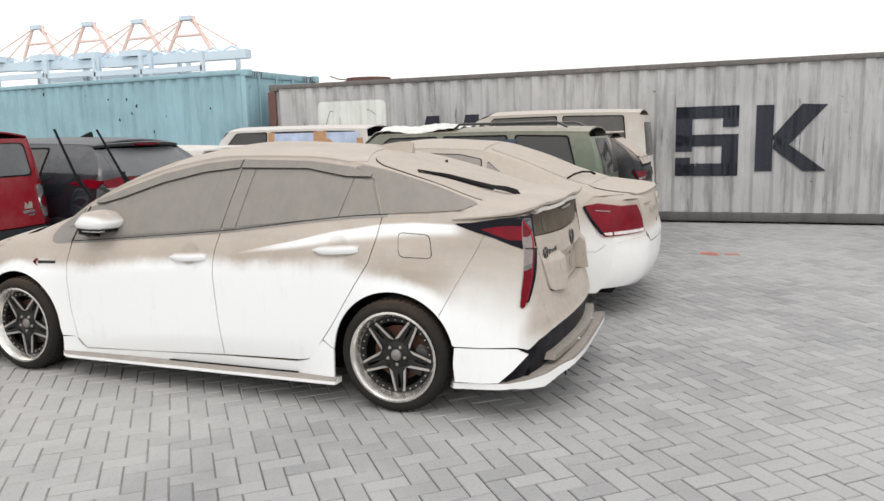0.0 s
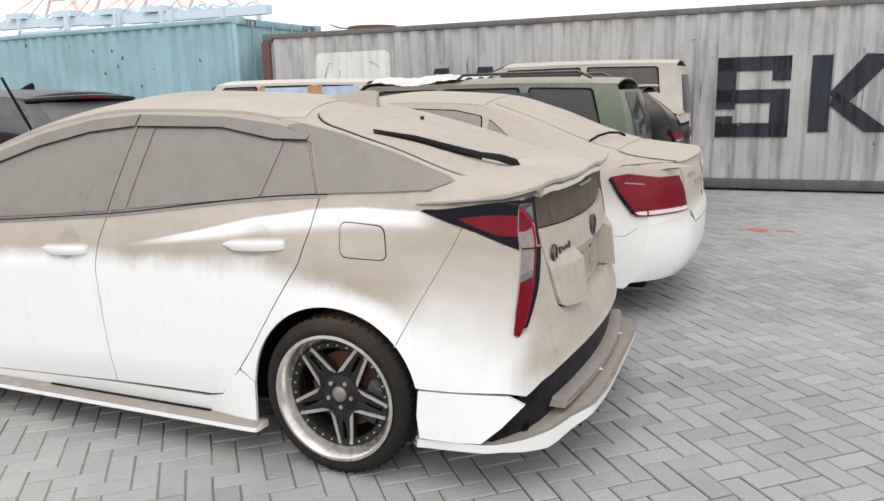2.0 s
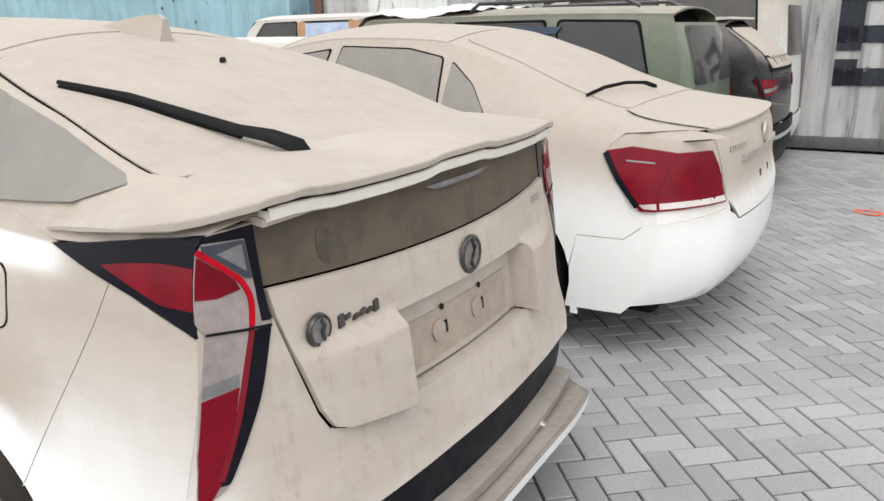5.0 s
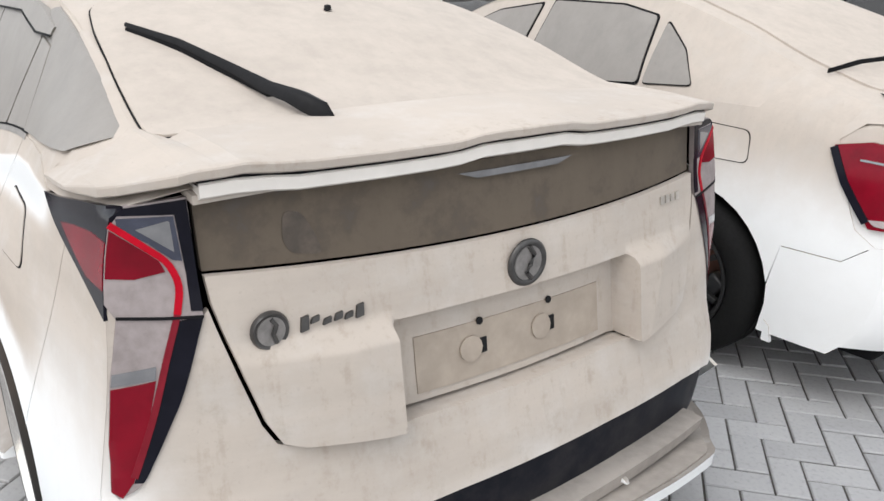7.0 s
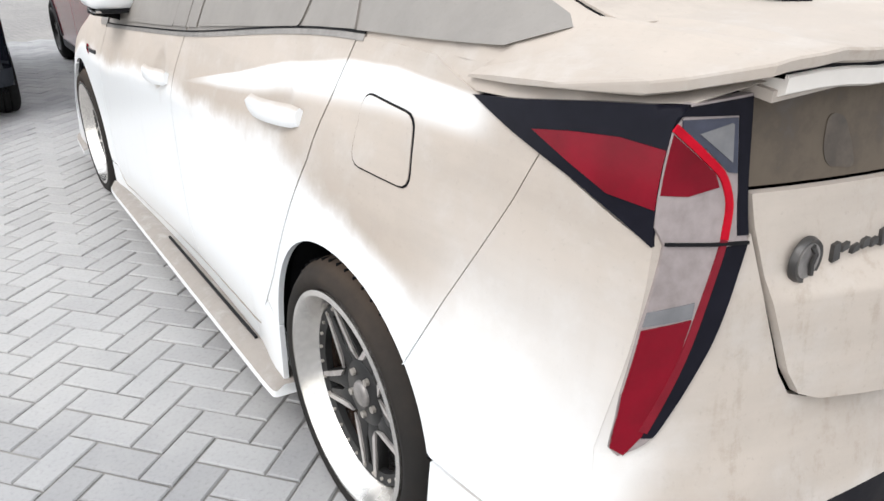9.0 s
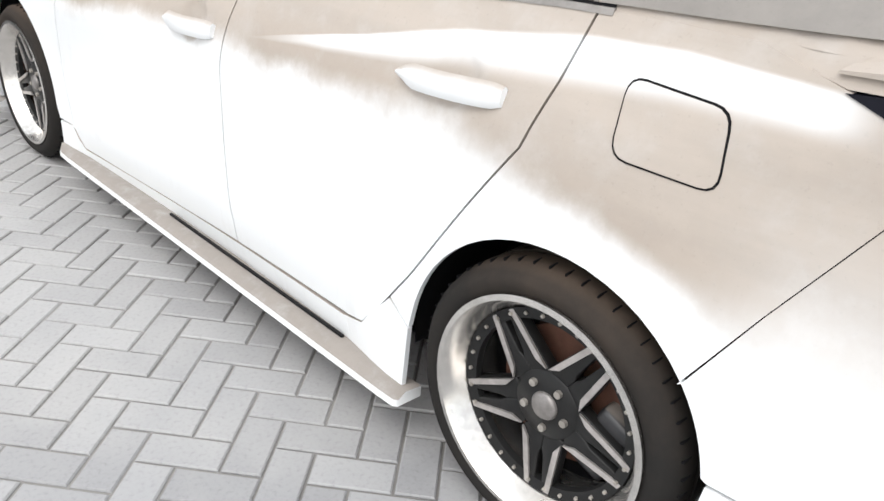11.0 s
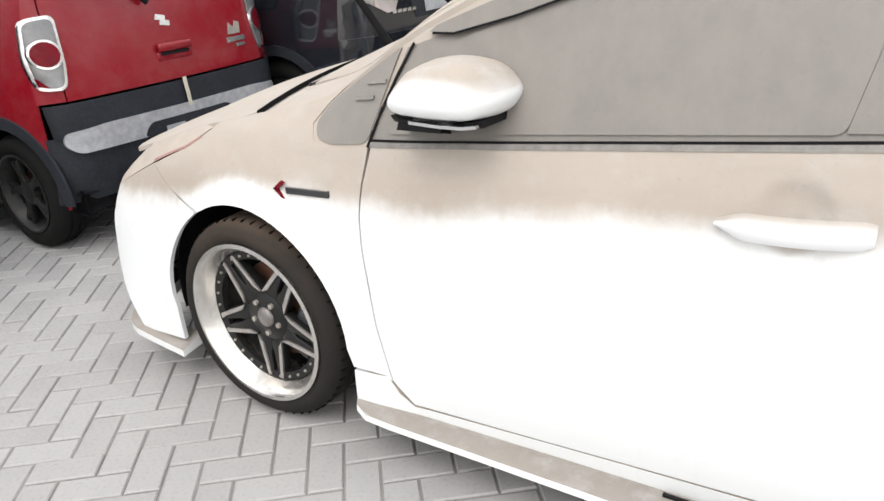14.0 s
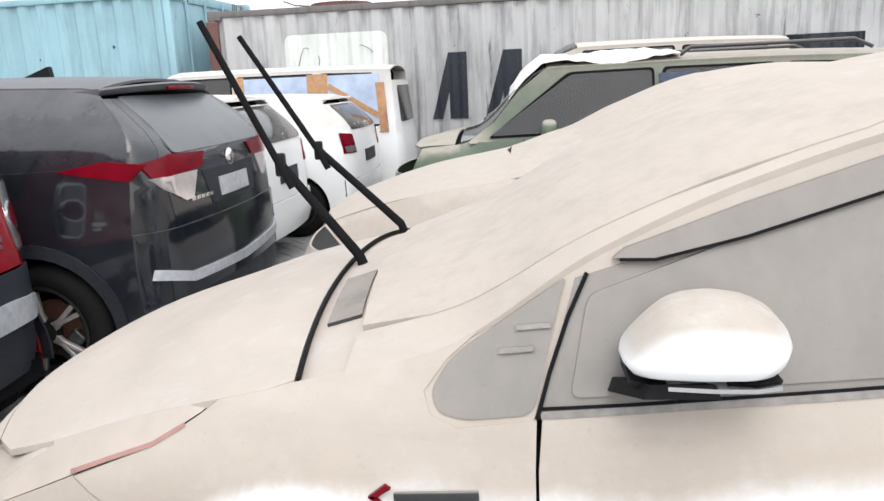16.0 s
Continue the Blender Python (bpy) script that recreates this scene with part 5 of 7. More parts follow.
    part("badge_disc", shift(em, Matrix.Translation((sh.XB(-.51, .853) + .001, -.51, .853)) @ pose(0, 0, 0, 0, 0, 90)), DARKMETAL, hatch)
    for k, (a, hh, dz) in enumerate(((-.462, .026, 0), (-.444, .012, .004), (-.424, .012, -.002), (-.404, .014, .002), (-.386, .012, 0), (-.366, .024, .004))):
        c.rear("badge_bar", [(a, .853 + dz - hh / 2), (a + .014, .853 + dz - hh / 2 + .003), (a + .016, .853 + dz + hh / 2), (a + .004, .853 + dz + hh / 2 - .003)], DARKMETAL, .006, parent=hatch, depth=0.006)
    for k in range(4):
        c.rear("small_badge_bar", [(.44 + k * .022, .905), (.455 + k * .022, .905), (.457 + k * .022, .922), (.442 + k * .022, .922)], CHROMED, .004, parent=hatch, depth=0.004)

    # rear bumper face
    ye = lambda z: sh.Y(sh.corner(z), z)
    zz = [.41 + .19 * k / 6 for k in range(7)]
    inner = [(-.735, .608), (-.665, .745), (-.612, .885)] + [(y * 1.012, z - .004) for y, z in hb]
    outer = [(-ye(z), z) for z in reversed(zz)]
    right = [(-y, z) for y, z in reversed(outer)]
    c.rear("rear_bumper", outer + [(-.752, .388), (-.70, .432), (-.62, .459), (-.5, .47), (-.2, .48), (.2, .48), (.5, .47), (.62, .459), (.70, .432), (.752, .388)] + right + [(.757, .602), (.69, .742), (.64, .832), (.608, .885)] + [(y * 1.012, z - .004) for y, z in reversed(hb)] + [(-.608, .885), (-.64, .832), (-.69, .742), (-.757, .602)], P, step=.045)
    wedge = [(.752, .385), (.70, .428), (.62, .455), (.5, .466), (.2, .476)]
    c.rear("lower_grille", [(-y, z - .004) for y, z in wedge] + [(y, z - .004) for y, z in reversed(wedge)] + [(.79, .30), (.80, .21), (.5, .22), (0, .24), (-.5, .22), (-.80, .21), (-.79, .30)], GRILLE, -.02, label="black lower rear grille")
    c.rear("lower_panel", [(-.60, .295), (-.595, .332), (-.3, .345), (0, .348), (.3, .345), (.595, .332), (.60, .295), (.3, .305), (0, .308), (-.3, .305)], LEDGE, .038, depth=.06)
    # tail lamps: flank tip and upright corner blade
    run = lambda pts, n=4: [(a, b_) for a, b_, _ in curve_pts([(u, v, 0) for u, v in pts], n)]
    fine = .014
    for q in (-1, 1):
        sd = (q,)
        lam = c.side("tail_lamp", [(.336, 1.027), (.44, .992), (.56, .956), (.645, .926)] + sh.corners(.905, 1.07, True, 6) + [(.56, 1.055), (.44, 1.038)], SMOKELENS, .003, sides=sd, label="dark red upright tail lamp", step=fine)[0]
        c.side("red_lens", [(.475, 1.004), (.55, .976), (.62, .952)] + sh.corners(.950, 1.020, True, 4) + [(.62, 1.022), (.54, 1.014)], REDLENS, .0042, sides=sd, parent=lam, depth=.003, step=fine)
        inner = run([(.604, .893), (.618, .858), (.635, .813), (.655, .765), (.674, .727), (.70, .674), (.728, .622), (.757, .600)])
        guide = run([(ye(1.046) + .002, 1.046), (.668, 1.008), (.640, .978), (.631, .945), (.640, .902)])
        faint = run([(.640, .902), (.666, .833), (.694, .748), (.733, .640)])
        outer = [(.765, .612), (.760, .66), (.758, .70), (.745, .80), (.722, .905)]
        m_ = lambda ps: [(q * y, z) for y, z in ps]
        c.rear("lamp_blade", m_([(.602, 1.076)] + inner + outer + [(ye(z) + .002, z) for z in (.93, .96, 1.0, 1.04, 1.07)]), DUSTLENS, .003, parent=lam, label="dust-filmed upright lamp blade", step=fine)
        c.rear("lamp_surround", m_([(.60, .88), (.615, .85), (.632, .805), (.672, .72), (.722, .615), (.755, .592)] + [(ye(z), z) for z in (.592, .65, .70, .75, .80, .85, .90, .93)]), P, -.001, step=.02)
        c.rear("dark_edge", m_(inner[:-4] + [(y + .001, z - .01) for y, z in reversed(faint)]), SMOKELENS, .0042, parent=lam, depth=.003, step=fine)
        c.rear("red_lens", m_([(ye(z) + .001, z) for z in (1.038, 1.02, 1.0, .985, .968)] + [(.69, .962), (.646, .968), (.652, .985), (.672, 1.004)]), REDLENS, .0042, parent=lam, depth=.003, step=fine)
        c.rear("dark_corner", m_([(.603, 1.073), (.603, .902), (.620, .904), (.618, .96), (.622, 1.052), (.70, 1.058)] + [(ye(z) + .001, z) for z in (1.058, 1.068)]), SMOKELENS, .0042, parent=lam, depth=.003, step=fine)
        c.rear("clear_lens", m_([(.624, 1.050), (.621, .982), (.634, .985), (.664, 1.014), (.70, 1.040), (.70, 1.054)]), NAVYLENS, .0048, parent=lam, depth=.003, step=fine)
        c.rear("lens_rim", m_(stroke([(.632, 1.043), (.630, .998), (.676, 1.036), (.632, 1.043)], .003)), CLEARLENS, .0058, parent=lam, depth=.002, step=fine)
        c.rear("red_lens", m_([(.684, .803), (.745, .795)] + outer[2::-1] + [(.752, .602), (.734, .632), (.712, .700)]), REDLENS, .0042, parent=lam, depth=.003, step=fine)
        c.rear("light_guide", m_(stroke(guide, .010)), REDGLOW, .0055, parent=lam, depth=.003, step=fine)
        c.rear("light_guide", m_(stroke(faint, .009)), REDDIM, .0055, parent=lam, depth=.003, step=fine)
        c.rear("lamp_joint", m_(stroke([(.604, .893), (.66, .899), (.722, .908)], .004)), SEAL, .0062, parent=lam, depth=.003, step=fine)
        c.rear("reflector", m_([(.681, .826), (.740, .82), (.744, .800), (.684, .805)]), CLEARLENS, .0045, parent=lam, depth=.003, step=fine)
    # ducktail spoiler: blade across the tail and a winglet over each lamp
    c.over("deck", [(.40, -.598), (.55, -.605), (.735, -.60), (.755, 0), (.735, .60), (.55, .605), (.40, .598)], P, -0.006)
    broken = lambda xs, ys: (lambda a: float(np.interp(a, xs, ys)))
    lead = broken((0, .50, .575, .60, .735), (.512, .505, .47, .40, .315))
    lift = broken((.56, .60, .735), (1.126, 1.142, 1.054))
    trail = broken((0, .30, .56, .62, .705, .735), (.805, .797, .768, .748, .672, .52))
    crest = broken((0, .10, .16, .46, .52, .60, .705, .735), (1.134, 1.134, 1.125, 1.123, 1.131, 1.124, 1.098, 1.072))
    ay = [.735, .728, .71, .69, .665, .64, .62, .605, .59, .575, .56, .53, .48, .42, .36, .30, .24, .20, .17, .15, .13, .11, .06]
    rings = []
    for y in [-a for a in ay] + [0] + ay[::-1]:
        a = abs(y)
        xl, xt, zt = lead(a), trail(a), crest(a)
        zl = sh.Z(xl, min(a, .59)) + .004 if a < .56 else max(lift(a), 0)
        w_ = min(1.0, .35 + (.735 - a) / .03)
        rings.append([(xl, y, zl - .014 * w_), (xl + .004, y, zl), (xl + (xt - xl) * .3, y, zl + (zt - zl) * .3 + .004 * w_), (xl + (xt - xl) * .65, y, zl + (zt - zl) * .65 + .004 * w_), (xt - .014, y, zt), (xt - .002, y, zt - .001), (xt, y, zt - .004), (xt - .002, y, zt - .016 * w_), (xt - .012, y, zt - .02 * w_), (xl + (xt - xl) * .5, y, (zl + zt) / 2 - .022 * w_)])
    sp = part("tail_spoiler", loft(rings), P, hatch, "white ducktail spoiler under dust", smooth=False)
    rings = []
    for k in range(25):
        y = -.592 + 1.184 * k / 24
        xt, zt = trail(abs(y)) - .010, crest(abs(y)) - .024
        rings.append([(xt - .05, y, zt), (xt - .004, y, zt), (xt, y, zt - .003), (xt - .002, y, zt - .022), (xt - .010, y, zt - .026), (xt - .05, y, zt - .03)])
    part("spoiler_lip", loft(rings), PAINT_LIP, sp, "white lower edge of the spoiler")
    # black strip stands for the shadow line between blade and lip
    rings = [[(trail(abs(y)) - .012 - a, y, crest(abs(y)) - .013 - b_) for a, b_ in ((0, 0), (.004, .016), (.05, .016), (.05, 0))] for y in [-.592 + 1.184 * k / 24 for k in range(25)]]
    part("spoiler_gap", loft(rings), SEAL, sp)
    c.rear("brake_light", [(-.14, 1.058), (.14, 1.058), (.10, 1.046), (-.10, 1.046)], CLEARLENS, .0, parent=hatch, depth=.004)
    # front face
    yn = lambda z: sh.Y(sh.corner(z, False), z)
    zs = [.16 + .46 * k / 8 for k in range(9)]
    c.front("front_bumper", [(-yn(z), z) for z in zs] + [(-.5, .655), (0, .675), (.5, .655)] + [(yn(z), z) for z in reversed(zs)], P)
    for q in (-1, 1):
        c.front("headlamp_face", [(q * .40, .668), (q * .52, .648), (q * yn(.628), .628), (q * yn(.68), .68), (q * yn(.722), .722), (q * yn(.765), .765), (q * .62, .742), (q * .56, .730), (q * .40, .72)], P, .0)
    c.front("front_grille", [(-.5, .2), (.5, .2), (.42, .34), (-.42, .34)], BLACK, .005)

    # rear wiper, raised front wipers, mirrors
    wp = [(.562, -.285), (.545, -.300), (.50, -.315), (.43, -.340), (.34, -.365), (.19, -.425), (.038, -.491)]
    pts = [(x, y, sh.Z(x, y) + h) for (x, y), h in zip(wp, (.012, .028, .034, .030, .026, .022, .016))]
    arm = part("rear_wiper", loft([[(p[0] + a * s_ * .6, p[1] + a * s_, p[2] + b_ * h_) for a, b_ in ((-1, -.010), (1, -.010), (.8, .006), (0, .012), (-.8, .006))] for p, s_, h_ in zip(pts, (.012, .022, .020, .015, .009, .007, .004), (.6, 1.1, 1.1, .9, .8, .6, .4))]), BLACK, c.ob, "black rear wiper with dust on top")
    part("wiper_blade", loft([[(p[0], p[1] + a, p[2] - .014 + b_) for a, b_ in ((-.005, -.006), (.005, -.006), (.003, .008), (-.003, .008))] for p in pts[3:]]), SEAL, arm)
    for y, ex, ez, xb, zb in ((-.05, -3.075, 1.60, -2.69, .945), (.45, -3.165, 1.595, -2.66, .935)):
        xm, zm = xb + (ex - xb) * .55, zb + (ez - zb) * .44
        arm = part("front_wiper", tube([(xb, y, zb - .02), (xb - .02, y, zb + .04), (xm, y, zm)], .016, 8, .012), SEAL, c.ob, "black front wiper arm raised off the glass")
        part("wiper_blade", tube([(xm + .03, y - .012, zm - .06), (xm, y - .012, zm), (ex, y - .012, ez)], .011, 8, .009), SEAL, arm)
        part("blade_hinge", box(xm - .013, xm + .013, y - .018, y + .010, zm - .03, zm + .03, .006), BLACK, arm)
    for q in (-1, 1):
        prof = [(-2.130, .988), (-2.120, 1.008), (-2.095, 1.036), (-2.062, 1.066), (-2.035, 1.078), (-1.985, 1.082), (-1.93, 1.074), (-1.893, 1.058), (-1.868, 1.032), (-1.855, 1.008), (-1.862, .985), (-1.880, .966), (-1.91, .958), (-2.0, .957), (-2.09, .962), (-2.120, .972)]
        mx, mz = -1.985, 1.012
        rings = [[(mx + (x - mx) * k + dx, q * y, mz + (z - mz) * k) for x, z in rounded(prof, .014, 2)] for y, k, dx in ((.705, .70, .02), (.72, .88, .012), (.745, .96, .004), (.78, .975, 0), (.82, .94, -.004), (.855, .86, -.010), (.875, .70, -.016), (.886, .40, -.02))]
        mi = part("wing_mirror", loft(rings), PAINT_TRIM, c.ob, "white door mirror dusty on top")
        part("mirror_base", loft([[(x + a, q * y, z + b_) for a, b_ in ((-.055, -.012), (.06, -.012), (.05, .012), (-.045, .012))] for x, y, z in ((-2.09, .70, .900), (-2.08, .79, .932), (-2.04, .86, .950))]), BLACK, mi)
        part("mirror_base", loft([[(x, q * y, z + b_) for y, b_ in ((.71, -.010), (.84, -.006), (.85, .008), (.71, .008))] for x, z in ((-2.115, .958), (-2.06, .944), (-1.98, .947), (-1.89, .957))]), BLACK, mi)
        part("mirror_trim", loft([[(x, q * y, z + b_) for y, b_ in ((.75, -.004), (.863, -.003), (.863, .004), (.75, .005))] for x, z in ((-2.06, .956), (-1.99, .952), (-1.93, .952), (-1.895, .957))]), CHROME, mi)
    for cx in (0, -2.7):
        for q in (-1, 1):
            ring = arc(cx, .32, .372, -8, 188, 24)
            b = loft([[(x, q * y, z) for x, z in ring] for y in (.80, .52)], close=False)
            part("arch_liner", joined(b, prism(ring, "y", q * .515, q * .52)), CORE, c.ob)
    c.core(-3.12, .60, (0, -2.7), .33)
    for x in (0, -2.7):
        for y in (-.742, .742):
            make_wheel(c.ob, x, y, .314, .245, .215, "dish", TYRE, 0 if x else -5)
    return c


hybrid = hybrid_hatchback()


# ---------------------------------------------------------------- the other cars
def boxcar(name, label, m, w, xn, xr, zr, xc, zc, xf, belt, R, wb, paint, glass, clad=None, lean=.12, zhood=None, doors=(-2.0, -1.05, -.15), wheel="dark", rail=.78, step=.08, low=.24, win_end=None, sides=(-1, 1), frontwin=True):
    """A tall car: nose xn, tail xr, roof zr, screen foot (xc, zc), roof front xf, belt (front z, rear z), wheelbase wb, rear face leaning by lean."""
    zt = zr - .07
    zhood = zhood or zc - .06
    bt = xr - lean
    sh = Shell(
        top=[(xn + .02, w * .70, zhood - .20, .03), (xn + .25, w * .80, zhood - .05, .05), (xc, w * .86, zc - .06, .07), (xf, w * rail, zt, .07), ((xf + bt) / 2, w * rail, zt + .01, .06), (bt - .05, w * (rail - .01), zt - .015, .055), (bt + .1, w * (rail - .02), zt - .04, .05)],
        belt=[(xn, w * .80, zhood - .25), (xc, w * .95, belt[0]), (xr, w * .93, belt[1])],
        mid=[(xn, w * .85, .45), (xn + .4, w * .97, .52), (-wb, w, .6), (0, w, .65), (xr - .2, w * .98, .65), (xr, w * .95, .65)],
        low=[(xn, w * .86, .3), (xn + .4, w * .98, .33), (0, w, .38), (xr, w * .95, .38)],
        sill=[(xn, w * .86, .16), (xn + .4, w * .97, .17), (0, w * .98, .18), (xr, w * .94, .2)],
        back=[(.2, xr - .06), (.4, xr), (.65, xr), (belt[1], xr - .03), (zr - .05, xr - lean)],
        nose=[(.15, xn + .04), (.4, xn), (zhood - .2, xn + .03), (zhood, xn + .2)], kb=.10, kn=.2, eb=w * .75, en=w * .6, ce=2.5)
    c = Car(name, label, m, sh, step=step)
    B, T = (lambda x: sh.belt[1](x)), (lambda x: sh.top[1](x))
    bp = lambda a, b, n=10: [(a + (b - a) * k / n, B(a + (b - a) * k / n)) for k in range(n + 1)]
    tp = lambda a, b, n=12: [(a + (b - a) * k / n, T(a + (b - a) * k / n)) for k in range(n + 1)]
    d0, d1, d2 = doors
    ra = R + .045
    g = .005
    fb = arc(-wb, R, ra, 178, 2, 16)
    rb = arc(0, R, ra, 178, 2, 16)
    c.side("front_fender", sh.corners(zhood - .22, low, False, 6) + [(-wb - ra, low)] + fb + [(-wb + ra, low), (d0 - g, low)] + [(d0 - g, B(d0))] + tp(xc, xn + .3, 8), paint, sides=sides)
    fd = c.side("front_door", [(d0 + g, low), (d1 - g, low), (d1 - g, B(d1))] + bp(d1 - g, d0 + g, 6), paint, sides=sides)
    end = min(d2, -ra * .5)
    rd = c.side("rear_door", [(d1 + g, low), (-ra - .03, low), (-ra * .93, R + .12), (end - g, R + ra * .9), (end - g, B(end))] + bp(end - g, d1 + g, 6), paint, sides=sides)
    c.side("quarter_panel", [(-ra - .02, low), (-ra, R)] + rb + [(ra, low)] + sh.corners(low + .1, belt[1], True, 8) + bp(sh.corner(belt[1]), end + g, 6) + [(end + g, R + ra * .92), (-ra * .9, R + .13)], paint, sides=sides)
    c.side("sill_trim", [(-wb + ra, low - .005), (-wb + ra, .17), (-ra, .17), (-ra, low - .005)], clad or paint, .004, sides=sides)
    xe = sh.corner(zt - .04)
    c.side("roof_side", [(xc + .02, B(xc))] + bp(xc + .05, sh.corner(belt[1]), 12) + sh.corners(belt[1], zt - .04, True, 6)[1:] + tp(xe - .02, xc, 16), paint, -.004, depth=0, sides=sides)
    # windows
    we = win_end if win_end is not None else xr - .28 - lean * .6
    up = lambda x: T(x) - .055
    lo = lambda x: B(x) + .035
    sl = (xf - xc) / (zt - zc)
    ax = lambda z: xc + .14 + sl * max(0, z - zc + .02)
    wins = [([(ax(lo(d0)) + .02, lo(d0)), (d1 - .05, lo(d1)), (d1 - .05, up(d1)), (max(xf + .12, ax(up(xf)) + .05), up(xf + .12))], fd)] if frontwin else []
    wins.append(([(d1 + .04, lo(d1)), (end - .06, lo(end)), (end - .06, up(end)), (d1 + .04, up(d1))], rd))
    if we > end + .2:
        wins.append(([(end + .05, lo(end)), (we, lo(we)), (we - lean * .55, up(we)), (end + .05, up(end))], None))
    for poly, par in wins:
        grow = [(x + (.018 if k in (1, 2) else -.018), z + (.018 if k > 1 else -.018)) for k, (x, z) in enumerate(poly)]
        c.side("window_seal", rounded(grow, .04), SEAL, .0, parent=par, sides=sides, depth=.004)
        c.side("window_glass", rounded(poly, .035), glass, .005, parent=par, sides=sides, depth=.004)
    for (x0, x1, d) in ((d1 - .28, d1 - .08, fd), (end - .28, end - .08, rd)):
        for k, q in enumerate(sides):
            z0 = B(x0) - .12
            part("door_handle", tube(smooth_run([(x0, q * sh.Y(x0, z0), z0), (x0 + .03, q * (sh.Y(x0, z0) + .035), z0), (x1 - .03, q * (sh.Y(x1, z0) + .035), z0), (x1, q * sh.Y(x1, z0), z0)], 2), .014, 6), paint, d[k])
    # top
    c.over("hood", [(xn + .22, y) for y in (-.5 * w, 0, .5 * w)][::-1] + [(xn + .28, -w * .72), (xc - .1, -w * .85)] + [(xc - .10, 0)] + [(xc - .1, w * .85), (xn + .28, w * .72)], paint)
    xs = [xc - .06 + (xf - xc + .02) * k / 8 for k in range(9)]
    c.over("windscreen", [(x, -sh.top[0](x) + .03) for x in xs] + [(x, sh.top[0](x) - .03) for x in reversed(xs)], glass, .003)
    c.over("roof_panel", c.tophalf(xf - .03, xe, 0, 14), paint)
    ye = lambda z: sh.Y(sh.corner(z), z)
    c.ye = ye
    zz = lambda a, b, n=6: [a + (b - a) * k / n for k in range(n + 1)]
    c.band = lambda a, b: [(-ye(z), z) for z in zz(a, b)] + [(ye(z), z) for z in zz(b, a)]
    yn = lambda z: sh.Y(sh.corner(z, False), z)
    c.front("front_face", [(-yn(z), z) for z in zz(.18, zhood - .22)] + [(yn(z), z) for z in zz(zhood - .22, .18)], paint)
    c.front("front_grille", [(-.4 * w, .25), (.4 * w, .25), (.45 * w, .5), (-.45 * w, .5)], BLACK, .006)
    if clad:
        for cx in (0, -wb):
            c.side("arch_cladding", stroke(arc(cx, R, ra + .025, 184, -4, 18), .06), clad, .010, sides=sides)
    c.core(xn + .5, xr - .24 - lean * .5, (0, -wb), R)
    for x in (0, -wb):
        for y in (-1, 1):
            make_wheel(c.ob, x, y * (w - .095), R, R * .68, .18, wheel, TYREB, 20)
    for q in (-1, 1):
        bm = bmesh.new()
        bmesh.ops.create_icosphere(bm, subdivisions=3, radius=1)
        for v in bm.verts:
            v.co = Vector((math.copysign(abs(v.co.x) ** .7, v.co.x) * .06 + d0 + .18, q * (math.copysign(abs(v.co.y) ** .6, v.co.y) * .11 + w + .08), math.copysign(abs(v.co.z) ** .7, v.co.z) * .08 + belt[0] + .08))
        mi = part("wing_mirror", bm, paint, c.ob)
        part("mirror_arm", tube([(d0 + .18, q * (w - .06), belt[0] + .02), (d0 + .18, q * (w + .06), belt[0] + .05)], .02, 6), BLACK, mi)
    return c


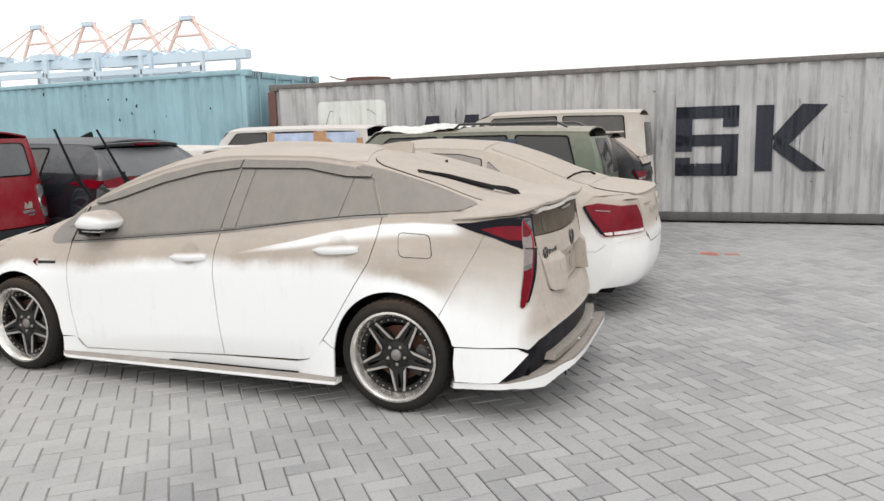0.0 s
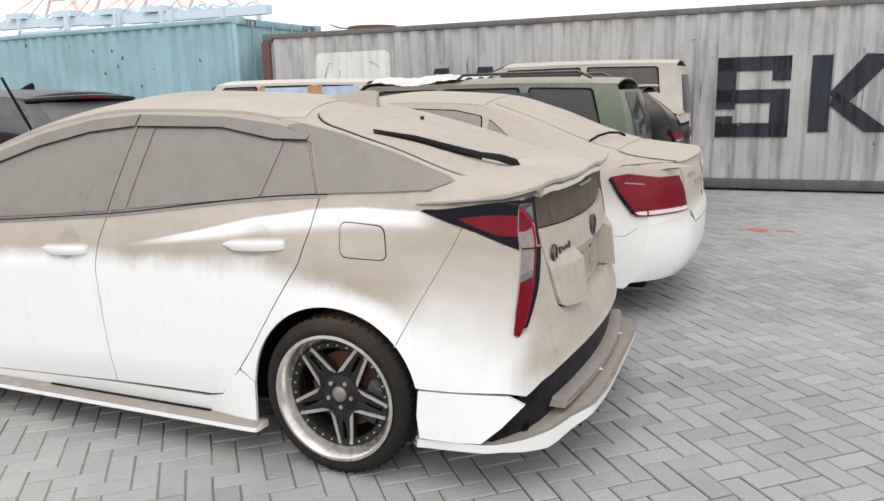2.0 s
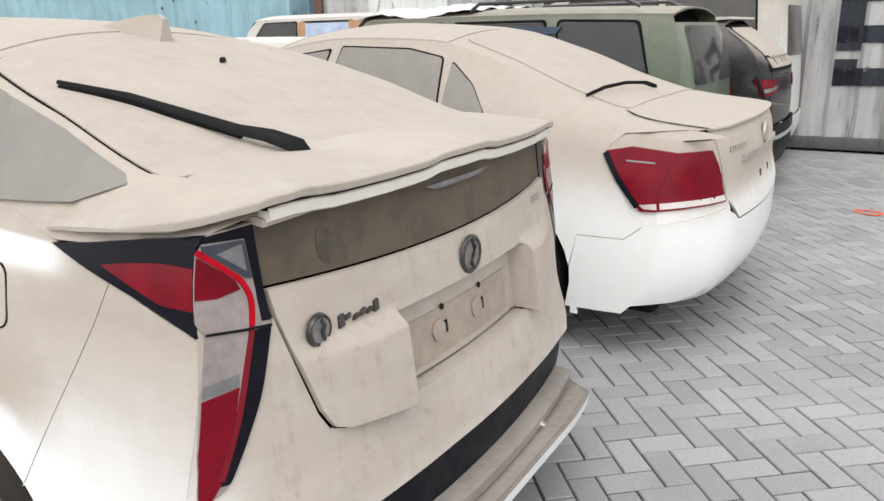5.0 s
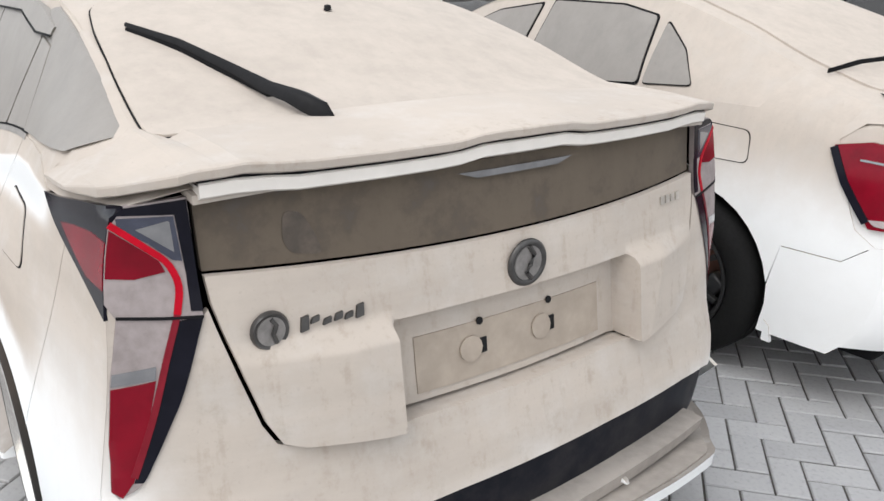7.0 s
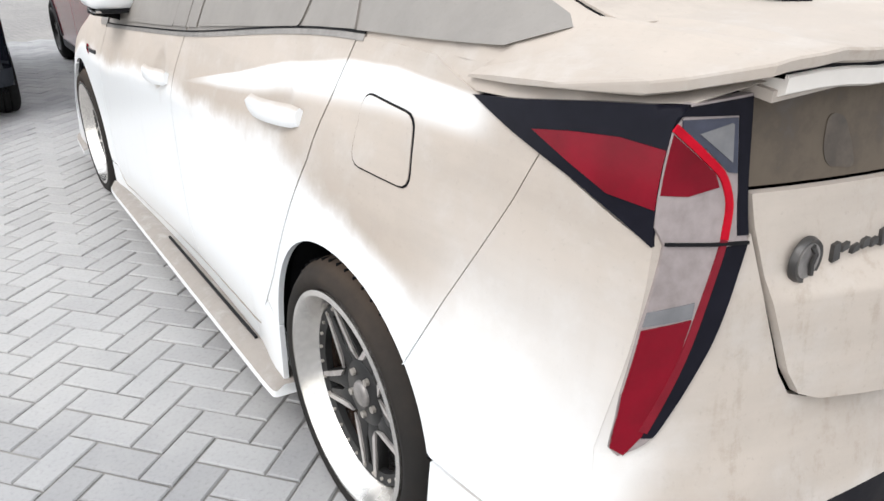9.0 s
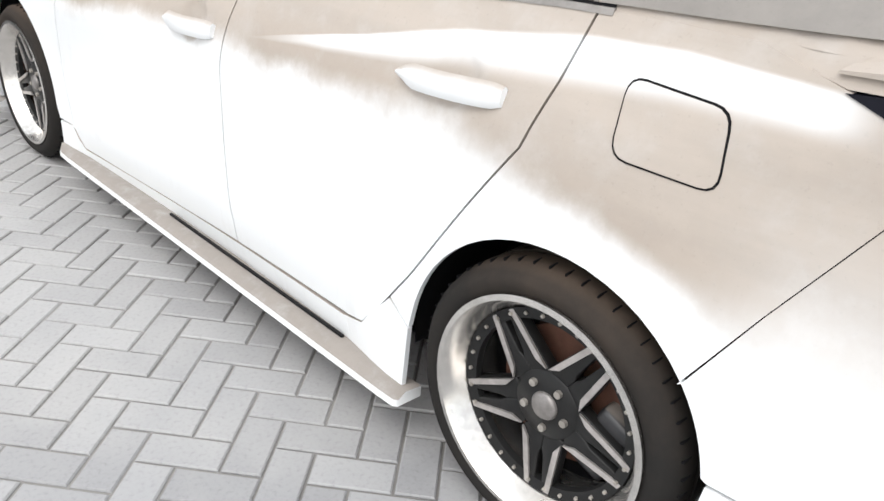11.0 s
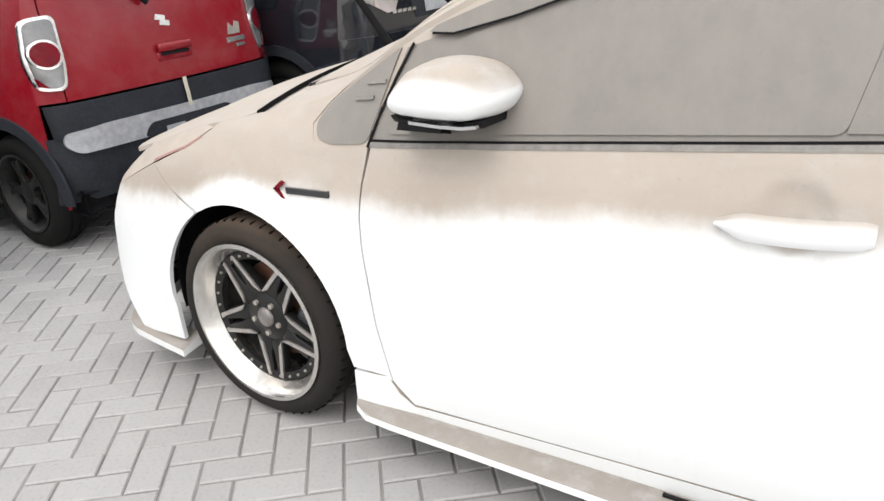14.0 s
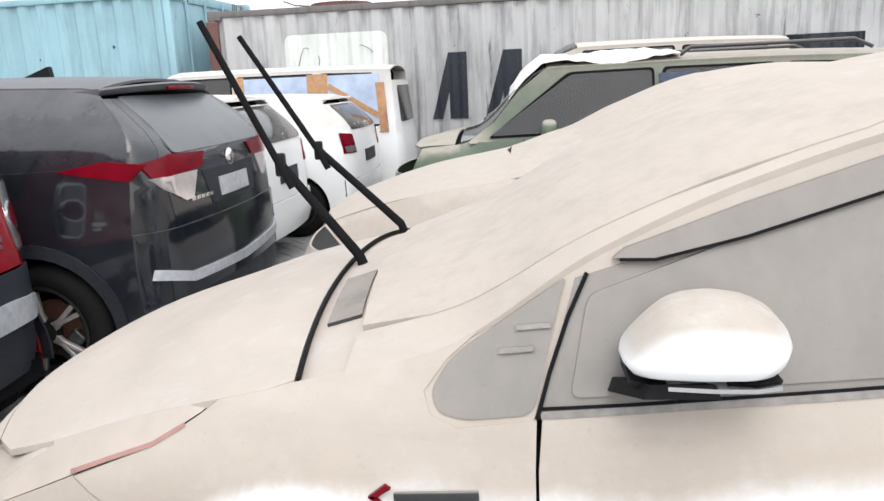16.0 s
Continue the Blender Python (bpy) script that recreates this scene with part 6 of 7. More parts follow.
def red_kei():
    w, R = .74, .29
    c = boxcar("compact_car", "dark red compact tall wagon with grey cladding bumper", pose(-4.84, .38, 0), w, -2.96, .43, 1.66, -2.25, 1.0, -1.75, (.95, 1.0), R, 2.425, PAINT_RED, GLASS, GREYPL, .10, doors=(-2.0, -1.1, -.22))
    zt = 1.55
    gate = c.rear("tailgate", [(-.60, .74), (.60, .74), (.60, 1.15), (.56, zt), (-.56, zt), (-.60, 1.15)], PAINT_RED, .002)
    for q in (-1, 1):
        c.rear("rear_pillar", [(q * .607, .74)] + [(q * .607, 1.15), (q * .567, zt)] + [(q * c.ye(z), z) for z in (zt, 1.3, 1.1, .9, .74)], PAINT_RED, 0)
    c.rear("window_seal", rounded([(-.55, 1.20), (.55, 1.20), (.51, 1.51), (-.51, 1.51)], .05), SEAL, .005, parent=gate)
    c.rear("rear_glass", rounded([(-.53, 1.215), (.53, 1.215), (.49, 1.50), (-.49, 1.50)], .05), GLASSF, .009, parent=gate)
    c.rear("bumper_upper", [(-.69, .58), (.69, .58), (.70, .73), (-.70, .73)], GREYPL, .018, label="dark grey plastic bumper")
    c.rear("bumper_lower", c.band(.26, .58), GREYPL, .004)
    bb = c.rear("bumper_bar", rounded([(-.62, .50), (.62, .50), (.67, .545), (.66, .60), (.45, .615), (-.45, .615), (-.66, .60), (-.67, .545)], .03), SILVERPL, .032, label="silver bumper bar")
    c.rear("bar_recess", rounded([(-.30, .50), (.30, .50), (.25, .565), (-.25, .565)], .03), GREYPL, .035, parent=bb)
    c.rear("plate_bracket", [(-.17, .455), (.17, .455), (.17, .53), (.06, .53), (.05, .51), (-.05, .51), (-.06, .53), (-.17, .53)], SILVERPL, .040)
    c.rear("plate_holder", [(-.16, .36), (.14, .36), (.14, .455), (-.16, .455)], BLACK, .038)
    part("tow_flap", box(.40, .46, -.44, -.30, .28, .36, .02), GREYPL, c.ob)
    for q in (-1, 1):
        ring = rounded([(q * .555, 1.12), (q * .69, 1.11), (q * .715, .93), (q * .70, .80), (q * .59, .79), (q * .565, .90)], .04)
        lam = c.rear("tail_lamp", ring, CHROME, .010, label="chrome-ringed tail lamp with round red centre", step=.04)
        inn = rounded([(q * .568, 1.105), (q * .68, 1.096), (q * .70, .93), (q * .687, .812), (q * .60, .803), (q * .578, .90)], .035)
        c.rear("clear_lens", inn, CLEARLENS, .014, parent=lam, step=.04)
        c.rear("red_lens", arc(q * .635, .955, .057, 0, 360, 20)[:-1], REDLENS, .020, parent=lam, step=.04)
        c.rear("lens_ring", stroke(arc(q * .635, .955, .060, 0, 350, 20), .010), CHROME, .021, parent=lam, step=.04)
        c.rear("red_corner", [(q * .655, .812), (q * .69, .82), (q * .694, .86)], REDLENS, .018, parent=lam, step=.04)
    part("rear_wiper", tube(smooth_run([(.42, -.10, 1.12), (.42, -.14, 1.16), (.40, -.30, 1.22), (.38, -.55, 1.24)], 2), .016, 8, .008), BLACK, gate)
    part("tailgate_handle", joined(box(.415, .445, -.10, .10, .88, .92, .01), box(.405, .425, -.105, .105, .835, .88, .008)), PAINT_RED, gate)
    part("handle_slot", box(.427, .4315, -.085, .085, .862, .876), BLACK, gate)
    for k, z in enumerate((1.045, 1.018)):
        c.rear("emblem_bar", [(-.065 + .02 * k, z - .012), (-.005 + .02 * k, z - .022), (-.002 + .02 * k, z + .002), (-.055 + .02 * k, z + .014)], CHROME, .008, parent=gate, depth=.006)
    c.rear("model_badge", [(.36, .86), (.50, .86), (.50, .885), (.36, .885)], CHROME, .008, parent=gate, depth=.005)
    c.rear("badge_figure", [(.38, .90), (.40, .96), (.43, .93), (.45, .965), (.48, .955), (.47, .90)], CHROMED, .008, parent=gate, depth=.005)
    c.rear("small_badge", [(.42, .832), (.49, .832), (.49, .848), (.42, .848)], CHROME, .008, parent=gate, depth=.004)
    c.rear("tape_strip", [(-.01, .60), (.012, .60), (.006, .745), (-.016, .745)], plain("old_tape", (.62, .58, .48), .7), .036, parent=bb, depth=.002)
    return c


def black_crossover():
    w, R = .885, .335
    c = boxcar("crossover_car", "glossy black crossover with wide red and clear tail lamps", pose(-4.58, 2.10, 0), w, -3.42, .68, 1.56, -2.55, 1.05, -1.75, (1.02, 1.12), R, 2.61, PAINT_CROSS, GLASSD, GREYPL, .42, doors=(-2.1, -1.1, -.12), rail=.70, wheel="bright", win_end=-.10)
    zt = 1.42
    gate = c.rear("tailgate", [(-.66, .80), (.66, .80), (.70, 1.1), (.58, zt), (-.58, zt), (-.70, 1.1)], PAINT_CROSS, .004)
    for q in (-1, 1):
        c.rear("rear_pillar", [(q * .66, .80), (q * .70, 1.1), (q * .58, zt)] + [(q * c.ye(z), z) for z in (zt, 1.3, 1.2, 1.1, .95, .80)], PAINT_CROSS, 0)
    c.rear("rear_glass", rounded([(-.60, 1.15), (.60, 1.15), (.52, 1.43), (-.52, 1.43)], .05), GLASSF, .010, parent=gate)
    rings = [[(.30 + .14 * (1 - (y / .66) ** 2) + a, y, 1.475 - .03 * (y / .66) ** 2 + b_) for a, b_ in ((-.22, .0), (-.02, .02), (0, .012), (-.02, -.015), (-.2, -.03))] for y in [-.62 + 1.24 * k / 12 for k in range(13)]]
    sp = part("roof_spoiler", loft(rings), PAINT_CROSS, gate)
    part("brake_light", box(.415, .432, -.16, .16, 1.455, 1.475, .003), REDLENS, sp)
    for q in (-1, 1):
        lam = c.rear("tail_lamp", [(q * .30, 1.135), (q * .36, 1.06), (q * .62, 1.045), (q * .76, 1.05), (q * .80, 1.12), (q * .62, 1.15)], REDLENS, .012, label="wide red tail lamp over a clear wedge")
        c.rear("clear_lens", [(q * .41, 1.05), (q * .77, 1.048), (q * .70, .985), (q * .56, .915), (q * .49, .92)], BRIGHTLENS, .012, parent=lam)
        c.side("lamp_side", [(.16, 1.10), (.30, 1.075), (.52, 1.045), (.60, 1.12), (.40, 1.14)], REDLENS, .006, sides=(q,), parent=lam)
    c.rear("plate_recess", [(-.30, .86), (.30, .86), (.36, 1.04), (-.36, 1.04)], GREYPL, .008, parent=gate)
    c.rear("plate_panel", [(-.20, .885), (.20, .885), (.20, .985), (-.20, .985)], SILVERPL, .014, parent=gate)
    c.rear("bumper", c.band(.45, .80), PAINT_CROSS, .012)
    c.rear("bumper_lower", c.band(.25, .45), GREYPL, .006)
    c.rear("silver_strip", stroke([(-.82, .60), (-.6, .54), (0, .52), (.6, .54), (.82, .60)], .05), SILVERPL, .025)
    for k in range(5):
        c.rear("model_badge", [(-.52 + .045 * k, .905), (-.485 + .045 * k, .907), (-.482 + .045 * k, .925), (-.517 + .045 * k, .923)], CHROME, .016, parent=gate, depth=.004)
    part("rear_wiper", tube([(.48, -.02, 1.17), (.46, -.2, 1.22), (.44, -.42, 1.23)], .014, 6, .008), BLACK, gate)
    part("roof_antenna", shift(prism([(-.5, 0), (-.32, 0), (-.33, .06)], "y", -.02, .02), Matrix.Translation((0, 0, 1.55))), BLACK, c.ob)
    part("emblem", shift(lathe([(0, -.012), (.04, -.012), (.05, 0)], 16), Matrix.Translation((.66, 0, 1.075)) @ pose(0, 0, 0, 0, 0, 90)), CHROME, gate)
    return c


def black_kei():
    w, R = .737, .28
    c = boxcar("small_car", "glossy black tall small car with corner tail lamps", pose(-5.02, -1.70, 0), w, -2.9, .45, 1.62, -2.2, 1.0, -1.7, (.95, 1.02), R, 2.43, PAINT_BLACK, GLASS, None, .14, doors=(-1.95, -1.05, -.2))
    zt = 1.5
    gate = c.rear("tailgate", [(-.58, .50), (.58, .50), (.60, 1.1), (.54, zt), (-.54, zt), (-.60, 1.1)], PAINT_BLACK, .004)
    for q in (-1, 1):
        c.rear("rear_pillar", [(q * .585, .48), (q * .607, 1.1), (q * .547, zt)] + [(q * c.ye(z), z) for z in (zt, 1.3, 1.1, .9, .7, .48)], PAINT_BLACK, 0)
        lam = c.rear("tail_lamp", [(q * .60, 1.32), (q * .66, 1.33), (q * .70, 1.15), (q * .715, .92), (q * .64, .86), (q * .585, 1.02)], REDLENS, .012, label="corner tail lamp, red over clear")
        c.rear("clear_lens", [(q * .61, 1.02), (q * .695, 1.03), (q * .708, .92), (q * .645, .87)], CLEARLENS, .018, parent=lam)
        c.rear("reflector", [(q * .42, .36), (q * .63, .40), (q * .63, .43), (q * .42, .395)], REDLENS, .022)
    c.rear("rear_glass", rounded([(-.52, 1.08), (.52, 1.08), (.48, 1.46), (-.48, 1.46)], .05), GLASS, .010, parent=gate)
    c.rear("bumper", c.band(.36, .50), PAINT_BLACK, .010)
    c.rear("bumper_lower", c.band(.24, .36), GREYPL, .016)
    c.rear("bumper_crease", stroke([(-.70, .40), (-.5, .46), (.5, .46), (.70, .40)], .02), PAINT_BLACK, .022)
    for a, b, z, h in ((.36, .50, .715, .018), (.34, .53, .675, .032), (.36, .53, .637, .014), (.36, .50, .60, .018)):
        c.rear("badge_bar", [(a, z - h / 2), (b, z - h / 2), (b + .004, z + h / 2), (a + .004, z + h / 2)], CHROME, .008, parent=gate, depth=.004)
    part("exhaust", tube([(.30, .40, .22), (.48, .40, .21)], .025, 10), CHROMED, c.ob)
    return c


def sedan():
    w = .91
    sh = Shell(
        top=[(-3.66, .60, .66, .03), (-3.4, .70, .76, .05), (-2.9, .76, .90, .06), (-2.5, .76, .955, .08), (-2.2, .74, 1.0, .13), (-1.9, .68, 1.15, .11), (-1.45, .62, 1.32, .09), (-1.0, .60, 1.37, .075), (-.5, .60, 1.355, .06), (-.1, .62, 1.25, .055), (.25, .66, 1.11, .05), (.55, .73, 1.02, .045), (.85, .74, .985, .035), (1.05, .72, .95, .02)],
        belt=[(-3.66, .66, .56), (-3.2, .82, .70), (-2.3, .84, .90), (-1.0, .84, .945), (0, .82, .985), (.5, .80, .985), (1.05, .74, .93)],
        mid=[(-3.66, .74, .45), (-3.2, .88, .55), (-2.7, w, .62), (0, w, .66), (.5, .895, .66), (1.05, .82, .66)],
        low=[(-3.66, .74, .28), (-3.2, .89, .34), (0, w, .42), (.5, .90, .42), (1.05, .84, .42)],
        sill=[(-3.66, .74, .16), (-3.2, .88, .17), (0, .90, .18), (.5, .89, .2), (1.05, .80, .24)],
        back=[(.2, .86), (.30, .955), (.45, 1.005), (.62, 1.01), (.72, .985), (.85, .975), (.95, .955), (1.0, .93)],
        nose=[(.15, -3.62), (.4, -3.68), (.6, -3.62), (.75, -3.45)], kb=.14, kn=.25, eb=.55, en=.5, ce=1.6)
    c = Car("sedan_car", "white saloon car coated with tan dust on its roof and boot", pose(.13, 2.31, 0), sh, step=.06)
    P, R, wb = PAINT_CAMRY, .33, 2.775
    B, T = (lambda x: sh.belt[1](x)), (lambda x: sh.top[1](x))
    bp = lambda a, b, n=10: [(a + (b - a) * k / n, B(a + (b - a) * k / n)) for k in range(n + 1)]
    tp = lambda a, b, n=12: [(a + (b - a) * k / n, T(a + (b - a) * k / n)) for k in range(n + 1)]
    ra, g, low = .375, .004, .22
    ye_ = lambda z: sh.Y(sh.corner(z), z)
    c.side("front_fender", sh.corners(.62, low, False, 6) + [(-wb - ra, low)] + arc(-wb, R, ra, 178, 2, 16) + [(-wb + ra, low), (-2.2 - g, low), (-2.2 - g, B(-2.2))] + tp(-2.35, -3.4, 10), P)
    fd = c.side("front_door", [(-2.2 + g, low), (-1.08 - g, low)] + bp(-1.08 - g, -2.2 + g), P)
    rd = c.side("rear_door", [(-1.08 + g, low), (-.42, low), (-.37, .48), (-.26, .64), (-.14, .8)] + bp(-.12, -1.08 + g), P)
    c.side("quarter_panel", [(-.41, low), (-.375, R)] + arc(0, R, ra, 178, 12, 16) + [(.40, .551), (.60, .551), (.683, .617)] + [(.62, .66), (.50, .92)] + [(.56, .975)] + tp(.80, .25, 6) + bp(.2, -.11, 5) + [(-.135, .8), (-.25, .64), (-.365, .48)], P)
    c.side("bumper_side", [(.352, .22), (.372, R), (.37, .40), (.40, .548), (.60, .548), (.685, .615)] + sh.corners(.62, .26, True, 8) + [(.6, .22)], P)
    c.side("deck_side", [(.40, .95), (.46, .89), (.60, .88)] + sh.corners(.88, .95, True, 2) + tp(.96, .45, 5), P, -.004, depth=0)
    flap = rounded([(.0, .915), (.20, .905), (.225, .80), (.02, .80)], .03)
    c.side("fuel_flap_gap", [(x + (-.003 if x < .1 else .003), z + (.003 if z > .85 else -.003)) for x, z in flap], SEAL, .001, sides=(-1,), depth=.002)
    c.side("fuel_flap", flap, P, .003, sides=(-1,))
    c.side("sill_trim", [(-wb + ra, .214), (-wb + ra, .17), (-ra, .17), (-ra, .214)], P, .004)
    c.side("mud_flap", [(.378, .19), (.380, .27), (.40, .25), (.41, .19)], P, .004)
    c.side("lamp_surround", [(.44, .95), (.48, .80), (.58, .62), (.70, .60)] + sh.corners(.60, .945, True, 6) + [(.62, .965)], P, -.003)
    c.rear("lamp_surround", [(-ye_(z), z) for z in (.60, .70, .80, .90, .945)] + [(-.60, .94), (-.58, .60)], P, -.002)
    c.side("roof_side", [(-2.2, B(-2.2))] + bp(-2.15, .25, 14) + tp(.33, -2.2, 20), P, -.004, depth=0)
    for poly, par in (([(-2.0, .955), (-1.13, .985), (-1.10, 1.31), (-1.4, 1.275), (-1.72, 1.16)], fd), ([(-1.05, .985), (-.35, 1.02), (-.40, 1.27), (-.6, 1.31), (-1.02, 1.325)], rd), ([(-.325, 1.02), (-.10, 1.03), (-.2, 1.15), (-.34, 1.25)], rd)):
        cx, cz = sum(p[0] for p in poly) / len(poly), sum(p[1] for p in poly) / len(poly)
        c.side("window_seal", rounded([(cx + (x - cx) * 1.025, cz + (z - cz) * 1.055) for x, z in poly], .02), SEAL, 0, parent=par, depth=.004)
        c.side("window_glass", rounded(poly, .02), DUSTGLASS, .005, parent=par, depth=.004)
    for x0, x1, d in ((-1.40, -1.18, fd), (-.45, -.24, rd)):
        for k, q in enumerate((-1, 1)):
            z0 = .84
            part("door_handle", tube(smooth_run([(x0, q * sh.Y(x0, z0), z0), (x0 + .03, q * (sh.Y(x0, z0) + .035), z0), (x1 - .03, q * (sh.Y(x1, z0) + .035), z0), (x1, q * sh.Y(x1, z0), z0)], 2), .015, 6), P, d[k])
    c.over("hood", [(-3.45, y) for y in (.4, 0, -.4)] + [(-3.36, -.66), (-2.9, -.755), (-2.45, -.755)] + [(-2.5 + .1 * (1 - (1 - abs(y))), y) for y in (-.4, 0, .4)] + [(-2.45, .755), (-2.9, .755), (-3.36, .66)], P)
    xs = [-2.475 + 1.02 * k / 8 for k in range(9)]
    c.over("windscreen", [(x, -sh.top[0](x) + .02) for x in xs] + [(x, sh.top[0](x) - .02) for x in reversed(xs)], DUSTREAR, .003)
    c.over("roof_panel", c.tophalf(-1.48, -.40, 0), P)
    xs = [-.40 + .95 * k / 10 for k in range(11)]
    c.over("rear_pillar_skin", [(x, -sh.top[0](x)) for x in xs] + [(x, sh.top[0](x)) for x in reversed(xs)], P, -.006, depth=0)
    c.over("rear_glass", rounded([(-.36, -.50), (.50, -.58), (.53, 0), (.50, .58), (-.36, .50), (-.39, 0)], .06), DUSTREAR, .002, label="rear window buried under dust")
    yb = [-.66 + 1.32 * k / 12 for k in range(13)]
    tail = lambda y: sh.XB(y, .955) + .004
    xs = [.45, .6, .75]
    c.over("deck_skin", [(x, -sh.top[0](x) + .004) for x in xs] + [(tail(y) - .012, y) for y in [-.715] + yb + [.715]] + [(x, sh.top[0](x) - .004) for x in reversed(xs)], P, -.004, depth=0)
    boot = c.over("boot_lid", [(.52, -.62), (.60, -.66), (.72, -.68), (.82, -.675)] + [(tail(y), y) for y in yb] + [(.82, .675), (.72, .68), (.60, .66), (.52, .62), (.555, .3), (.56, 0), (.555, -.3)], P, .002, depth=.008)
    c.over("boot_gap", stroke([(.50, -.61), (.56, -.65), (.66, -.682), (.78, -.688), (.86, -.675)], .006), SEAL, .0035, depth=.002)
    ye = lambda z: sh.Y(sh.corner(z), z)
    zz = lambda a, b, n=6: [a + (b - a) * k / n for k in range(n + 1)]
    c.rear("boot_face", [(-.50, .60), (.50, .60), (.60, .70), (.64, .90)] + [(y, sh.Z(tail(y), y) + .001) for y in reversed(yb)] + [(-.64, .90), (-.60, .70)], P, .003, parent=boot)
    c.rear("chrome_strip", [(-.42, .83), (.42, .83), (.42, .855), (-.42, .855)], CHROMED, .016, parent=boot)
    c.rear("plate_recess", [(-.27, .64), (.27, .64), (.27, .80), (-.27, .80)], P, -.006, parent=boot)
    for yy in (-.10, .10):
        c.rear("plate_slot", [(yy - .012, .715), (yy + .012, .715), (yy + .012, .745), (yy - .012, .745)], BLACK, .006, parent=boot, depth=.003)
    part("emblem", shift(lathe([(0, -.010), (.03, -.012), (.046, -.012), (.05, 0)], 20), Matrix.Translation((sh.XB(0, .905) + .006, 0, .905)) @ pose(0, 0, 0, 0, 0, 90)), CHROMED, boot)
    for k in range(7):
        c.rear("badge_bar", [(-.56 + .03 * k, .885), (-.54 + .03 * k, .885), (-.54 + .03 * k, .905), (-.56 + .03 * k, .905)], CHROMED, .008, parent=boot, depth=.004)
    c.rear("rear_bumper", [(-ye(z), z) for z in zz(.26, .62)] + [(-.62, .66), (-.50, .592), (.50, .592), (.62, .66)] + [(ye(z), z) for z in zz(.62, .26)], P, .003)
    for q in (-1, 1):
        lam = c.side("tail_lamp", [(.495, .905), (.56, .80), (.66, .672)] + sh.corners(.675, .905, True, 4) + [(.6, .925)], REDLENS, .010, sides=(q,), label="red tail lamp with a clear lower band")[0]
        c.side("lamp_edge", stroke([(.495, .90), (.56, .80), (.65, .69)], .022), SMOKELENS, .014, sides=(q,), parent=lam, depth=.004)
        # thin pale strip put in for the highlight on the red lens
        c.side("lamp_top", [(.585, .868), (.70, .862), (.70, .868), (.585, .874)], CLEARLENS, .012, sides=(q,), parent=lam, depth=.004)
        c.side("clear_lens", [(.655, .70), (.675, .684), (sh.corner(.684), .684), (sh.corner(.708), .708)], BRIGHTLENS, .0125, sides=(q,), parent=lam, depth=.004, step=.02)
        c.rear("inner_lens", [(q * .62, .69), (q * .64, .80), (q * .68, .905)] + [(q * (ye(z) + .004), z) for z in (.905, .87, .83, .79, .75, .71, .675)], REDLENS, .010, parent=lam)
        c.rear("clear_lens", [(q * ye(.684), .684), (q * .625, .695), (q * .628, .718), (q * ye(.708), .708)], BRIGHTLENS, .0125, parent=lam, depth=.004, step=.02)
        bm = bmesh.new()
        bmesh.ops.create_icosphere(bm, subdivisions=3, radius=1)
        for v in bm.verts:
            v.co = Vector((math.copysign(abs(v.co.x) ** .7, v.co.x) * .08 - 2.0, q * (math.copysign(abs(v.co.y) ** .6, v.co.y) * .11 + 1.0), math.copysign(abs(v.co.z) ** .7, v.co.z) * .075 + 1.0))
        part("wing_mirror", bm, P, c.ob)
        # small pole mirror on the front wing
    wp = [(.452, -.02), (.43, -.12), (.39, -.30), (.35, -.48), (.322, -.627)]
    part("rear_wiper", loft([[(x + a * .5, y + a, sh.Z(x, y) + h + b_) for a, b_ in ((-w_, -.007), (w_, -.007), (w_ * .6, .008), (-w_ * .6, .008))] for (x, y), h, w_ in zip(wp, (.018, .036, .04, .03, .014), (.014, .012, .010, .008, .004))]), SEAL, c.ob)
    yn = lambda z: sh.Y(sh.corner(z, False), z)
    c.front("front_face", [(-yn(z), z) for z in zz(.2, .62)] + [(yn(z), z) for z in zz(.62, .2)], P)
    c.core(-3.1, .60, (0, -wb), R)
    for x in (0, -wb):
        for y in (-.815, .815):
            make_wheel(c.ob, x, y, R, .215, .2, "dark", TYREB, 12)
    return c


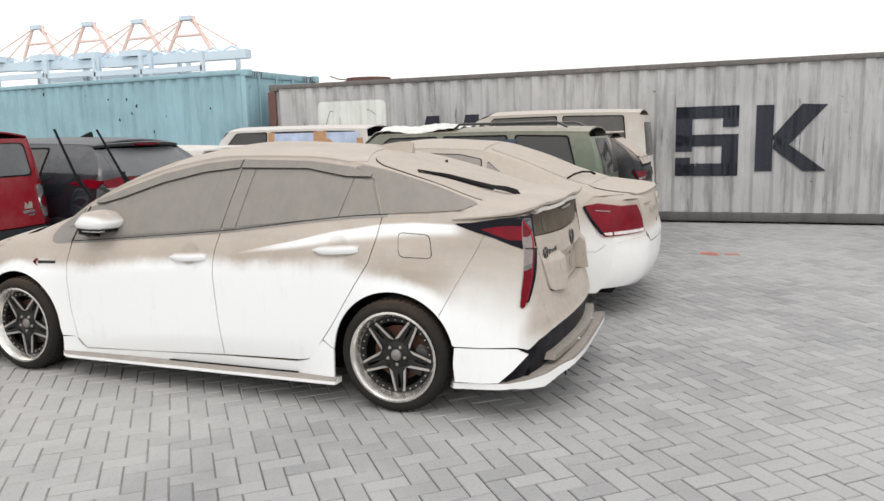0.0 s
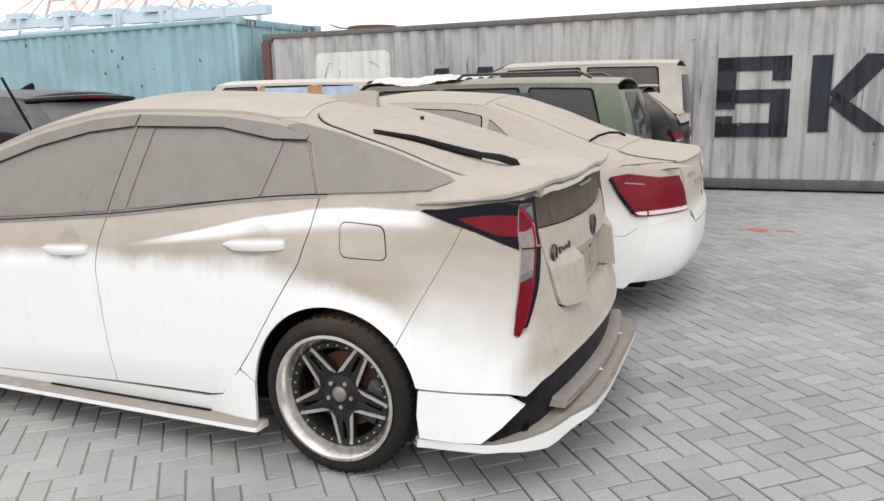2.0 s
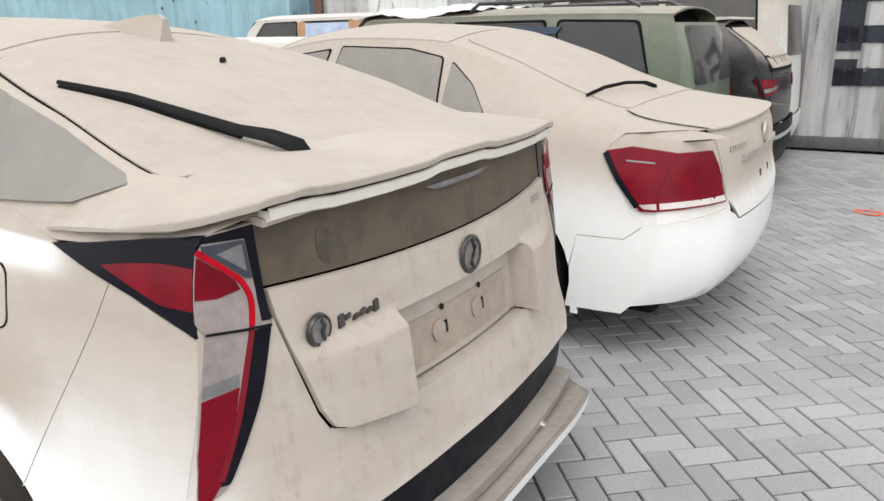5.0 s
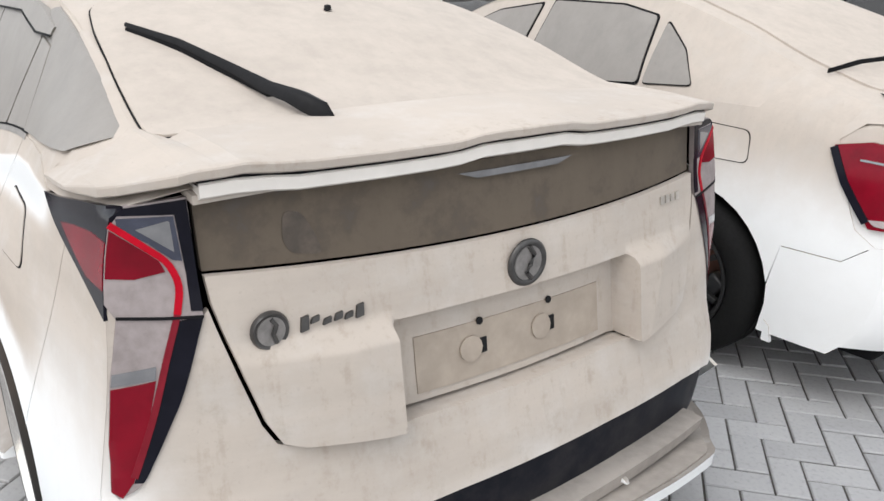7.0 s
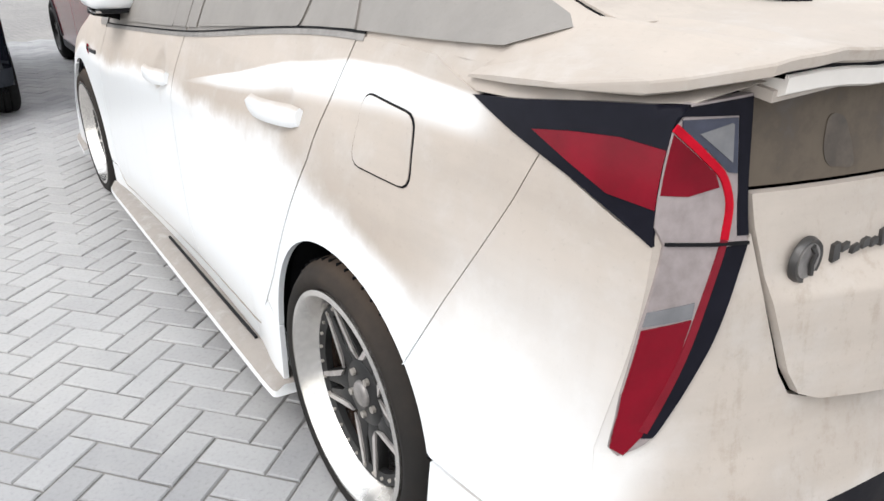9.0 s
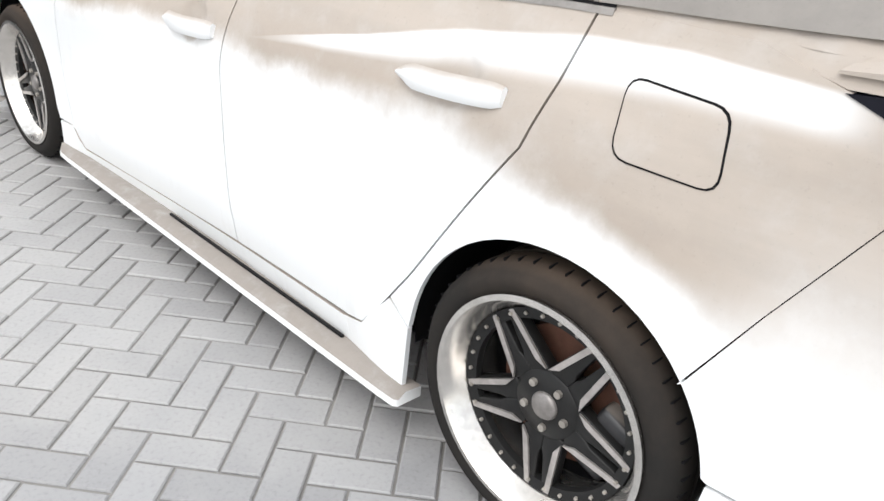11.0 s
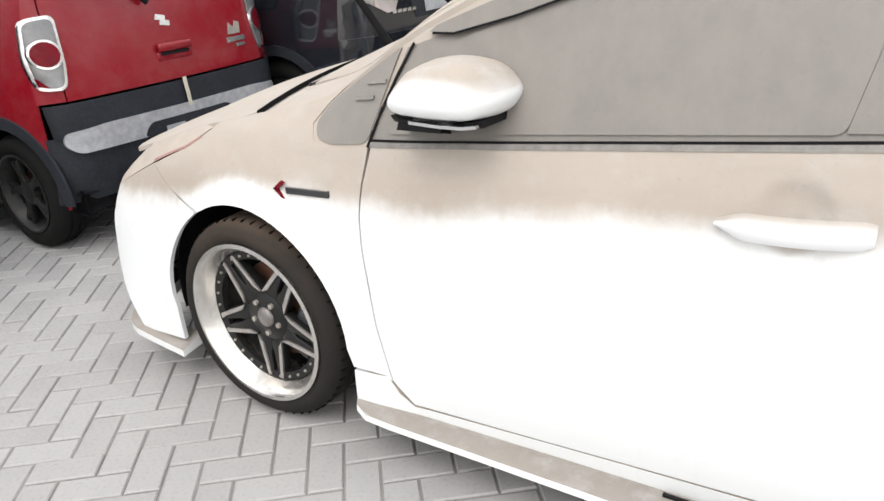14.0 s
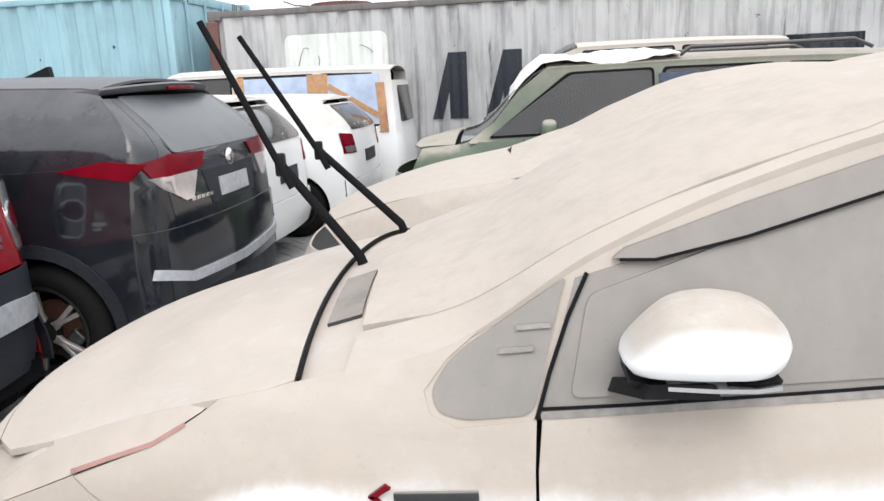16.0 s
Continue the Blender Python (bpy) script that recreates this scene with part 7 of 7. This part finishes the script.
def olive_suv():
    c = boxcar("estate_car", "olive green boxy wagon with dusty roof and roof rails", pose(-.33, 4.16, 0), .74, -3.0, .86, 1.56, -2.35, 1.05, -1.75, (.98, 1.05), .31, 2.45, PAINT_GREEN, GLASS, None, .18, doors=(-1.95, -1.0, -.1), rail=.84, win_end=.52)
    gate = c.rear("tailgate", c.band(.5, 1.42), PAINT_GREEN, .0)
    c.rear("rear_glass", rounded([(-.56, 1.02), (.56, 1.02), (.52, 1.40), (-.52, 1.40)], .05), GLASS, .010, parent=gate)
    c.rear("bumper", c.band(.25, .5), GREYPL, .03)
    for q in (-1, 1):
        c.rear("tail_lamp", [(q * .60, .70), (q * .70, .70), (q * .70, .96), (q * .60, .96)], REDLENS, .012)
        part("roof_rail", tube([(-.85, q * .58, 1.535), (-.78, q * .58, 1.585), (.3, q * .58, 1.585), (.42, q * .58, 1.53)], .014, 8), BLACKDUST, c.ob)
    c.side("window_visor", [(-1.0, 1.36), (-.14, 1.36), (-.10, 1.41), (-1.0, 1.42)], plain("blue_smoked_visor", (.03, .05, .09), .25), .02)
    b = shift(patch([(-2.05, -.60), (-1.75, -.62), (-.85, -.60), (-.75, .58), (-1.75, .6), (-2.05, .58)], lambda u, v: Vector((u, v, c.sh.Z(u, v) + .026 + .014 * math.sin(9 * u + 4 * v) + .012 * math.sin(23 * v + 5 * u) + .006 * math.sin(41 * u))), (0, 0, -1), .06, .004), Matrix.Identity(4))
    part("plastic_wrap", b, plain("dirty_white_plastic_sheet", (.62, .61, .58), .35, grain=8), c.ob, "crumpled white plastic sheet")
    return c


def dark_suv():
    c = boxcar("suv_car", "black SUV with a dust-covered hatch and battered rear", pose(-.02, 5.66, 0), .78, -3.3, .80, 1.50, -2.5, 1.0, -1.7, (.98, 1.05), .34, 2.6, PAINT_BLACKD, GLASSD, GREYPL, .50, doors=(-2.05, -1.05, -.1), rail=.74, win_end=-.05)
    gate = c.rear("tailgate", c.band(.6, 1.38), PAINT_BLACKD, .002)
    c.rear("window_seal", rounded([(-.61, 1.03), (.61, 1.03), (.51, 1.40), (-.51, 1.40)], .05), SEAL, .005, parent=gate)
    c.rear("rear_glass", rounded([(-.58, 1.06), (.58, 1.06), (.48, 1.38), (-.48, 1.38)], .05), DUSTREAR, .008, parent=gate)
    rings = [[(.26 + a, y, 1.455 + b_) for a, b_ in ((-.2, .0), (.12, .01), (.13, -.008), (-.18, -.03))] for y in [-.55 + 1.1 * k / 8 for k in range(9)]]
    part("roof_spoiler", loft(rings), PAINT_VAN, gate, "spoiler buried under dust")
    c.rear("bumper", c.band(.25, .6), BLACK, .03, label="scuffed black bumper")
    c.rear("bumper_trim", stroke([(-.7, .55), (-.5, .50), (.5, .50), (.7, .55)], .03), SILVERPL, .04)
    for q in (-1, 1):
        lam = c.rear("tail_lamp", [(q * .40, .88), (q * .72, .84), (q * .76, .98), (q * .42, .97)], REDLENS, .012)
        c.rear("clear_lens", [(q * .45, .90), (q * .70, .87), (q * .71, .90), (q * .45, .925)], CLEARLENS, .016, parent=lam)
    for yy, zz_ in ((-.74, .7), (-.70, .5), (-.6, .42)):
        part("loose_cable", tube(smooth_run([(.66, yy, zz_ + .3), (.74, yy - .04, zz_ + .1), (.72, yy, zz_ - .05), (.70, yy + .05, zz_ - .25)], 3), .012, 6), BLACK, c.ob)
    return c


def white_van():
    c = boxcar("van", "dusty off-white high van parked by the container", pose(-.30, 7.22, 0), .72, -2.7, .98, 1.80, -2.35, 1.05, -1.35, (1.02, 1.08), .32, 2.2, PAINT_VAN, GLASSD, None, .10, doors=(-2.1, -1.3, -.3), rail=.86, win_end=.65)
    gate = c.rear("tailgate", c.band(.5, 1.68), PAINT_VAN, .002)
    c.rear("rear_glass", rounded([(-.54, 1.1), (.54, 1.1), (.50, 1.58), (-.50, 1.58)], .05), GLASSD, .010, parent=gate)
    c.rear("bumper", c.band(.26, .5), PAINT_VAN, .03)
    for q in (-1, 1):
        c.rear("tail_lamp", [(q * .60, .65), (q * .69, .65), (q * .69, 1.0), (q * .60, 1.0)], REDLENS, .012)
    return c


def white_hatch(y, x, zr, label):
    c = boxcar("hatchback_car", label, pose(x, y, 0), .76, -3.0, .62, zr, -2.4, .98, -1.6, (.93, 1.0), .29, 2.5, PAINT_WHITE, GLASSD, None, .36, doors=(-2.0, -1.05, -.1), rail=.74, win_end=-.05)
    gate = c.rear("tailgate", c.band(.55, zr - .12), PAINT_WHITE, .002)
    c.rear("rear_glass", rounded([(-.56, 1.02), (.56, 1.02), (.48, zr - .13), (-.48, zr - .13)], .05), GLASS, .008, parent=gate)
    rings = [[(.22 + a, yy, zr - .07 + b_) for a, b_ in ((-.2, .0), (.10, .01), (.11, -.01), (-.18, -.03))] for yy in [-.52 + 1.04 * k / 8 for k in range(9)]]
    part("roof_spoiler", loft(rings), PAINT_WHITE, gate)
    c.rear("bumper", c.band(.25, .55), PAINT_WHITE, .025)
    for q in (-1, 1):
        lam = c.rear("tail_lamp", [(q * .54, .80), (q * .72, .80), (q * .73, 1.0), (q * .58, .98)], REDLENS, .012)
        c.rear("clear_lens", [(q * .56, .81), (q * .70, .81), (q * .71, .87), (q * .57, .87)], CLEARLENS, .016, parent=lam)
    c.rear("plate_recess", [(-.24, .68), (.24, .68), (.24, .80), (-.24, .80)], GREYPL, .008, parent=gate)
    return c


def silver_van():
    c = boxcar("van", "pale van with cardboard and blue film over its windows", pose(-4.35, 7.28, 0), .66, -3.2, .70, 1.69, -2.7, 1.0, -2.1, (.92, .95), .30, 2.5, PAINT_WHITE, GLASS, None, .10, doors=(-2.3, -1.3, -.3), rail=.86, win_end=.4)
    card = plain("brown_cardboard", (.42, .24, .13), .85, grain=20)
    film = plain("pale_blue_film", (.42, .50, .66), .4, grain=6)
    c.side("blue_film", [(-1.22, .99), (-.40, .99), (-.40, 1.56), (-1.22, 1.56)], film, .014, sides=(-1,), label="pale blue film")
    c.side("blue_film", [(-.18, .99), (.48, .99), (.42, 1.56), (-.18, 1.56)], film, .014, sides=(-1,), label="pale blue film")
    for poly in ([(-.42, .9), (-.18, .9), (-.18, 1.58), (-.42, 1.58)], [(-1.30, .95), (-1.18, .95), (-1.18, 1.58), (-1.30, 1.58)], [(-.2, 1.42), (.45, 1.02), (.48, 1.08), (-.16, 1.47)], [(.42, .9), (.52, .9), (.48, 1.46), (.38, 1.46)]):
        c.side("cardboard_strip", poly, card, .019, sides=(-1,), label="brown cardboard strip")
    gate = c.rear("tailgate", c.band(.5, 1.48), PAINT_WHITE, .002)
    c.rear("rear_glass", rounded([(-.48, 1.0), (.48, 1.0), (.45, 1.42), (-.45, 1.42)], .05), GLASS, .01, parent=gate)
    c.rear("bumper", c.band(.26, .5), PAINT_WHITE, .03)
    return c


red_kei()
black_crossover()
black_kei()
sedan()
olive_suv()
dark_suv()
white_van()
white_hatch(4.10, -4.85, 1.43, "plain white hatchback with a dark rear window")
white_hatch(5.78, -4.50, 1.39, "white hatchback beside the wrapped silver van")
silver_van()

lay_pavers()
